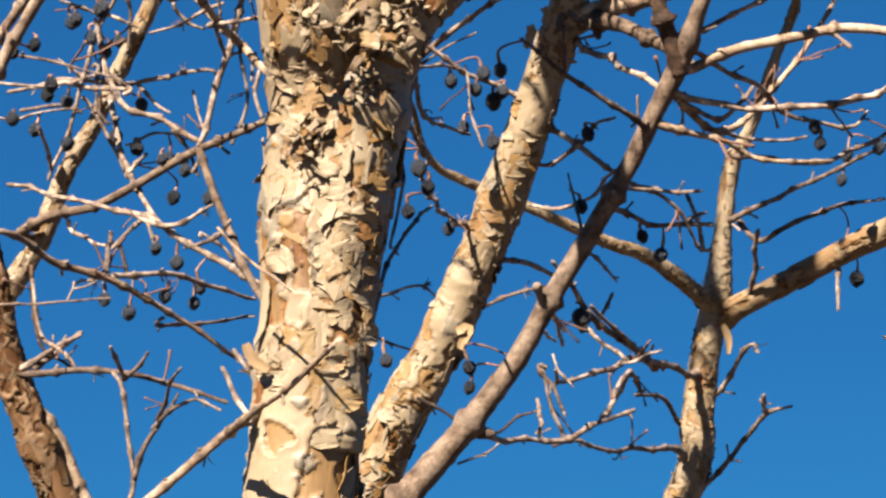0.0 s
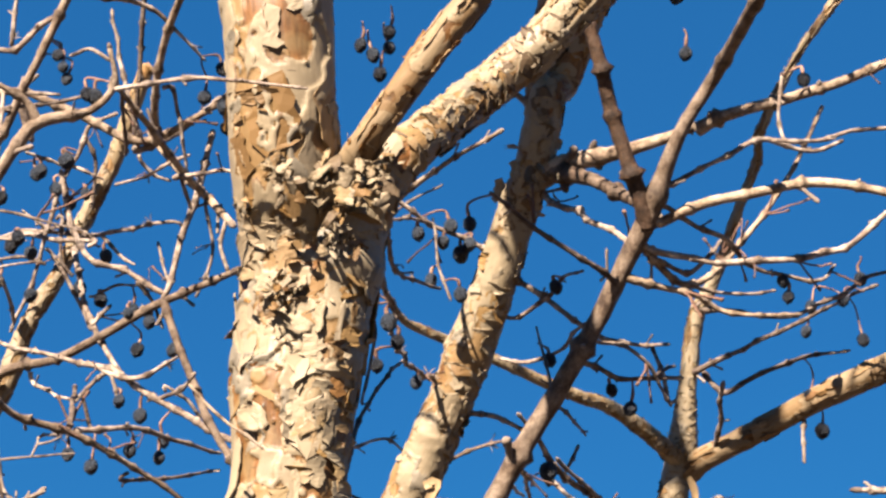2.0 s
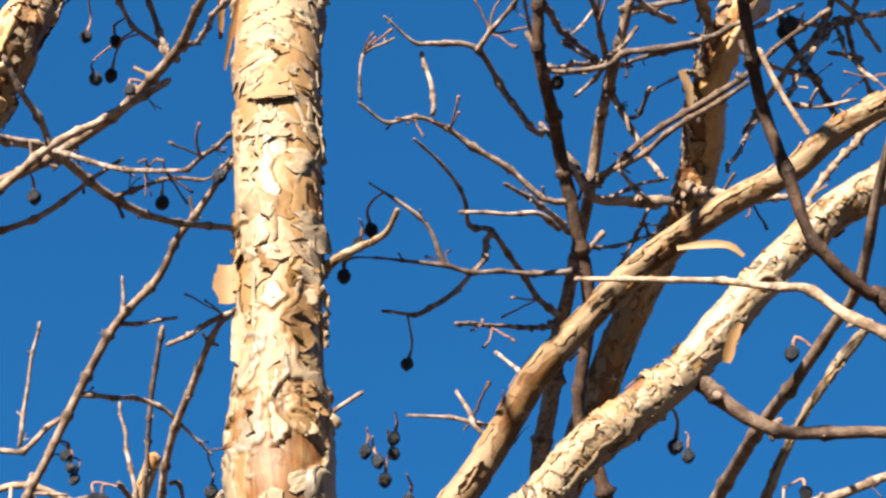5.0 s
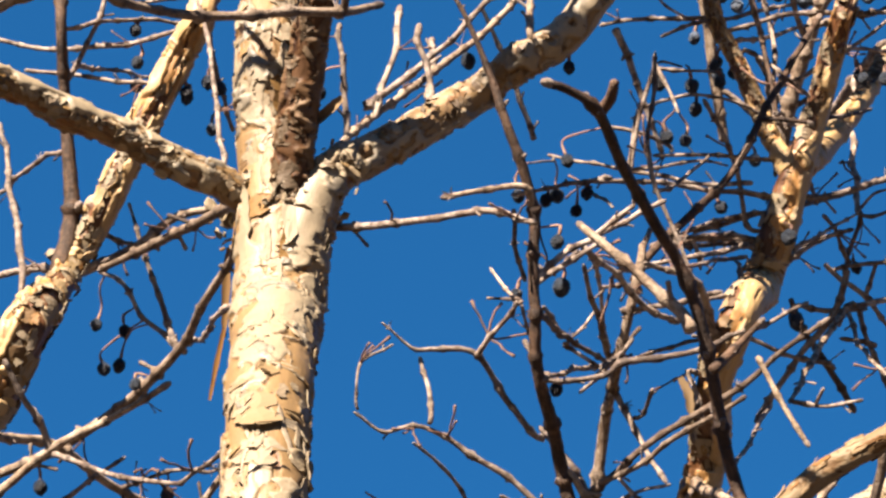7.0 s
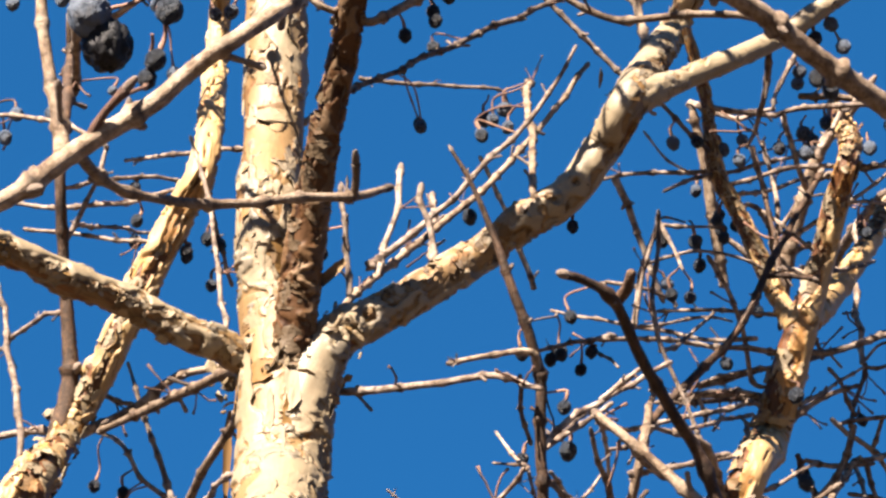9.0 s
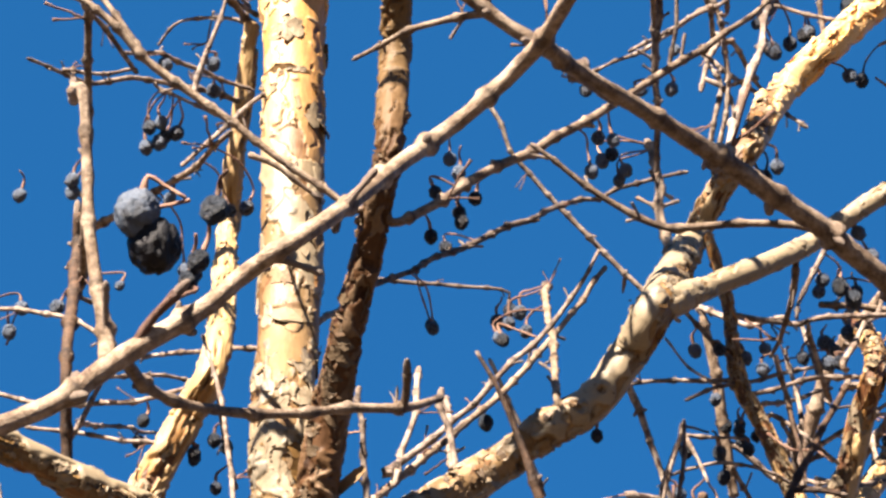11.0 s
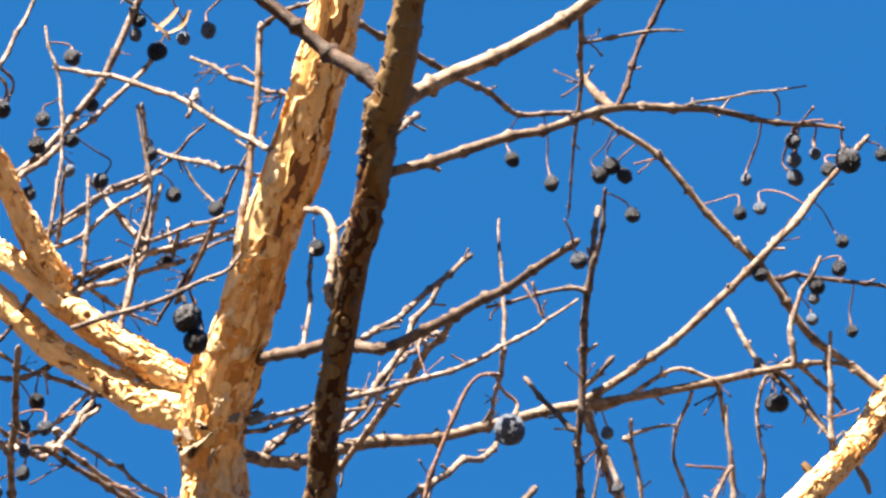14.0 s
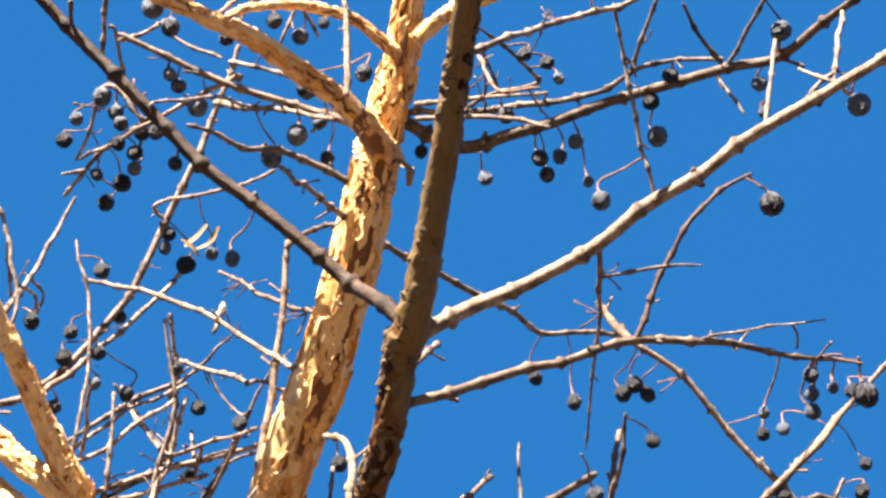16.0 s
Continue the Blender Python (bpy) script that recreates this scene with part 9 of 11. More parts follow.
wood(TREE_E, 'G', [(-0.105, 1.217, 1.851, 0.0017), (-0.101, 1.217, 1.854, 0.0017), (-0.115, 1.226, 1.865, 0.002), (-0.147, 1.232, 1.883, 0.0021), (-0.173, 1.238, 1.902, 0.0021), (-0.208, 1.243, 1.913, 0.0016), (-0.231, 1.251, 1.92, 0.0016), (-0.267, 1.255, 1.929, 0.0016)])
wood(TREE_E, 'G', [(-0.217, 1.299, 2.006, 0.0023), (-0.209, 1.281, 1.974, 0.002), (-0.195, 1.266, 1.933, 0.002), (-0.174, 1.248, 1.904, 0.0018)])
wood(TREE_E, 'S', [(-0.151, 1.242, 1.95, 0.0027), (-0.139, 1.234, 1.919, 0.0024), (-0.124, 1.226, 1.882, 0.0027), (-0.107, 1.217, 1.849, 0.0027), (-0.099, 1.203, 1.833, 0.0023)])
wood(TREE_E, 'S', [(-0.171, 1.299, 2.081, 0.0023), (-0.148, 1.273, 2.045, 0.0026), (-0.126, 1.245, 2.017, 0.0028), (-0.109, 1.214, 1.992, 0.0028)])
wood(TREE_E, 'G', [(-0.151, 1.242, 1.951, 0.0021), (-0.151, 1.241, 1.953, 0.0021), (-0.142, 1.241, 1.986, 0.0021), (-0.133, 1.239, 2.018, 0.0025), (-0.125, 1.236, 2.054, 0.0025)])
wood(TREE_E, 'S', [(-0.22, 0.991, 1.836, 0.0017), (-0.216, 0.992, 1.837, 0.0015), (-0.207, 1.007, 1.835, 0.0017), (-0.195, 1.023, 1.828, 0.0019), (-0.173, 1.04, 1.825, 0.002), (-0.151, 1.058, 1.816, 0.0016), (-0.124, 1.077, 1.801, 0.0015), (-0.097, 1.095, 1.785, 0.0012)])
wood(TREE_E, 'G', [(-0.173, 1.04, 1.825, 0.0016), (-0.175, 1.068, 1.845, 0.0013), (-0.178, 1.095, 1.86, 0.0014)])
wood(TREE_E, 'G', [(-0.17, 1.043, 1.826, 0.0016), (-0.142, 1.07, 1.832, 0.0015), (-0.124, 1.097, 1.832, 0.0015), (-0.105, 1.124, 1.832, 0.0012)])
wood(TREE_E, 'G', [(-0.145, 1.065, 1.809, 0.0011), (-0.149, 1.065, 1.805, 0.001), (-0.132, 1.096, 1.812, 0.0011), (-0.105, 1.127, 1.822, 0.0009)])
wood(TREE_E, 'G', [(-0.142, 1.24, 1.998, 0.0011), (-0.146, 1.239, 2, 0.0011), (-0.179, 1.254, 2, 0.0014), (-0.21, 1.269, 2, 0.0016), (-0.241, 1.281, 2.007, 0.0015), (-0.279, 1.294, 2.003, 0.0015)])
wood(TREE_E, 'G', [(-0.152, 1.241, 1.956, 0.0019), (-0.155, 1.241, 1.956, 0.0019), (-0.176, 1.241, 1.967, 0.0019), (-0.198, 1.24, 1.977, 0.0019), (-0.207, 1.239, 1.995, 0.002), (-0.217, 1.233, 2.026, 0.0018)])
wood(TREE_E, 'S', [(-0.277, 1.21, 2.001, 0.0032), (-0.249, 1.197, 2.04, 0.0028), (-0.231, 1.182, 2.071, 0.0026), (-0.206, 1.161, 2.118, 0.0028), (-0.18, 1.141, 2.157, 0.0028), (-0.155, 1.125, 2.18, 0.0026), (-0.14, 1.108, 2.202, 0.0026), (-0.122, 1.092, 2.221, 0.0024), (-0.102, 1.075, 2.242, 0.002)])
wood(TREE_E, 'S', [(-0.228, 0.915, 2.172, 0.0029), (-0.219, 0.95, 2.184, 0.0028), (-0.198, 0.986, 2.196, 0.0028), (-0.17, 1.033, 2.189, 0.0026), (-0.146, 1.072, 2.195, 0.0023), (-0.105, 1.109, 2.205, 0.0024)])
wood(TREE_E, 'S', [(-0.242, 0.923, 2.135, 0.0026), (-0.235, 0.928, 2.13, 0.0024), (-0.211, 0.922, 2.142, 0.0024), (-0.185, 0.912, 2.16, 0.0023), (-0.158, 0.905, 2.172, 0.002), (-0.129, 0.896, 2.187, 0.002)])
wood(TREE_E, 'G', [(-0.23, 0.964, 2.131, 0.0018), (-0.219, 0.964, 2.137, 0.0018), (-0.19, 0.963, 2.151, 0.0017), (-0.158, 0.957, 2.174, 0.0012)])
wood(TREE_E, 'G', [(-0.185, 0.912, 2.16, 0.0023), (-0.189, 0.903, 2.171, 0.0019), (-0.197, 0.893, 2.18, 0.0017), (-0.204, 0.882, 2.192, 0.0016)])
wood(TREE_E, 'G', [(-0.184, 0.913, 2.159, 0.0016), (-0.14, 0.881, 2.131, 0.0013), (-0.108, 0.841, 2.113, 0.0012), (-0.082, 0.794, 2.107, 0.0014)])
wood(TREE_E, 'G', [(-0.17, 1.032, 2.19, 0.0016), (-0.138, 1.026, 2.198, 0.0011), (-0.115, 1.021, 2.197, 0.0011), (-0.099, 1.01, 2.208, 0.001)])
wood(TREE_E, 'G', [(-0.206, 1.161, 2.118, 0.0019), (-0.18, 1.174, 2.121, 0.0016), (-0.154, 1.188, 2.118, 0.0016), (-0.13, 1.208, 2.098, 0.0011)])
wood(TREE_E, 'G', [(-0.171, 1.244, 2.055, 0.0016), (-0.172, 1.244, 2.056, 0.0016), (-0.17, 1.229, 2.085, 0.0016), (-0.166, 1.207, 2.13, 0.0018), (-0.16, 1.188, 2.166, 0.002)])
wood(TREE_E, 'S', [(-0.16, 1.24, 2.052, 0.003), (-0.158, 1.21, 2.071, 0.0025), (-0.148, 1.176, 2.1, 0.0025), (-0.132, 1.144, 2.125, 0.0024), (-0.118, 1.113, 2.141, 0.0022), (-0.106, 1.088, 2.142, 0.002)])
wood(TREE_E, 'G', [(-0.106, 1.088, 2.142, 0.0015), (-0.107, 1.088, 2.142, 0.0015), (-0.128, 1.104, 2.138, 0.0015), (-0.145, 1.12, 2.136, 0.0017)])
wood(TREE_E, 'G', [(-0.215, 1.167, 2.103, 0.0019), (-0.216, 1.167, 2.105, 0.0019), (-0.241, 1.174, 2.09, 0.0021), (-0.266, 1.178, 2.085, 0.0021)])
wood(TREE_E, 'G', [(-0.241, 1.174, 2.09, 0.0016), (-0.236, 1.165, 2.131, 0.0012), (-0.232, 1.159, 2.162, 0.0011)])
wood(TREE_E, 'G', [(-0.181, 1.141, 2.157, 0.0017), (-0.167, 1.142, 2.158, 0.0014), (-0.148, 1.143, 2.161, 0.0012)])
wood(TREE_E, 'G', [(-0.18, 1.141, 2.157, 0.0015), (-0.178, 1.135, 2.17, 0.0012), (-0.178, 1.131, 2.181, 0.001)])
wood(TREE_E, 'G', [(-0.168, 1.242, 2.055, 0.0016), (-0.169, 1.242, 2.055, 0.0016), (-0.18, 1.237, 2.092, 0.0016), (-0.185, 1.238, 2.111, 0.0015), (-0.19, 1.236, 2.137, 0.0013)])
wood(TREE_E, 'S', [(-0.28, 1.255, 2.084, 0.0024), (-0.254, 1.247, 2.089, 0.0024), (-0.22, 1.245, 2.078, 0.0028), (-0.18, 1.245, 2.058, 0.0029), (-0.158, 1.238, 2.054, 0.0027), (-0.135, 1.226, 2.064, 0.0025), (-0.116, 1.213, 2.073, 0.0021)])
wood(TREE_E, 'S', [(-0.127, 1.244, 2.017, 0.0023), (-0.127, 1.244, 2.018, 0.0023), (-0.14, 1.211, 2.024, 0.0023), (-0.154, 1.176, 2.035, 0.0022), (-0.172, 1.138, 2.052, 0.0019)])
wood(TREE_E, 'T', [(-0.886, 1.105, -0.03, 0.0281), (-0.815, 1.084, 0.499, 0.0258), (-0.725, 1.058, 0.94, 0.0237), (-0.623, 1.029, 1.304, 0.0218), (-0.515, 0.997, 1.602, 0.0201), (-0.423, 0.971, 1.81, 0.0188), (-0.366, 0.954, 1.924, 0.0181), (-0.323, 0.942, 2.003, 0.0176), (-0.248, 0.92, 2.139, 0.0155), (-0.216, 0.911, 2.194, 0.0134), (-0.2, 0.904, 2.231, 0.0123), (-0.197, 0.962, 2.288, 0.0086), (-0.177, 0.954, 2.331, 0.0074), (-0.156, 0.94, 2.378, 0.0068), (-0.138, 0.931, 2.415, 0.0062), (-0.124, 0.921, 2.448, 0.0058), (-0.131, 0.98, 2.577, 0.0039), (-0.128, 0.959, 2.62, 0.0039), (-0.123, 0.942, 2.656, 0.0036), (-0.118, 0.916, 2.7, 0.0033)])
wood(TREE_E, 'N', [(-0.198, 0.961, 2.289, 0.0063), (-0.201, 0.96, 2.291, 0.0058), (-0.198, 0.96, 2.323, 0.0049), (-0.203, 0.938, 2.385, 0.0033), (-0.207, 0.914, 2.447, 0.0033), (-0.224, 0.992, 2.57, 0.0043), (-0.227, 0.987, 2.602, 0.0036)])
wood(TREE_E, 'G', [(-0.2, 0.961, 2.316, 0.0021), (-0.202, 0.96, 2.316, 0.0019), (-0.186, 0.975, 2.325, 0.0018), (-0.169, 0.993, 2.327, 0.0018)])
wood(TREE_E, 'S', [(-0.193, 0.966, 2.295, 0.0035), (-0.192, 0.967, 2.293, 0.0032), (-0.177, 0.97, 2.301, 0.0029), (-0.159, 0.971, 2.313, 0.0029), (-0.14, 0.969, 2.329, 0.0026), (-0.115, 0.972, 2.338, 0.0023)])
wood(TREE_E, 'G', [(-0.199, 0.961, 2.289, 0.0026), (-0.203, 0.96, 2.29, 0.0026), (-0.226, 0.975, 2.302, 0.0023), (-0.249, 0.996, 2.303, 0.0023)])
wood(TREE_E, 'G', [(-0.202, 0.901, 2.224, 0.0016), (-0.213, 0.913, 2.278, 0.0019), (-0.225, 0.928, 2.323, 0.0018), (-0.238, 0.94, 2.372, 0.0016)])
wood(TREE_E, 'G', [(-0.203, 0.947, 2.363, 0.0016), (-0.204, 0.948, 2.361, 0.0015), (-0.229, 0.986, 2.377, 0.0015), (-0.258, 1.028, 2.383, 0.0016)])
wood(TREE_E, 'G', [(-0.146, 0.935, 2.398, 0.0013), (-0.144, 0.935, 2.398, 0.0013), (-0.171, 0.94, 2.403, 0.0013), (-0.201, 0.942, 2.409, 0.0013), (-0.226, 0.945, 2.415, 0.0013)])
wood(TREE_E, 'G', [(-0.204, 0.933, 2.395, 0.0018), (-0.191, 0.931, 2.427, 0.0015), (-0.184, 0.928, 2.458, 0.0017)])
wood(TREE_E, 'G', [(-0.132, 0.921, 2.426, 0.0013), (-0.134, 0.92, 2.427, 0.0013), (-0.179, 0.938, 2.428, 0.0015), (-0.219, 0.952, 2.434, 0.0015), (-0.252, 0.96, 2.448, 0.0016)])
wood(TREE_E, 'G', [(-0.205, 0.914, 2.422, 0.0014), (-0.18, 0.934, 2.442, 0.0013), (-0.144, 0.957, 2.459, 0.0014)])
wood(TREE_E, 'G', [(-0.1, 0.845, 2.283, 0.0016), (-0.097, 0.843, 2.288, 0.0014), (-0.106, 0.854, 2.341, 0.0013), (-0.113, 0.871, 2.385, 0.0014), (-0.127, 0.883, 2.432, 0.0013)])
wood(TREE_E, 'G', [(-0.197, 0.933, 2.41, 0.0016), (-0.186, 0.976, 2.436, 0.0013), (-0.17, 1.02, 2.461, 0.0012)])
wood(TREE_E, 'G', [(-0.184, 0.927, 2.459, 0.0015), (-0.185, 0.926, 2.461, 0.0015), (-0.217, 0.929, 2.48, 0.0015), (-0.249, 0.938, 2.491, 0.0015), (-0.278, 0.947, 2.501, 0.0015)])
wood(TREE_E, 'G', [(-0.125, 0.918, 2.438, 0.0013), (-0.124, 0.918, 2.439, 0.0013), (-0.124, 0.977, 2.44, 0.0015), (-0.122, 1.039, 2.436, 0.0016)])
wood(TREE_E, 'G', [(-0.093, 0.915, 2.449, 0.0016), (-0.107, 0.914, 2.449, 0.0014), (-0.129, 0.939, 2.464, 0.0015), (-0.158, 0.962, 2.479, 0.0015), (-0.182, 0.986, 2.492, 0.0014)])
wood(TREE_E, 'G', [(-0.201, 1.246, 2.066, 0.0016), (-0.204, 1.246, 2.064, 0.0015), (-0.209, 1.25, 2.05, 0.0015), (-0.22, 1.253, 2.032, 0.0016), (-0.225, 1.26, 2.008, 0.0016), (-0.23, 1.263, 1.991, 0.0014), (-0.239, 1.269, 1.963, 0.0014), (-0.248, 1.273, 1.941, 0.0014)])
wood(TREE_E, 'G', [(-0.205, 1.248, 2.058, 0.0014), (-0.199, 1.252, 2.044, 0.0013), (-0.2, 1.259, 2.018, 0.0013)])
wood(TREE_E, 'G', [(-0.242, 1.189, 2.054, 0.0015), (-0.245, 1.189, 2.054, 0.0014), (-0.218, 1.188, 2.059, 0.0014), (-0.199, 1.185, 2.062, 0.0012)])
wood(TREE_E, 'G', [(-0.233, 1.185, 2.064, 0.0013), (-0.214, 1.185, 2.063, 0.001)])
wood(TREE_E, 'G', [(-0.259, 1.248, 2.088, 0.0014), (-0.256, 1.234, 2.055, 0.0013), (-0.253, 1.215, 2.033, 0.0012)])
wood(TREE_E, 'G', [(-0.219, 1.251, 2.04, 0.0011), (-0.223, 1.25, 2.042, 0.0011), (-0.239, 1.244, 2.046, 0.0011)])
wood(TREE_E, 'G', [(-0.214, 1.252, 2.041, 0.0012), (-0.196, 1.255, 2.034, 0.0011)])
wood(TREE_E, 'G', [(-0.138, 1.224, 2.038, 0.0009), (-0.137, 1.224, 2.039, 0.0009), (-0.15, 1.234, 2.037, 0.0011), (-0.165, 1.244, 2.033, 0.0011), (-0.183, 1.253, 2.03, 0.0011)])
wood(TREE_E, 'G', [(-0.171, 1.247, 2.047, 0.0014), (-0.17, 1.248, 2.043, 0.0013), (-0.163, 1.253, 2.036, 0.0013), (-0.154, 1.256, 2.034, 0.0011)])
wood(TREE_E, 'G', [(-0.153, 1.205, 2.076, 0.0017), (-0.146, 1.205, 2.077, 0.0016), (-0.144, 1.212, 2.064, 0.0014), (-0.141, 1.219, 2.048, 0.0012), (-0.139, 1.225, 2.035, 0.0011)])
wood(TREE_E, 'G', [(-0.169, 1.145, 2.049, 0.0015), (-0.172, 1.178, 2.043, 0.0012), (-0.175, 1.212, 2.036, 0.0012)])
wood(TREE_E, 'G', [(-0.141, 1.212, 2.022, 0.0013), (-0.138, 1.221, 2.014, 0.0014), (-0.136, 1.229, 2.008, 0.0012)])
wood(TREE_E, 'G', [(-0.172, 1.244, 2.053, 0.0024), (-0.173, 1.246, 2.049, 0.0022), (-0.156, 1.246, 2.056, 0.0022), (-0.14, 1.245, 2.067, 0.0022), (-0.125, 1.242, 2.08, 0.002)])
wood(TREE_E, 'G', [(-0.241, 1.223, 2.089, 0.0022), (-0.243, 1.229, 2.072, 0.0033), (-0.239, 1.235, 2.058, 0.0036)])
wood(TREE_E, 'G', [(-0.199, 1.24, 1.984, 0.0014), (-0.194, 1.24, 1.988, 0.0014), (-0.223, 1.244, 1.99, 0.0016), (-0.238, 1.249, 1.994, 0.0016), (-0.26, 1.255, 1.993, 0.0014)])
wood(TREE_E, 'G', [(-0.253, 1.285, 2.008, 0.0012), (-0.234, 1.276, 2.005, 0.0013), (-0.217, 1.266, 2.005, 0.0011), (-0.201, 1.258, 1.997, 0.0011)])
wood(TREE_E, 'G', [(-0.227, 1.262, 2, 0.0011), (-0.226, 1.262, 2, 0.0011), (-0.231, 1.258, 2.004, 0.0011), (-0.241, 1.253, 2.01, 0.0009)])
wood(TREE_E, 'G', [(-0.223, 1.26, 2.008, 0.0014), (-0.219, 1.26, 2.009, 0.0013), (-0.22, 1.266, 1.984, 0.0013), (-0.215, 1.268, 1.976, 0.0013)])
wood(TREE_E, 'G', [(-0.229, 1.264, 1.989, 0.0014), (-0.226, 1.265, 1.988, 0.0013), (-0.212, 1.273, 1.966, 0.0013), (-0.203, 1.279, 1.945, 0.0014)])
wood(TREE_E, 'G', [(-0.195, 1.262, 1.999, 0.0014), (-0.183, 1.259, 1.986, 0.0011), (-0.173, 1.254, 1.978, 0.0009)])
wood(TREE_E, 'G', [(-0.127, 1.245, 2.015, 0.0014), (-0.128, 1.246, 2.013, 0.0012), (-0.123, 1.252, 1.989, 0.0012), (-0.127, 1.255, 1.971, 0.0012), (-0.132, 1.256, 1.959, 0.0012)])
wood(TREE_E, 'G', [(-0.112, 1.219, 1.996, 0.0015), (-0.115, 1.222, 1.98, 0.0014), (-0.112, 1.225, 1.965, 0.0014)])
wood(TREE_E, 'G', [(-0.148, 1.241, 1.962, 0.0009), (-0.148, 1.241, 1.963, 0.0009), (-0.153, 1.249, 1.975, 0.0009), (-0.157, 1.255, 1.989, 0.0011)])
wood(TREE_E, 'G', [(-0.202, 1.276, 1.962, 0.001), (-0.198, 1.276, 1.963, 0.0009), (-0.186, 1.275, 1.969, 0.0011), (-0.175, 1.276, 1.969, 0.0009)])
wood(TREE_E, 'G', [(-0.198, 1.268, 1.941, 0.0014), (-0.189, 1.269, 1.952, 0.0013)])
wood(TREE_E, 'G', [(-0.168, 1.241, 1.962, 0.0014), (-0.158, 1.248, 1.951, 0.0012), (-0.153, 1.253, 1.939, 0.0012)])
wood(TREE_E, 'G', [(-0.247, 1.272, 1.945, 0.0014), (-0.248, 1.272, 1.945, 0.0014), (-0.248, 1.26, 1.953, 0.0014), (-0.251, 1.246, 1.963, 0.0012)])
wood(TREE_E, 'G', [(-0.232, 1.266, 1.981, 0.0011), (-0.229, 1.266, 1.98, 0.0011), (-0.245, 1.273, 1.987, 0.0011), (-0.268, 1.28, 1.986, 0.0013)])
wood(TREE_E, 'G', [(-0.238, 1.286, 1.915, 0.0016), (-0.236, 1.288, 1.909, 0.0015), (-0.221, 1.267, 1.897, 0.0012), (-0.207, 1.245, 1.889, 0.001)])
wood(TREE_E, 'G', [(-0.184, 1.24, 1.905, 0.0016), (-0.183, 1.24, 1.904, 0.0016), (-0.191, 1.238, 1.896, 0.0014), (-0.198, 1.236, 1.888, 0.0014)])
wood(TREE_E, 'G', [(-0.197, 1.236, 1.889, 0.0013), (-0.193, 1.239, 1.873, 0.0012)])
wood(TREE_E, 'G', [(-0.196, 1.241, 1.911, 0.0013), (-0.182, 1.236, 1.902, 0.0016), (-0.167, 1.229, 1.898, 0.0017), (-0.146, 1.221, 1.905, 0.0015), (-0.139, 1.211, 1.906, 0.001)])
wood(TREE_E, 'G', [(-0.18, 1.235, 1.901, 0.0011), (-0.177, 1.237, 1.89, 0.0012)])
wood(TREE_E, 'G', [(-0.151, 1.233, 1.886, 0.0015), (-0.136, 1.227, 1.89, 0.0015), (-0.129, 1.219, 1.897, 0.0014)])
wood(TREE_E, 'G', [(-0.146, 1.23, 1.89, 0.0011), (-0.147, 1.229, 1.894, 0.001), (-0.134, 1.235, 1.887, 0.0012), (-0.127, 1.24, 1.878, 0.0014)])
wood(TREE_E, 'G', [(-0.173, 1.045, 1.829, 0.0012), (-0.172, 1.045, 1.829, 0.0012), (-0.182, 1.085, 1.835, 0.0012), (-0.202, 1.124, 1.839, 0.0009)])
fruit(TREE_E, (-0.218, 1.25, 2.043), 0.0047, (-0.211, 1.25, 2.047))
fruit(TREE_E, (-0.235, 1.249, 2.034), 0.0047, (-0.236, 1.245, 2.045))
fruit(TREE_E, (-0.223, 1.255, 2.026), 0.0047, (-0.218, 1.252, 2.036))
fruit(TREE_E, (-0.211, 1.238, 2.011), 0.0046, (-0.215, 1.235, 2.021))
fruit(TREE_E, (-0.249, 1.254, 1.988), 0.0047, (-0.249, 1.252, 1.994))
fruit(TREE_E, (-0.236, 1.251, 1.983), 0.0047, (-0.235, 1.248, 1.993))
fruit(TREE_E, (-0.191, 1.264, 1.985), 0.0047, (-0.191, 1.261, 1.995))
fruit(TREE_E, (-0.21, 1.286, 1.97), 0.0048, (-0.21, 1.284, 1.98))
fruit(TREE_E, (-0.195, 1.277, 1.96), 0.0047, (-0.192, 1.276, 1.966))
fruit(TREE_E, (-0.175, 1.28, 1.954), 0.0047, (-0.175, 1.276, 1.969))
fruit(TREE_E, (-0.16, 1.248, 1.938), 0.0046, (-0.159, 1.246, 1.947))
fruit(TREE_E, (-0.261, 1.281, 1.973), 0.0048, (-0.26, 1.277, 1.986))
fruit(TREE_E, (-0.238, 1.27, 1.961), 0.0047, (-0.236, 1.267, 1.972))
fruit(TREE_E, (-0.144, 1.239, 1.918), 0.0045, (-0.143, 1.237, 1.93))
fruit(TREE_E, (-0.168, 1.258, 1.923), 0.0046, (-0.174, 1.252, 1.94))
fruit(TREE_E, (-0.175, 1.238, 1.886), 0.0045, (-0.178, 1.236, 1.894))
fruit(TREE_E, (-0.162, 1.238, 1.877), 0.0045, (-0.16, 1.235, 1.893))
fruit(TREE_E, (-0.145, 1.068, 1.821), 0.0039, (-0.146, 1.066, 1.832))
fruit(TREE_E, (-0.147, 1.235, 1.861), 0.0045, (-0.142, 1.231, 1.88))
fruit(TREE_E, (-0.132, 1.086, 1.821), 0.0039, (-0.133, 1.084, 1.833))
fruit(TREE_E, (-0.18, 1.088, 1.823), 0.004, (-0.182, 1.085, 1.835))
fruit(TREE_E, (-0.191, 1.245, 1.847), 0.0045, (-0.193, 1.239, 1.873))
fruit(TREE_E, (-0.11, 1.018, 2.196), 0.0046, (-0.106, 1.016, 2.202))
fruit(TREE_E, (-0.143, 1.032, 2.186), 0.0044, (-0.143, 1.027, 2.197))
fruit(TREE_E, (-0.213, 1.176, 2.085), 0.0042, (-0.219, 1.172, 2.094))
fruit(TREE_E, (-0.21, 1.178, 2.078), 0.0036, (-0.219, 1.172, 2.094))
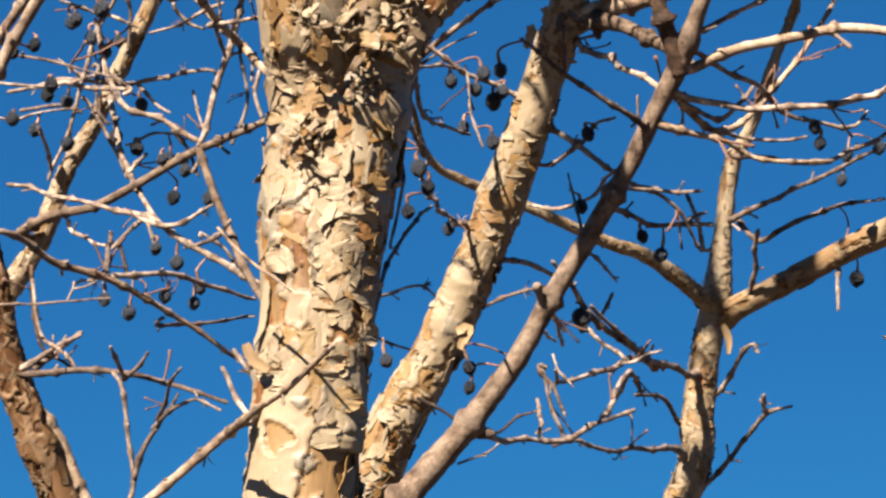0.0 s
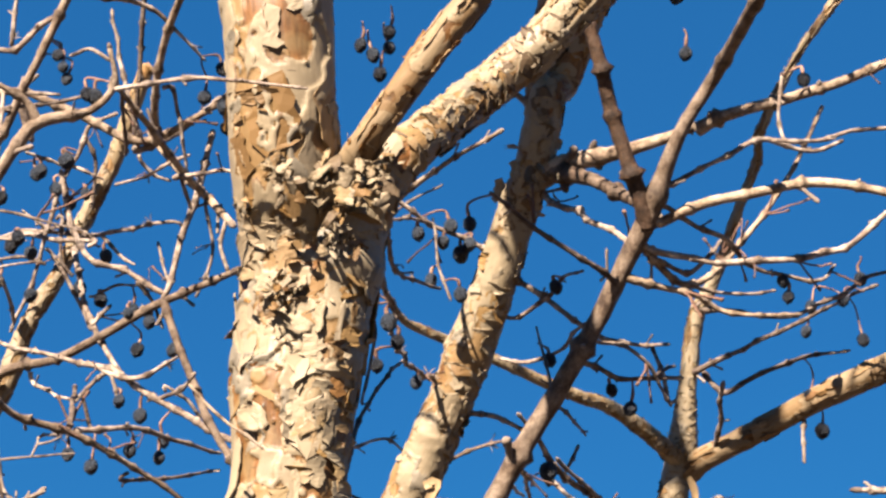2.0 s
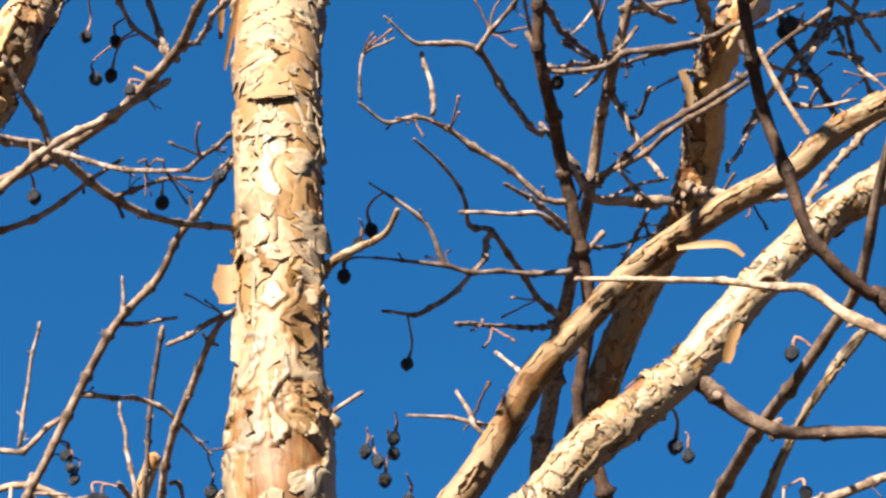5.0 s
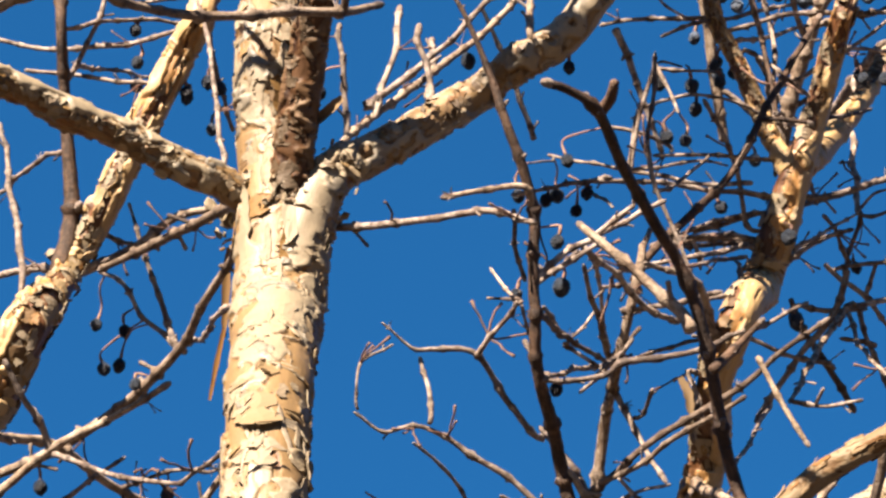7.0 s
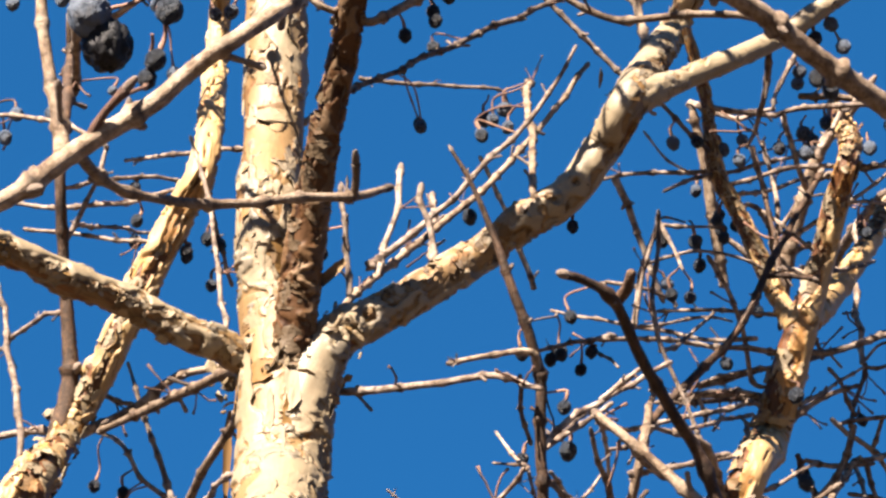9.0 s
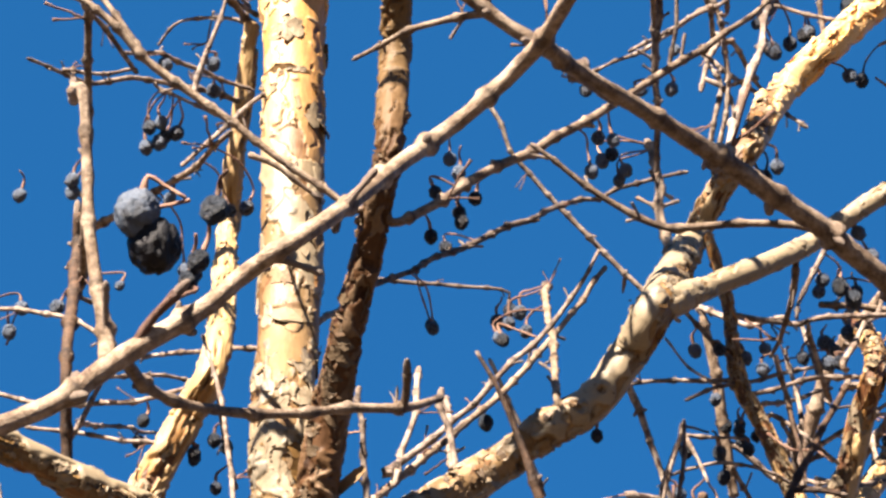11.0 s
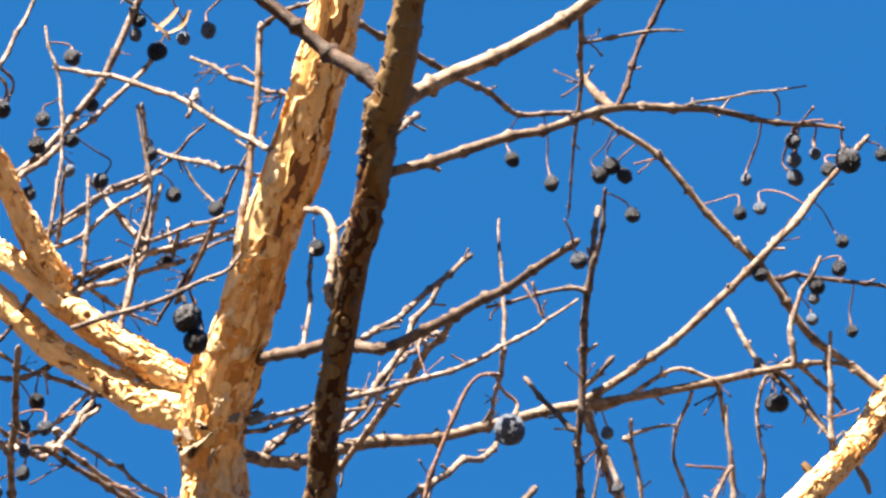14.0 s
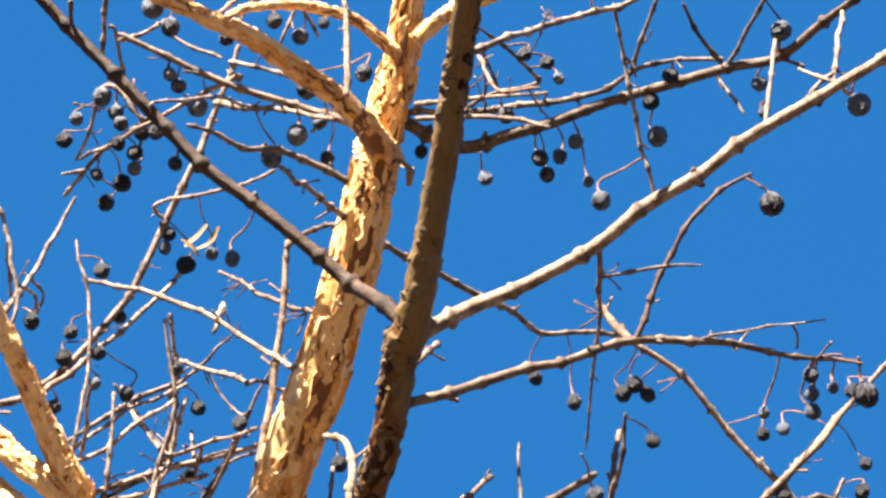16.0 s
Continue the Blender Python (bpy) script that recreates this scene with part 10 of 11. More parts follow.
fruit(TREE_E, (-0.208, 1.182, 2.072), 0.0039, (-0.223, 1.175, 2.086))
fruit(TREE_E, (-0.184, 1.139, 2.044), 0.0051, (-0.172, 1.138, 2.052))
fruit(TREE_E, (-0.117, 1.211, 2.091), 0.0048, (-0.13, 1.208, 2.098))
fruit(TREE_E, (-0.115, 1.215, 2.068), 0.0054, (-0.116, 1.213, 2.073))
fruit(TREE_E, (-0.114, 1.221, 2.056), 0.0048, (-0.12, 1.216, 2.072))
fruit(TREE_E, (-0.128, 1.216, 2.074), 0.0048, (-0.13, 1.208, 2.098))
fruit(TREE_E, (-0.232, 1.248, 2.036), 0.005, (-0.233, 1.246, 2.044))
fruit(TREE_E, (-0.216, 1.25, 2.044), 0.005, (-0.209, 1.25, 2.05))
fruit(TREE_E, (-0.188, 1.138, 2.045), 0.0046, (-0.172, 1.138, 2.052))
fruit(TREE_E, (-0.131, 1.025, 2.425), 0.0042, (-0.123, 1.018, 2.438))
fruit(TREE_E, (-0.134, 0.94, 2.392), 0.0041, (-0.142, 0.935, 2.398))
fruit(TREE_E, (-0.168, 0.945, 2.443), 0.0042, (-0.169, 0.942, 2.447))
fruit(TREE_E, (-0.134, 0.938, 2.394), 0.0043, (-0.142, 0.935, 2.398))
fruit(TREE_E, (-0.177, 1.009, 2.447), 0.0046, (-0.175, 1.005, 2.452))
fruit(TREE_E, (-0.123, 0.992, 2.433), 0.0045, (-0.124, 0.987, 2.44))
fruit(TREE_E, (-0.248, 0.946, 2.481), 0.005, (-0.249, 0.938, 2.491))
fruit(TREE_E, (-0.164, 0.939, 2.416), 0.0045, (-0.163, 0.931, 2.427))
fruit(TREE_E, (-0.129, 0.982, 2.431), 0.0046, (-0.124, 0.977, 2.44))
fruit(TREE_E, (-0.243, 0.946, 2.498), 0.0047, (-0.264, 0.942, 2.496))
fruit(TREE_E, (-0.229, 0.976, 2.521), 0.0049, (-0.219, 0.969, 2.533))

# tree F
wood(TREE_F, 'K', [(0.145, 1.147, -0.03, 0.0181), (0.113, 1.135, 0.39, 0.0166), (0.066, 1.117, 0.746, 0.0152), (0.01, 1.095, 1.046, 0.014), (-0.051, 1.072, 1.296, 0.0129), (-0.103, 1.051, 1.474, 0.0121), (-0.137, 1.038, 1.574, 0.0116), (-0.162, 1.029, 1.643, 0.0113), (-0.179, 1.023, 1.689, 0.0099), (-0.191, 1.017, 1.721, 0.0088), (-0.202, 1.012, 1.748, 0.0082), (-0.212, 1.005, 1.775, 0.0071), (-0.216, 0.998, 1.807, 0.0048), (-0.221, 0.992, 1.831, 0.004), (-0.232, 0.981, 1.865, 0.0031)])
wood(TREE_F, 'S', [(-0.207, 1.009, 1.761, 0.0034), (-0.195, 1.013, 1.748, 0.0034), (-0.186, 1.017, 1.735, 0.0037), (-0.173, 1.022, 1.708, 0.0042), (-0.16, 1.027, 1.681, 0.0048)])
wood(TREE_F, 'G', [(-0.211, 1.007, 1.769, 0.0025), (-0.198, 1, 1.768, 0.002), (-0.181, 0.993, 1.769, 0.0017), (-0.158, 0.988, 1.767, 0.0015), (-0.13, 0.983, 1.761, 0.0014), (-0.104, 0.978, 1.752, 0.0011)])
wood(TREE_F, 'G', [(-0.158, 0.987, 1.767, 0.0009), (-0.152, 0.985, 1.758, 0.0012), (-0.148, 0.985, 1.731, 0.0012), (-0.145, 0.983, 1.715, 0.0014), (-0.147, 0.979, 1.701, 0.0016)])
wood(TREE_F, 'G', [(-0.145, 0.983, 1.715, 0.0015), (-0.137, 0.976, 1.735, 0.0012), (-0.125, 0.97, 1.753, 0.0007)])
wood(TREE_F, 'G', [(-0.207, 1.004, 1.77, 0.0022), (-0.195, 0.997, 1.776, 0.0015), (-0.177, 0.991, 1.784, 0.0011)])
wood(TREE_F, 'S', [(-0.046, 0.766, 1.742, 0.0011), (-0.042, 0.767, 1.741, 0.0011), (-0.05, 0.761, 1.731, 0.0014), (-0.062, 0.756, 1.716, 0.0017), (-0.078, 0.75, 1.704, 0.0018), (-0.104, 0.743, 1.68, 0.0018), (-0.125, 0.734, 1.664, 0.002), (-0.142, 0.726, 1.649, 0.0022)])
wood(TREE_F, 'S', [(-0.168, 0.716, 1.819, 0.0023), (-0.152, 0.711, 1.843, 0.0022), (-0.144, 0.708, 1.857, 0.0023), (-0.136, 0.706, 1.866, 0.0025), (-0.118, 0.707, 1.871, 0.0016), (-0.109, 0.705, 1.881, 0.0014), (-0.111, 0.701, 1.893, 0.0009)])
wood(TREE_F, 'S', [(-0.136, 0.706, 1.866, 0.0023), (-0.140, 0.703, 1.873, 0.0014), (-0.150, 0.698, 1.878, 0.0011)])
wood(TREE_F, 'G', [(-0.109, 0.705, 1.879, 0.0010), (-0.083, 0.701, 1.882, 0.0008), (-0.067, 0.696, 1.879, 0.0008), (-0.041, 0.692, 1.875, 0.0005)])
wood(TREE_F, 'G', [(-0.111, 0.702, 1.889, 0.0008), (-0.119, 0.705, 1.895, 0.0008), (-0.126, 0.711, 1.895, 0.0007)])
wood(TREE_F, 'G', [(-0.142, 1.213, 2.02, 0.0016), (-0.144, 1.213, 2.02, 0.0016), (-0.125, 1.204, 2.02, 0.0012), (-0.101, 1.196, 2.018, 0.0012), (-0.062, 1.189, 2.012, 0.0007)])
wood(TREE_F, 'G', [(-0.174, 0.991, 1.768, 0.0007), (-0.174, 0.991, 1.767, 0.0007), (-0.181, 0.993, 1.776, 0.001), (-0.192, 0.994, 1.783, 0.001), (-0.197, 0.994, 1.795, 0.0011), (-0.2, 0.995, 1.812, 0.0011)])
wood(TREE_F, 'G', [(-0.198, 0.999, 1.77, 0.0018), (-0.188, 1.004, 1.78, 0.0015), (-0.18, 1.008, 1.788, 0.0014)])
wood(TREE_F, 'G', [(-0.152, 0.986, 1.763, 0.0014), (-0.154, 0.978, 1.77, 0.0011), (-0.156, 0.969, 1.775, 0.0009)])
wood(TREE_F, 'G', [(-0.152, 0.986, 1.763, 0.0012), (-0.145, 0.979, 1.769, 0.0011), (-0.14, 0.972, 1.773, 0.0009)])
wood(TREE_F, 'G', [(-0.134, 0.974, 1.742, 0.0012), (-0.126, 0.953, 1.754, 0.0009), (-0.119, 0.934, 1.759, 0.0008)])
wood(TREE_F, 'G', [(-0.136, 0.975, 1.738, 0.0012), (-0.124, 0.962, 1.746, 0.0011), (-0.113, 0.95, 1.749, 0.0008), (-0.101, 0.939, 1.742, 0.0008)])

# tree G
wood(TREE_G, 'S', [(-0.275, 0.42, -0.03, 0.0058), (-0.265, 0.42, 0.5, 0.0053), (-0.25, 0.42, 1.1, 0.0049), (-0.235, 0.42, 1.6, 0.0044), (-0.217, 0.425, 1.85, 0.0041), (-0.190, 0.432, 1.985, 0.0037), (-0.149, 0.44, 2.065, 0.0036), (-0.13, 0.441, 2.082, 0.0033), (-0.113, 0.443, 2.096, 0.0032), (-0.095, 0.442, 2.111, 0.0036), (-0.07, 0.441, 2.127, 0.0033), (-0.058, 0.44, 2.139, 0.0031), (-0.038, 0.436, 2.154, 0.0031), (-0.01, 0.483, 2.225, 0.0033), (0.01, 0.485, 2.247, 0.0033), (0.027, 0.473, 2.26, 0.0035), (0.041, 0.438, 2.256, 0.0029), (0.055, 0.409, 2.255, 0.0029), (0.062, 0.389, 2.253, 0.0031), (0.066, 0.379, 2.252, 0.0029)])
wood(TREE_G, 'S', [(-0.095, 0.442, 2.11, 0.0027), (-0.099, 0.441, 2.132, 0.002), (-0.103, 0.439, 2.152, 0.0019), (-0.107, 0.434, 2.175, 0.0017), (-0.11, 0.428, 2.199, 0.0017), (-0.115, 0.445, 2.211, 0.0022), (-0.118, 0.451, 2.223, 0.0013)])
wood(TREE_G, 'S', [(-0.217, 0.969, 2.534, 0.0031), (-0.214, 0.969, 2.535, 0.0028), (-0.208, 0.921, 2.55, 0.0026), (-0.202, 0.826, 2.617, 0.0023), (-0.199, 0.76, 2.642, 0.0023), (-0.193, 0.708, 2.65, 0.0021)])
wood(TREE_G, 'S', [(-0.091, 0.443, 2.112, 0.002), (-0.086, 0.46, 2.114, 0.0017), (-0.073, 0.476, 2.118, 0.0015), (-0.061, 0.49, 2.126, 0.0017), (-0.037, 0.503, 2.135, 0.0016), (-0.014, 0.515, 2.144, 0.0018), (-0.004, 0.525, 2.154, 0.0015)])
wood(TREE_G, 'S', [(-0.014, 0.515, 2.143, 0.0014), (-0.013, 0.51, 2.147, 0.0013), (-0.013, 0.504, 2.15, 0.0013)])
wood(TREE_G, 'R', [(-0.088, 0.442, 2.116, 0.0018), (-0.084, 0.437, 2.121, 0.0015), (-0.077, 0.431, 2.126, 0.0015)])
wood(TREE_G, 'S', [(0.06, 0.501, 2.263, 0.0031), (0.034, 0.491, 2.278, 0.0028), (0.018, 0.486, 2.286, 0.0026), (0.004, 0.48, 2.294, 0.0024), (-0.01, 0.474, 2.301, 0.0022), (-0.04, 0.464, 2.311, 0.0016), (-0.056, 0.461, 2.313, 0.002)])
wood(TREE_G, 'S', [(0.031, 0.469, 2.26, 0.0029), (0.033, 0.47, 2.259, 0.0027), (0.047, 0.489, 2.264, 0.0027), (0.074, 0.512, 2.263, 0.0032), (0.101, 0.533, 2.262, 0.0039), (0.13, 0.555, 2.257, 0.004), (0.157, 0.577, 2.251, 0.0045), (0.187, 0.598, 2.243, 0.0049), (0.23, 0.62, 2.224, 0.0057)])
wood(TREE_G, 'R', [(0.013, 0.483, 2.289, 0.0016), (0.016, 0.468, 2.31, 0.0012), (0.018, 0.463, 2.32, 0.0012), (0.026, 0.446, 2.34, 0.0009), (0.034, 0.432, 2.358, 0.0009), (0.04, 0.427, 2.365, 0.0008), (0.046, 0.428, 2.367, 0.0008)])
wood(TREE_G, 'R', [(0.018, 0.463, 2.32, 0.001), (0.033, 0.465, 2.326, 0.0008), (0.049, 0.47, 2.328, 0.0008)])
wood(TREE_G, 'S', [(0.013, 0.484, 2.288, 0.0016), (-0.002, 0.493, 2.292, 0.0012), (-0.016, 0.502, 2.295, 0.0011), (-0.032, 0.514, 2.295, 0.0009)])
wood(TREE_G, 'S', [(0.009, 0.481, 2.292, 0.0013), (0.031, 0.484, 2.311, 0.0012), (0.048, 0.484, 2.334, 0.0013), (0.063, 0.481, 2.357, 0.0015)])
wood(TREE_G, 'S', [(0.138, 0.562, 2.255, 0.0019), (0.125, 0.564, 2.259, 0.0014), (0.095, 0.569, 2.262, 0.0015), (0.078, 0.571, 2.265, 0.0015), (0.055, 0.566, 2.276, 0.0013), (0.034, 0.558, 2.29, 0.0011)])
wood(TREE_G, 'S', [(-0.037, 0.746, 2.413, 0.0018), (-0.044, 0.745, 2.413, 0.0017), (-0.08, 0.733, 2.434, 0.0019), (-0.1, 0.727, 2.448, 0.002), (-0.121, 0.719, 2.462, 0.0022), (-0.146, 0.709, 2.477, 0.0023), (-0.172, 0.694, 2.497, 0.002), (-0.194, 0.691, 2.503, 0.0014)])
wood(TREE_G, 'G', [(-0.121, 0.719, 2.462, 0.0014), (-0.114, 0.716, 2.497, 0.0013), (-0.108, 0.714, 2.529, 0.0012)])
wood(TREE_G, 'S', [(-0.146, 0.709, 2.478, 0.0019), (-0.162, 0.704, 2.501, 0.0016), (-0.174, 0.704, 2.519, 0.0014)])
wood(TREE_G, 'G', [(-0.2, 0.779, 2.637, 0.0016), (-0.205, 0.745, 2.618, 0.0013), (-0.207, 0.728, 2.583, 0.0011)])
wood(TREE_G, 'G', [(-0.119, 0.916, 2.701, 0.0024), (-0.138, 0.883, 2.693, 0.0021), (-0.189, 0.836, 2.692, 0.0019), (-0.198, 0.812, 2.677, 0.0017)])
wood(TREE_G, 'G', [(-0.123, 0.942, 2.657, 0.002), (-0.143, 0.916, 2.642, 0.0018), (-0.177, 0.889, 2.627, 0.0017), (-0.206, 0.867, 2.605, 0.0015), (-0.233, 0.836, 2.592, 0.0013)])
wood(TREE_G, 'G', [(-0.173, 0.862, 2.78, 0.0017), (-0.176, 0.867, 2.774, 0.0017), (-0.184, 0.854, 2.73, 0.0018), (-0.195, 0.836, 2.69, 0.0016), (-0.208, 0.795, 2.671, 0.0015), (-0.229, 0.75, 2.654, 0.0015)])
wood(TREE_G, 'S', [(-0.209, 0.932, 2.544, 0.0026), (-0.173, 0.904, 2.546, 0.002), (-0.144, 0.876, 2.545, 0.002), (-0.119, 0.845, 2.545, 0.0018)])
wood(TREE_G, 'S', [(-0.064, 0.474, 2.214, 0.0011), (-0.055, 0.477, 2.212, 0.001), (-0.044, 0.483, 2.206, 0.0008)])
wood(TREE_G, 'S', [(0.066, 0.381, 2.252, 0.0021), (0.067, 0.388, 2.261, 0.0018), (0.067, 0.394, 2.271, 0.0013)])
wood(TREE_G, 'S', [(0.067, 0.379, 2.253, 0.0023), (0.072, 0.385, 2.262, 0.002), (0.074, 0.392, 2.272, 0.0014)])
fruit(TREE_G, (-0.148, 0.977, 2.547), 0.0047, (-0.144, 0.969, 2.559))
fruit(TREE_G, (-0.092, 0.442, 2.164), 0.0072, (-0.078, 0.441, 2.169))
fruit(TREE_G, (-0.087, 0.449, 2.157), 0.0084, (-0.077, 0.441, 2.168), True)
fruit(TREE_G, (-0.075, 0.485, 2.2), 0.005, (-0.071, 0.477, 2.21))
fruit(TREE_G, (-0.08, 0.495, 2.187), 0.0041, (-0.079, 0.484, 2.201))
fruit(TREE_G, (-0.083, 0.499, 2.182), 0.0036, (-0.081, 0.49, 2.194))
fruit(TREE_G, (-0.192, 0.97, 2.533), 0.0036, (-0.213, 0.964, 2.536))
fruit(TREE_G, (-0.214, 0.905, 2.552), 0.0047, (-0.206, 0.892, 2.57))
fruit(TREE_G, (-0.262, 0.974, 2.606), 0.0051, (-0.262, 0.964, 2.618))
fruit(TREE_G, (-0.109, 0.879, 2.52), 0.0048, (-0.128, 0.855, 2.545))
fruit(TREE_G, (-0.202, 0.741, 2.571), 0.0043, (-0.207, 0.728, 2.583))
fruit(TREE_G, (-0.209, 0.736, 2.583), 0.0043, (-0.207, 0.731, 2.589))
fruit(TREE_G, (-0.21, 0.795, 2.626), 0.0046, (-0.2, 0.79, 2.633))
fruit(TREE_G, (-0.181, 0.757, 2.642), 0.0045, (-0.198, 0.75, 2.644))
fruit(TREE_G, (-0.192, 0.769, 2.635), 0.0045, (-0.199, 0.76, 2.642))
fruit(TREE_G, (-0.214, 0.9, 2.557), 0.0047, (-0.206, 0.892, 2.57))
fruit(TREE_G, (-0.155, 0.892, 2.537), 0.0046, (-0.153, 0.885, 2.545))
fruit(TREE_G, (0.011, 0.878, 2.547), 0.0046, (0.012, 0.869, 2.559))
fruit(TREE_G, (-0.119, 0.885, 2.523), 0.0046, (-0.136, 0.866, 2.545))
fruit(TREE_G, (-0.147, 0.924, 2.51), 0.0047, (-0.163, 0.895, 2.546))
fruit(TREE_G, (0.051, 0.402, 2.254), 0.0045, (0.046, 0.397, 2.26))
fruit(TREE_G, (0.061, 0.406, 2.25), 0.0038, (0.055, 0.398, 2.258))
fruit(TREE_G, (0.052, 0.444, 2.355), 0.0064, (0.046, 0.43, 2.369))

# tree H
wood(TREE_H, 'N', [(0.726, 0.83, -0.03, 0.0062), (0.692, 0.82, 0.505, 0.0057), (0.618, 0.79, 0.935, 0.0052), (0.516, 0.75, 1.275, 0.0048), (0.397, 0.70, 1.541, 0.0045), (0.291, 0.655, 1.735, 0.0042), (0.222, 0.625, 1.845, 0.004), (0.159, 0.600, 1.934, 0.0027), (0.149, 0.596, 1.942, 0.0026), (0.140, 0.592, 1.948, 0.0026), (0.129, 0.588, 1.960, 0.0025), (0.123, 0.583, 1.976, 0.0025), (0.118, 0.579, 1.989, 0.0025), (0.113, 0.575, 2.005, 0.0025), (0.099, 0.545, 2.051, 0.0024), (0.086, 0.525, 2.068, 0.0023), (0.076, 0.505, 2.076, 0.0022), (0.067, 0.485, 2.086, 0.0021), (0.058, 0.477, 2.088, 0.0017), (0.053, 0.473, 2.087, 0.0016)])
wood(TREE_H, 'N', [(0.069, 0.489, 2.087, 0.0021), (0.072, 0.483, 2.088, 0.0019), (0.073, 0.477, 2.09, 0.0017)])
wood(TREE_H, 'S', [(0.098, 0.532, 2.033, 0.0024), (0.095, 0.534, 2.041, 0.002), (0.081, 0.533, 2.055, 0.0016), (0.068, 0.533, 2.068, 0.0017), (0.065, 0.536, 2.073, 0.0013)])
wood(TREE_H, 'N', [(0.105, 0.539, 2.022, 0.0018), (0.113, 0.544, 2.032, 0.0013), (0.122, 0.548, 2.043, 0.0011)])
wood(TREE_H, 'S', [(0.154, 0.55, 1.9, 0.0023), (0.157, 0.549, 1.902, 0.0021), (0.141, 0.558, 1.916, 0.002), (0.132, 0.566, 1.925, 0.0018), (0.123, 0.573, 1.936, 0.0017), (0.114, 0.583, 1.941, 0.0013), (0.083, 0.595, 1.949, 0.0011), (0.054, 0.606, 1.954, 0.0009)])

# further twigs and fruit between the stems
wood(TREE_E, 'G', [(-0.226, 1.000, 1.932, 0.0009), (-0.209, 0.988, 1.926, 0.0008), (-0.192, 0.975, 1.919, 0.0008), (-0.175, 0.963, 1.911, 0.0007), (-0.156, 0.950, 1.902, 0.0007)])
wood(TREE_E, 'G', [(-0.214, 0.950, 1.900, 0.0008), (-0.203, 0.950, 1.899, 0.0007), (-0.192, 0.950, 1.899, 0.0006), (-0.183, 0.950, 1.898, 0.0005)])
wood(TREE_E, 'G', [(-0.220, 0.980, 1.892, 0.0007), (-0.210, 0.980, 1.890, 0.0007), (-0.201, 0.980, 1.893, 0.0006), (-0.190, 0.980, 1.895, 0.0006), (-0.179, 0.980, 1.896, 0.0006)])
fruit(TREE_E, (-0.202, 0.980, 1.929), 0.0037, (-0.203, 0.980, 1.935))
fruit(TREE_E, (-0.213, 0.980, 1.925), 0.0037, (-0.211, 0.980, 1.925))
fruit(TREE_E, (-0.187, 0.950, 1.899), 0.0038, (-0.189, 0.950, 1.903))
fruit(TREE_E, (-0.211, 0.980, 1.891), 0.0037, (-0.210, 0.980, 1.895))
fruit(TREE_E, (-0.164, 1.000, 1.938), 0.0032, (-0.166, 1.000, 1.943))
fruit(TREE_E, (-0.140, 1.000, 1.876), 0.0031, (-0.139, 1.000, 1.882))
wood(TREE_F, 'G', [(-0.214, 0.980, 1.798, 0.0006), (-0.197, 0.980, 1.798, 0.0006), (-0.182, 0.980, 1.800, 0.0006), (-0.169, 0.980, 1.801, 0.0005), (-0.159, 0.980, 1.801, 0.0005)])
wood(TREE_F, 'G', [(-0.180, 0.980, 1.800, 0.0006), (-0.178, 0.980, 1.806, 0.0006), (-0.178, 0.980, 1.809, 0.0006)])
wood(TREE_F, 'G', [(-0.178, 0.980, 1.806, 0.0006), (-0.172, 0.980, 1.807, 0.0006), (-0.166, 0.980, 1.810, 0.0006)])
wood(TREE_F, 'N', [(-0.202, 1.000, 1.822, 0.0011), (-0.201, 1.000, 1.808, 0.0011), (-0.199, 1.000, 1.796, 0.0010), (-0.197, 1.000, 1.787, 0.0009), (-0.193, 1.000, 1.779, 0.0008), (-0.186, 1.000, 1.775, 0.0008), (-0.180, 1.000, 1.771, 0.0007)])
wood(TREE_A, 'S', [(-0.080, 0.720, 1.774, 0.0006), (-0.073, 0.719, 1.766, 0.0006), (-0.065, 0.718, 1.759, 0.0005), (-0.059, 0.716, 1.755, 0.0005), (-0.053, 0.715, 1.750, 0.0005)])
wood(TREE_D, 'G', [(-0.020, 1.200, 1.988, 0.0010), (-0.009, 1.200, 1.995, 0.0009), (0.005, 1.200, 2.005, 0.0008), (0.018, 1.200, 2.012, 0.0007)])
wood(TREE_D, 'G', [(-0.046, 1.250, 1.858, 0.0012), (-0.032, 1.250, 1.860, 0.0011), (-0.022, 1.250, 1.864, 0.0010), (-0.012, 1.250, 1.865, 0.0010), (-0.003, 1.250, 1.858, 0.0009)])
wood(TREE_D, 'G', [(-0.044, 1.250, 1.835, 0.0010), (-0.028, 1.250, 1.829, 0.0009), (-0.015, 1.250, 1.825, 0.0008), (0.003, 1.250, 1.819, 0.0007)])
wood(TREE_D, 'S', [(0.011, 1.300, 1.858, 0.0013), (0.024, 1.300, 1.862, 0.0012), (0.038, 1.300, 1.869, 0.0012), (0.053, 1.300, 1.874, 0.0011), (0.062, 1.300, 1.876, 0.0011)])
wood(TREE_B, 'N', [(-0.013, 1.080, 1.770, 0.0009), (-0.005, 1.080, 1.766, 0.0009), (0.002, 1.080, 1.762, 0.0009), (0.010, 1.080, 1.756, 0.0009), (0.019, 1.080, 1.751, 0.0009)])
wood(TREE_D, 'N', [(0.021, 1.300, 1.783, 0.0011), (0.035, 1.300, 1.783, 0.0010), (0.044, 1.300, 1.790, 0.0010), (0.048, 1.300, 1.793, 0.0009), (0.058, 1.300, 1.796, 0.0009)])
wood(TREE_D, 'G', [(0.010, 1.300, 1.763, 0.0009), (0.022, 1.300, 1.768, 0.0008), (0.031, 1.300, 1.772, 0.0008), (0.038, 1.300, 1.778, 0.0007)])
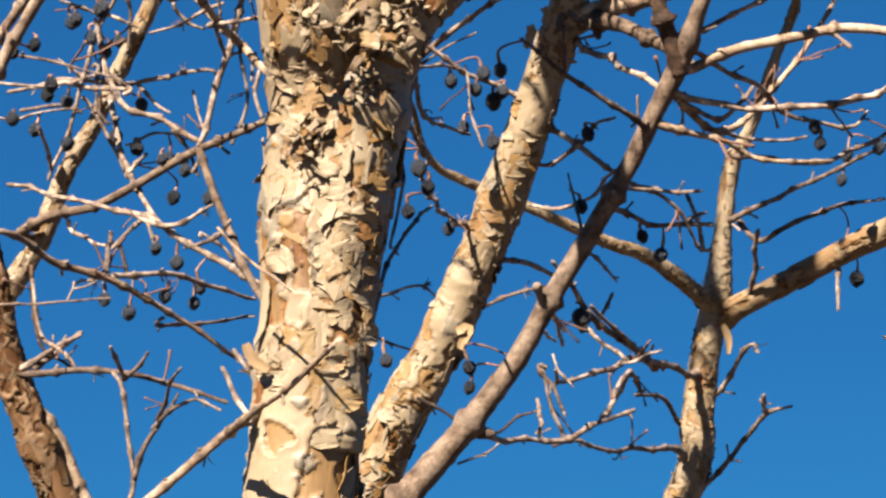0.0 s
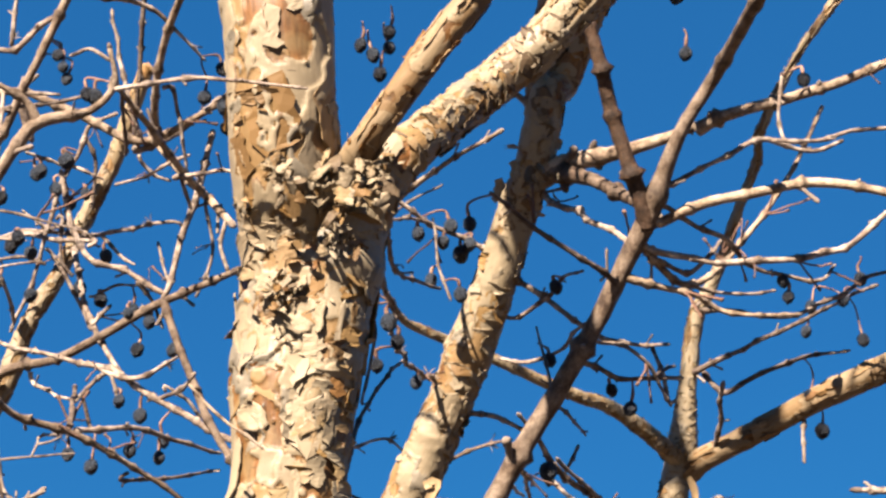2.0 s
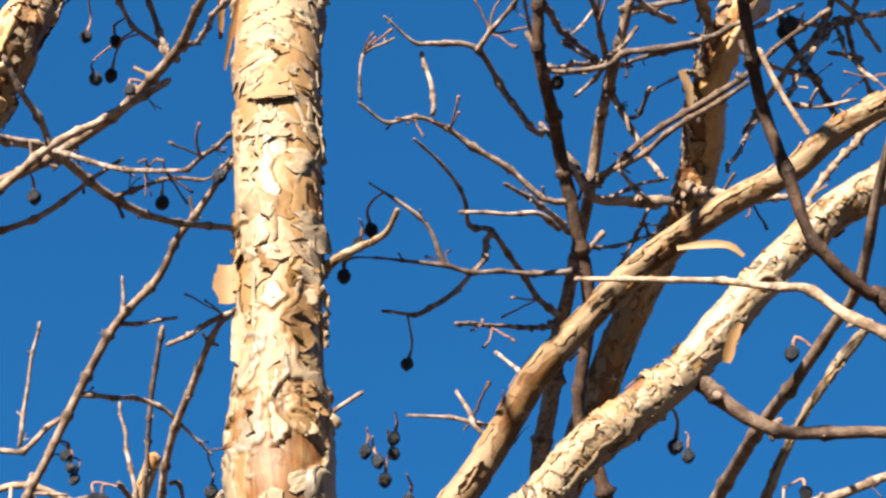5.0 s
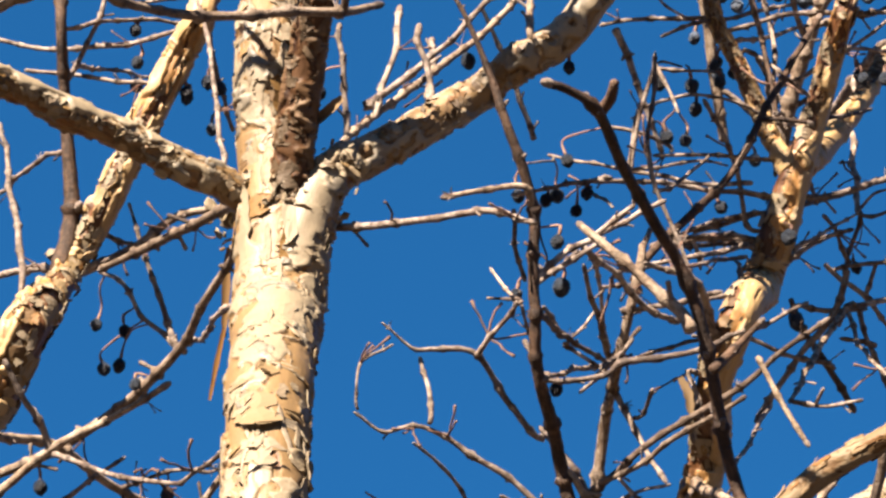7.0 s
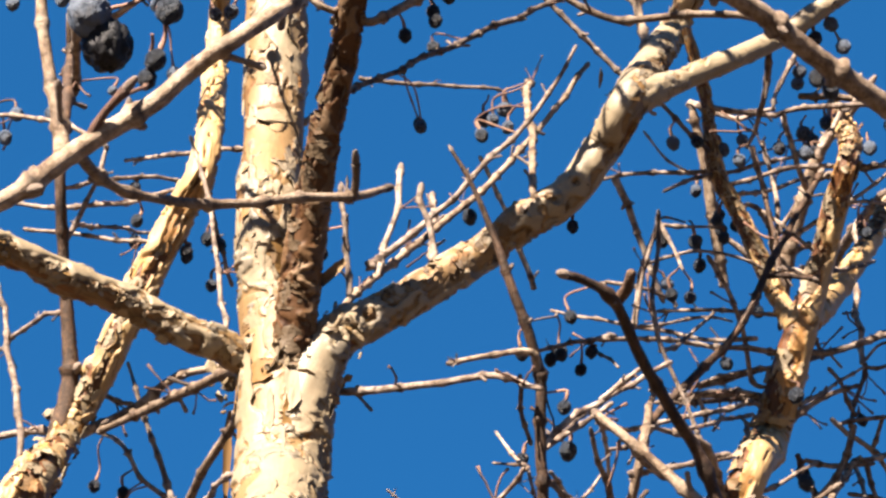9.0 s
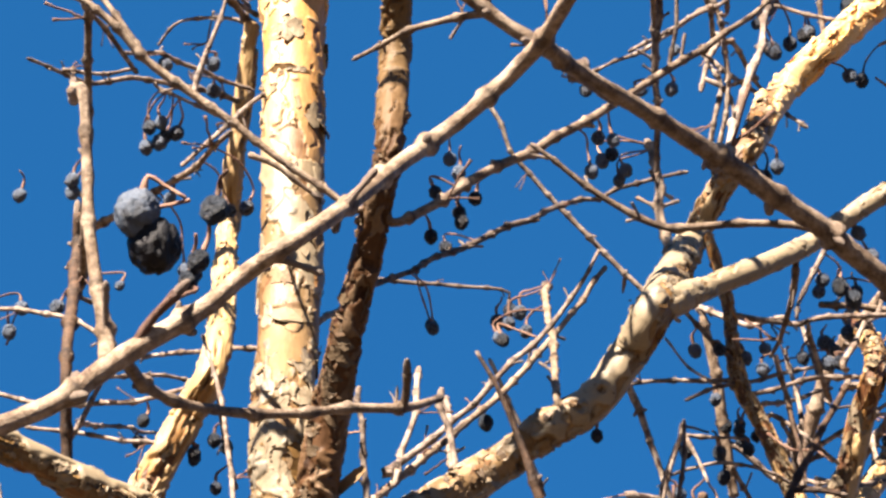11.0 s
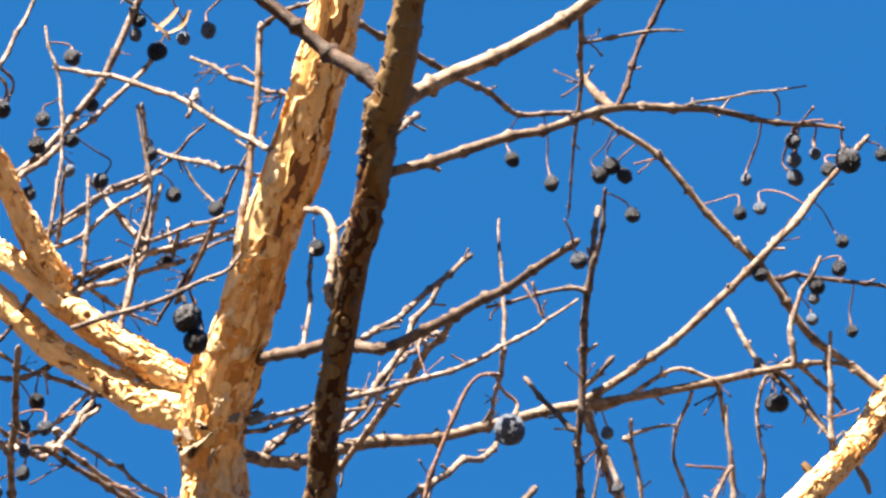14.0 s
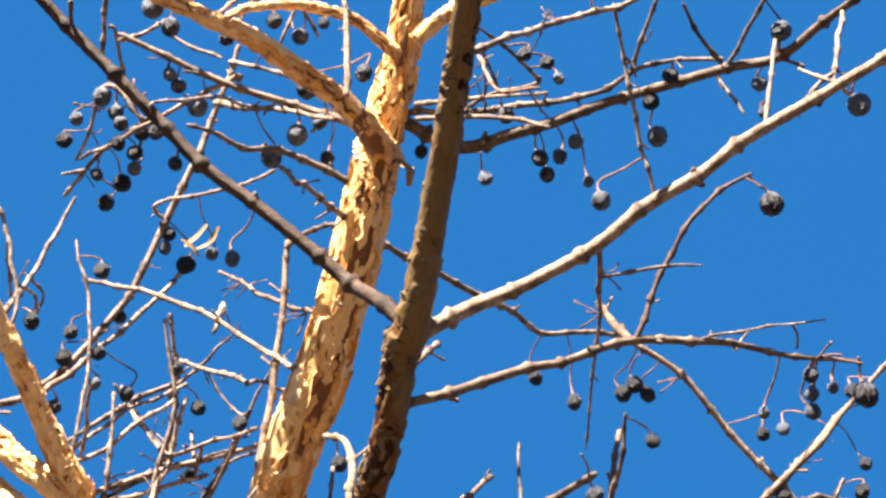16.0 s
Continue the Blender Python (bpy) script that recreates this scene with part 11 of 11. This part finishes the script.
wood(TREE_D, 'G', [(0.070, 1.300, 1.833, 0.0009), (0.073, 1.300, 1.823, 0.0008), (0.078, 1.300, 1.817, 0.0008), (0.082, 1.300, 1.813, 0.0007)])
wood(TREE_D, 'G', [(0.112, 1.300, 1.827, 0.0009), (0.121, 1.300, 1.829, 0.0009), (0.128, 1.300, 1.833, 0.0009), (0.137, 1.300, 1.835, 0.0009)])
fruit(TREE_D, (0.081, 1.200, 1.837), 0.0056, (0.078, 1.200, 1.846))
fruit(TREE_D, (0.089, 1.300, 1.851), 0.0043, (0.085, 1.300, 1.858))
wood(TREE_A, 'S', [(-0.117, 0.560, 2.911, 0.0021), (-0.095, 0.540, 2.877, 0.0018), (-0.067, 0.520, 2.845, 0.0015), (-0.042, 0.500, 2.808, 0.0013)])
wood(TREE_A, 'S', [(-0.032, 0.560, 2.834, 0.0023), (-0.057, 0.548, 2.836, 0.0021), (-0.075, 0.536, 2.830, 0.0019), (-0.089, 0.524, 2.811, 0.0017), (-0.106, 0.512, 2.806, 0.0015), (-0.117, 0.500, 2.794, 0.0013)])
wood(TREE_A, 'L', [(-0.006, 0.530, 2.927, 0.0038), (-0.018, 0.522, 2.933, 0.0035), (-0.036, 0.513, 2.940, 0.0031), (-0.059, 0.505, 2.938, 0.0028), (-0.079, 0.497, 2.925, 0.0024), (-0.098, 0.488, 2.903, 0.0020), (-0.106, 0.480, 2.880, 0.0017)])
wood(TREE_A, 'S', [(-0.035, 0.520, 2.864, 0.0020), (-0.036, 0.513, 2.891, 0.0019), (-0.038, 0.507, 2.918, 0.0018), (-0.042, 0.500, 2.947, 0.0017)])
wood(TREE_A, 'L', [(0.004, 0.500, 2.898, 0.0044), (0.022, 0.490, 2.912, 0.0041), (0.041, 0.480, 2.914, 0.0037), (0.057, 0.470, 2.911, 0.0034)])
wood(TREE_A, 'S', [(0.006, 0.520, 2.843, 0.0016), (0.033, 0.513, 2.837, 0.0015), (0.062, 0.507, 2.827, 0.0014), (0.079, 0.500, 2.812, 0.0013)])
wood(TREE_A, 'R', [(0.039, 0.460, 2.817, 0.0012), (0.042, 0.453, 2.789, 0.0011), (0.049, 0.447, 2.763, 0.0010), (0.068, 0.440, 2.755, 0.0009)])
wood(TREE_A, 'S', [(0.006, 0.530, 2.874, 0.0017), (0.027, 0.510, 2.849, 0.0014), (0.048, 0.490, 2.823, 0.0012), (0.075, 0.470, 2.799, 0.0009)])
wood(TREE_B, 'S', [(0.236, 1.000, 2.545, 0.0022), (0.263, 1.000, 2.544, 0.0022), (0.290, 1.000, 2.543, 0.0022)])
wood(TREE_B, 'G', [(0.228, 1.020, 2.543, 0.0015), (0.230, 1.010, 2.511, 0.0015), (0.233, 1.000, 2.477, 0.0014)])
wood(TREE_B, 'N', [(0.195, 0.950, 2.471, 0.0014), (0.199, 0.950, 2.440, 0.0013), (0.202, 0.950, 2.407, 0.0013), (0.203, 0.950, 2.387, 0.0013)])
wood(TREE_B, 'G', [(0.139, 1.000, 2.328, 0.0017), (0.165, 1.000, 2.328, 0.0017), (0.194, 1.000, 2.329, 0.0017)])
wood(TREE_B, 'N', [(0.198, 0.950, 2.383, 0.0013), (0.209, 0.950, 2.382, 0.0013), (0.222, 0.950, 2.380, 0.0013)])
fruit(TREE_B, (0.232, 0.980, 2.540), 0.0043, (0.234, 0.980, 2.552))
fruit(TREE_B, (0.246, 0.980, 2.547), 0.0047, (0.248, 0.980, 2.559))
fruit(TREE_B, (0.255, 0.980, 2.540), 0.0047, (0.254, 0.980, 2.555))
fruit(TREE_B, (0.236, 1.000, 2.516), 0.0051, (0.239, 1.000, 2.530))
fruit(TREE_B, (0.251, 1.000, 2.524), 0.0047, (0.251, 1.000, 2.539))
fruit(TREE_B, (0.241, 1.000, 2.511), 0.0047, (0.243, 1.000, 2.521))
fruit(TREE_B, (0.236, 1.000, 2.501), 0.0047, (0.238, 1.000, 2.510))
fruit(TREE_B, (0.271, 0.980, 2.490), 0.0046, (0.271, 0.980, 2.502))
fruit(TREE_B, (0.285, 0.980, 2.507), 0.0043, (0.285, 0.980, 2.519))
fruit(TREE_B, (0.166, 1.000, 2.474), 0.0042, (0.169, 1.000, 2.488))
fruit(TREE_B, (0.179, 1.000, 2.456), 0.0042, (0.180, 1.000, 2.468))
fruit(TREE_B, (0.179, 1.000, 2.445), 0.0045, (0.180, 1.000, 2.452))
fruit(TREE_B, (0.188, 1.000, 2.448), 0.0038, (0.186, 1.000, 2.458))
wood(TREE_A, 'L', [(-0.118, 0.875, 2.779, 0.0135), (-0.133, 0.872, 2.798, 0.0121), (-0.152, 0.869, 2.813, 0.0106), (-0.172, 0.866, 2.828, 0.0092), (-0.194, 0.863, 2.843, 0.0077), (-0.214, 0.860, 2.856, 0.0062)])

# long curls of bark
curl(TREE_A, [(-0.077, 0.737, 2.0172), (-0.0768, 0.737, 2.0093), (-0.0763, 0.737, 2.0003)], 0.0112)
curl(TREE_A, [(0.092, 0.6433, 1.9814), (0.1009, 0.6417, 1.9819), (0.1098, 0.6405, 1.9811), (0.1151, 0.6412, 1.9774)], 0.0037)
curl(TREE_A, [(0.126, 0.7618, 1.9835), (0.1285, 0.7581, 1.992), (0.132, 0.7549, 1.9981)], 0.0052)
curl(TREE_A, [(-0.0631, 0.7469, 1.7273), (-0.0684, 0.7458, 1.7307), (-0.0713, 0.7445, 1.7366)], 0.0049)
curl(TREE_A, [(-0.0723, 0.7023, 2.1222), (-0.0758, 0.7101, 2.1081), (-0.0785, 0.7166, 2.0958)], 0.0023)
curl(TREE_A, [(-0.0999, 0.9058, 2.2743), (-0.1015, 0.917, 2.2532), (-0.1026, 0.9277, 2.2319)], 0.0048)
curl(TREE_A, [(-0.0329, 0.829, 2.5526), (-0.025, 0.8301, 2.5516), (-0.02, 0.8312, 2.5505)], 0.0057)
curl(TREE_A, [(0.3106, 0.9642, 2.819), (0.3203, 0.9699, 2.8099), (0.3364, 0.9665, 2.8082)], 0.0097)
curl(TREE_A, [(0.347, 0.9591, 2.8124), (0.3528, 0.9648, 2.8043), (0.3565, 0.9703, 2.797)], 0.0065)
curl(TREE_A, [(-0.0086, 0.6007, 2.9196), (0.0031, 0.6062, 2.9159), (0.0043, 0.6149, 2.9098)], 0.0071)
curl(TREE_B, [(0.1304, 0.8668, 2.1781), (0.1343, 0.8704, 2.1704), (0.1354, 0.8744, 2.1625)], 0.0051)
curl(TREE_D, [(0.2008, 1.468, 1.8852), (0.2049, 1.4693, 1.8752), (0.205, 1.4713, 1.8645)], 0.0057)
curl(TREE_B, [(0.008, 1.1315, 1.8149), (0.0142, 1.1312, 1.8165), (0.0097, 1.1332, 1.8057)], 0.0068)
curl(TREE_A, [(-0.1468, 0.7217, 2.9764), (-0.138, 0.7157, 2.9821), (-0.1322, 0.7096, 2.9873)], 0.0062)
curl(TREE_A, [(-0.1402, 0.724, 2.9755), (-0.1301, 0.7202, 2.9796), (-0.1245, 0.711, 2.9872)], 0.0055)
curl(TREE_A, [(-0.1493, 0.7132, 2.9733), (-0.1414, 0.718, 2.9706), (-0.1374, 0.7227, 2.9676)], 0.0047)
ruff(TREE_A, (-0.0319, 0.7257, 1.8514), 0.0125, 70)
ruff(TREE_A, (-0.0171, 0.7146, 1.8476), 0.0092, 50)
ruff(TREE_A, (-0.0499, 0.7122, 1.8513), 0.0062, 40)
ruff(TREE_A, (-0.0508, 0.7364, 1.8135), 0.0083, 60)
ruff(TREE_A, (-0.0299, 0.7314, 1.8335), 0.0083, 40)
ruff(TREE_A, (-0.0416, 0.711, 2), 0.0077, 22)
ruff(TREE_A, (-0.042, 0.7181, 1.9485), 0.0098, 30)
ruff(TREE_A, (-0.0527, 0.8848, 2.2962), 0.0164, 55)
ruff(TREE_A, (-0.0954, 0.8945, 2.2954), 0.0151, 40)
ruff(TREE_A, (-0.0806, 0.9034, 2.2831), 0.0151, 30)
ruff(TREE_A, (0.1211, 0.8746, 2.4622), 0.0129, 40)
ruff(TREE_A, (-0.0996, 0.8468, 2.7454), 0.0216, 60)
ruff(TREE_A, (-0.0786, 0.8299, 2.7645), 0.0162, 24)
ruff(TREE_B, (0.064, 1.0165, 1.9504), 0.0117, 30)
ruff(TREE_E, (-0.2103, 1.0072, 2.3165), 0.0134, 30)
ruff(TREE_A, (-0.080, 0.508, 2.489), 0.0045, 8)
wood(TREE_A, "G", [(-0.128, 0.512, 2.472, 0.0012), (-0.107, 0.510, 2.481, 0.0012), (-0.092, 0.507, 2.486, 0.0011), (-0.079, 0.505, 2.493, 0.0011), (-0.064, 0.502, 2.499, 0.0010), (-0.059, 0.500, 2.506, 0.0010)])
wood(TREE_A, "G", [(0.158, 0.560, 2.699, 0.0009), (0.174, 0.560, 2.707, 0.0008), (0.191, 0.560, 2.712, 0.0008), (0.209, 0.560, 2.718, 0.0007), (0.232, 0.560, 2.725, 0.0006)])
wood(TREE_A, "G", [(0.191, 0.560, 2.712, 0.0006), (0.185, 0.560, 2.701, 0.0006), (0.182, 0.560, 2.694, 0.0006)])
wood(TREE_B, "N", [(0.189, 0.915, 2.359, 0.0016), (0.200, 0.915, 2.359, 0.0014), (0.214, 0.915, 2.357, 0.0013)])
fruit(TREE_B, (0.154, 0.930, 2.392), 0.0045, (0.151, 0.930, 2.406))
fruit(TREE_B, (0.155, 0.930, 2.376), 0.0045, (0.154, 0.930, 2.393))
fruit(TREE_B, (0.201, 0.930, 2.293), 0.0047, (0.199, 0.930, 2.302))
fruit(TREE_B, (0.251, 0.930, 2.396), 0.0039, (0.249, 0.930, 2.409))
fruit(TREE_B, (0.264, 0.930, 2.396), 0.0046, (0.267, 0.930, 2.409))
fruit(TREE_B, (0.201, 0.930, 2.241), 0.0046, (0.201, 0.930, 2.252))
wood(TREE_B, "G", [(0.149, 0.930, 2.405, 0.0007), (0.137, 0.930, 2.409, 0.0007), (0.133, 0.930, 2.401, 0.0007)])
wood(TREE_B, "G", [(0.130, 0.930, 2.397, 0.0008), (0.123, 0.930, 2.378, 0.0008), (0.119, 0.930, 2.359, 0.0008), (0.114, 0.930, 2.333, 0.0009)])
wood(TREE_B, "R", [(0.185, 0.950, 2.418, 0.0007), (0.197, 0.950, 2.407, 0.0007), (0.211, 0.950, 2.407, 0.0007), (0.220, 0.950, 2.399, 0.0007)])
wood(TREE_B, "R", [(0.133, 0.950, 2.290, 0.0006), (0.146, 0.950, 2.305, 0.0006), (0.153, 0.950, 2.319, 0.0006), (0.148, 0.950, 2.334, 0.0006)])
curl(TREE_A, [(-0.056, 0.842, 2.306), (-0.051, 0.836, 2.307), (-0.044, 0.831, 2.310), (-0.036, 0.825, 2.315)], 0.0085)
curl(TREE_A, [(-0.014, 0.820, 3.242), (-0.006, 0.813, 3.225), (0.001, 0.807, 3.207), (0.007, 0.800, 3.196)], 0.0085)
ruff(TREE_A, (-0.040, 0.835, 2.284), 0.0115, 44)
ruff(TREE_A, (-0.066, 0.832, 2.262), 0.0110, 30)
wood(TREE_F, "S", [(-0.079, 0.745, 1.702, 0.0016), (-0.072, 0.727, 1.704, 0.0015), (-0.062, 0.709, 1.708, 0.0013), (-0.052, 0.691, 1.711, 0.0012), (-0.043, 0.673, 1.715, 0.0010), (-0.035, 0.655, 1.719, 0.0009)])
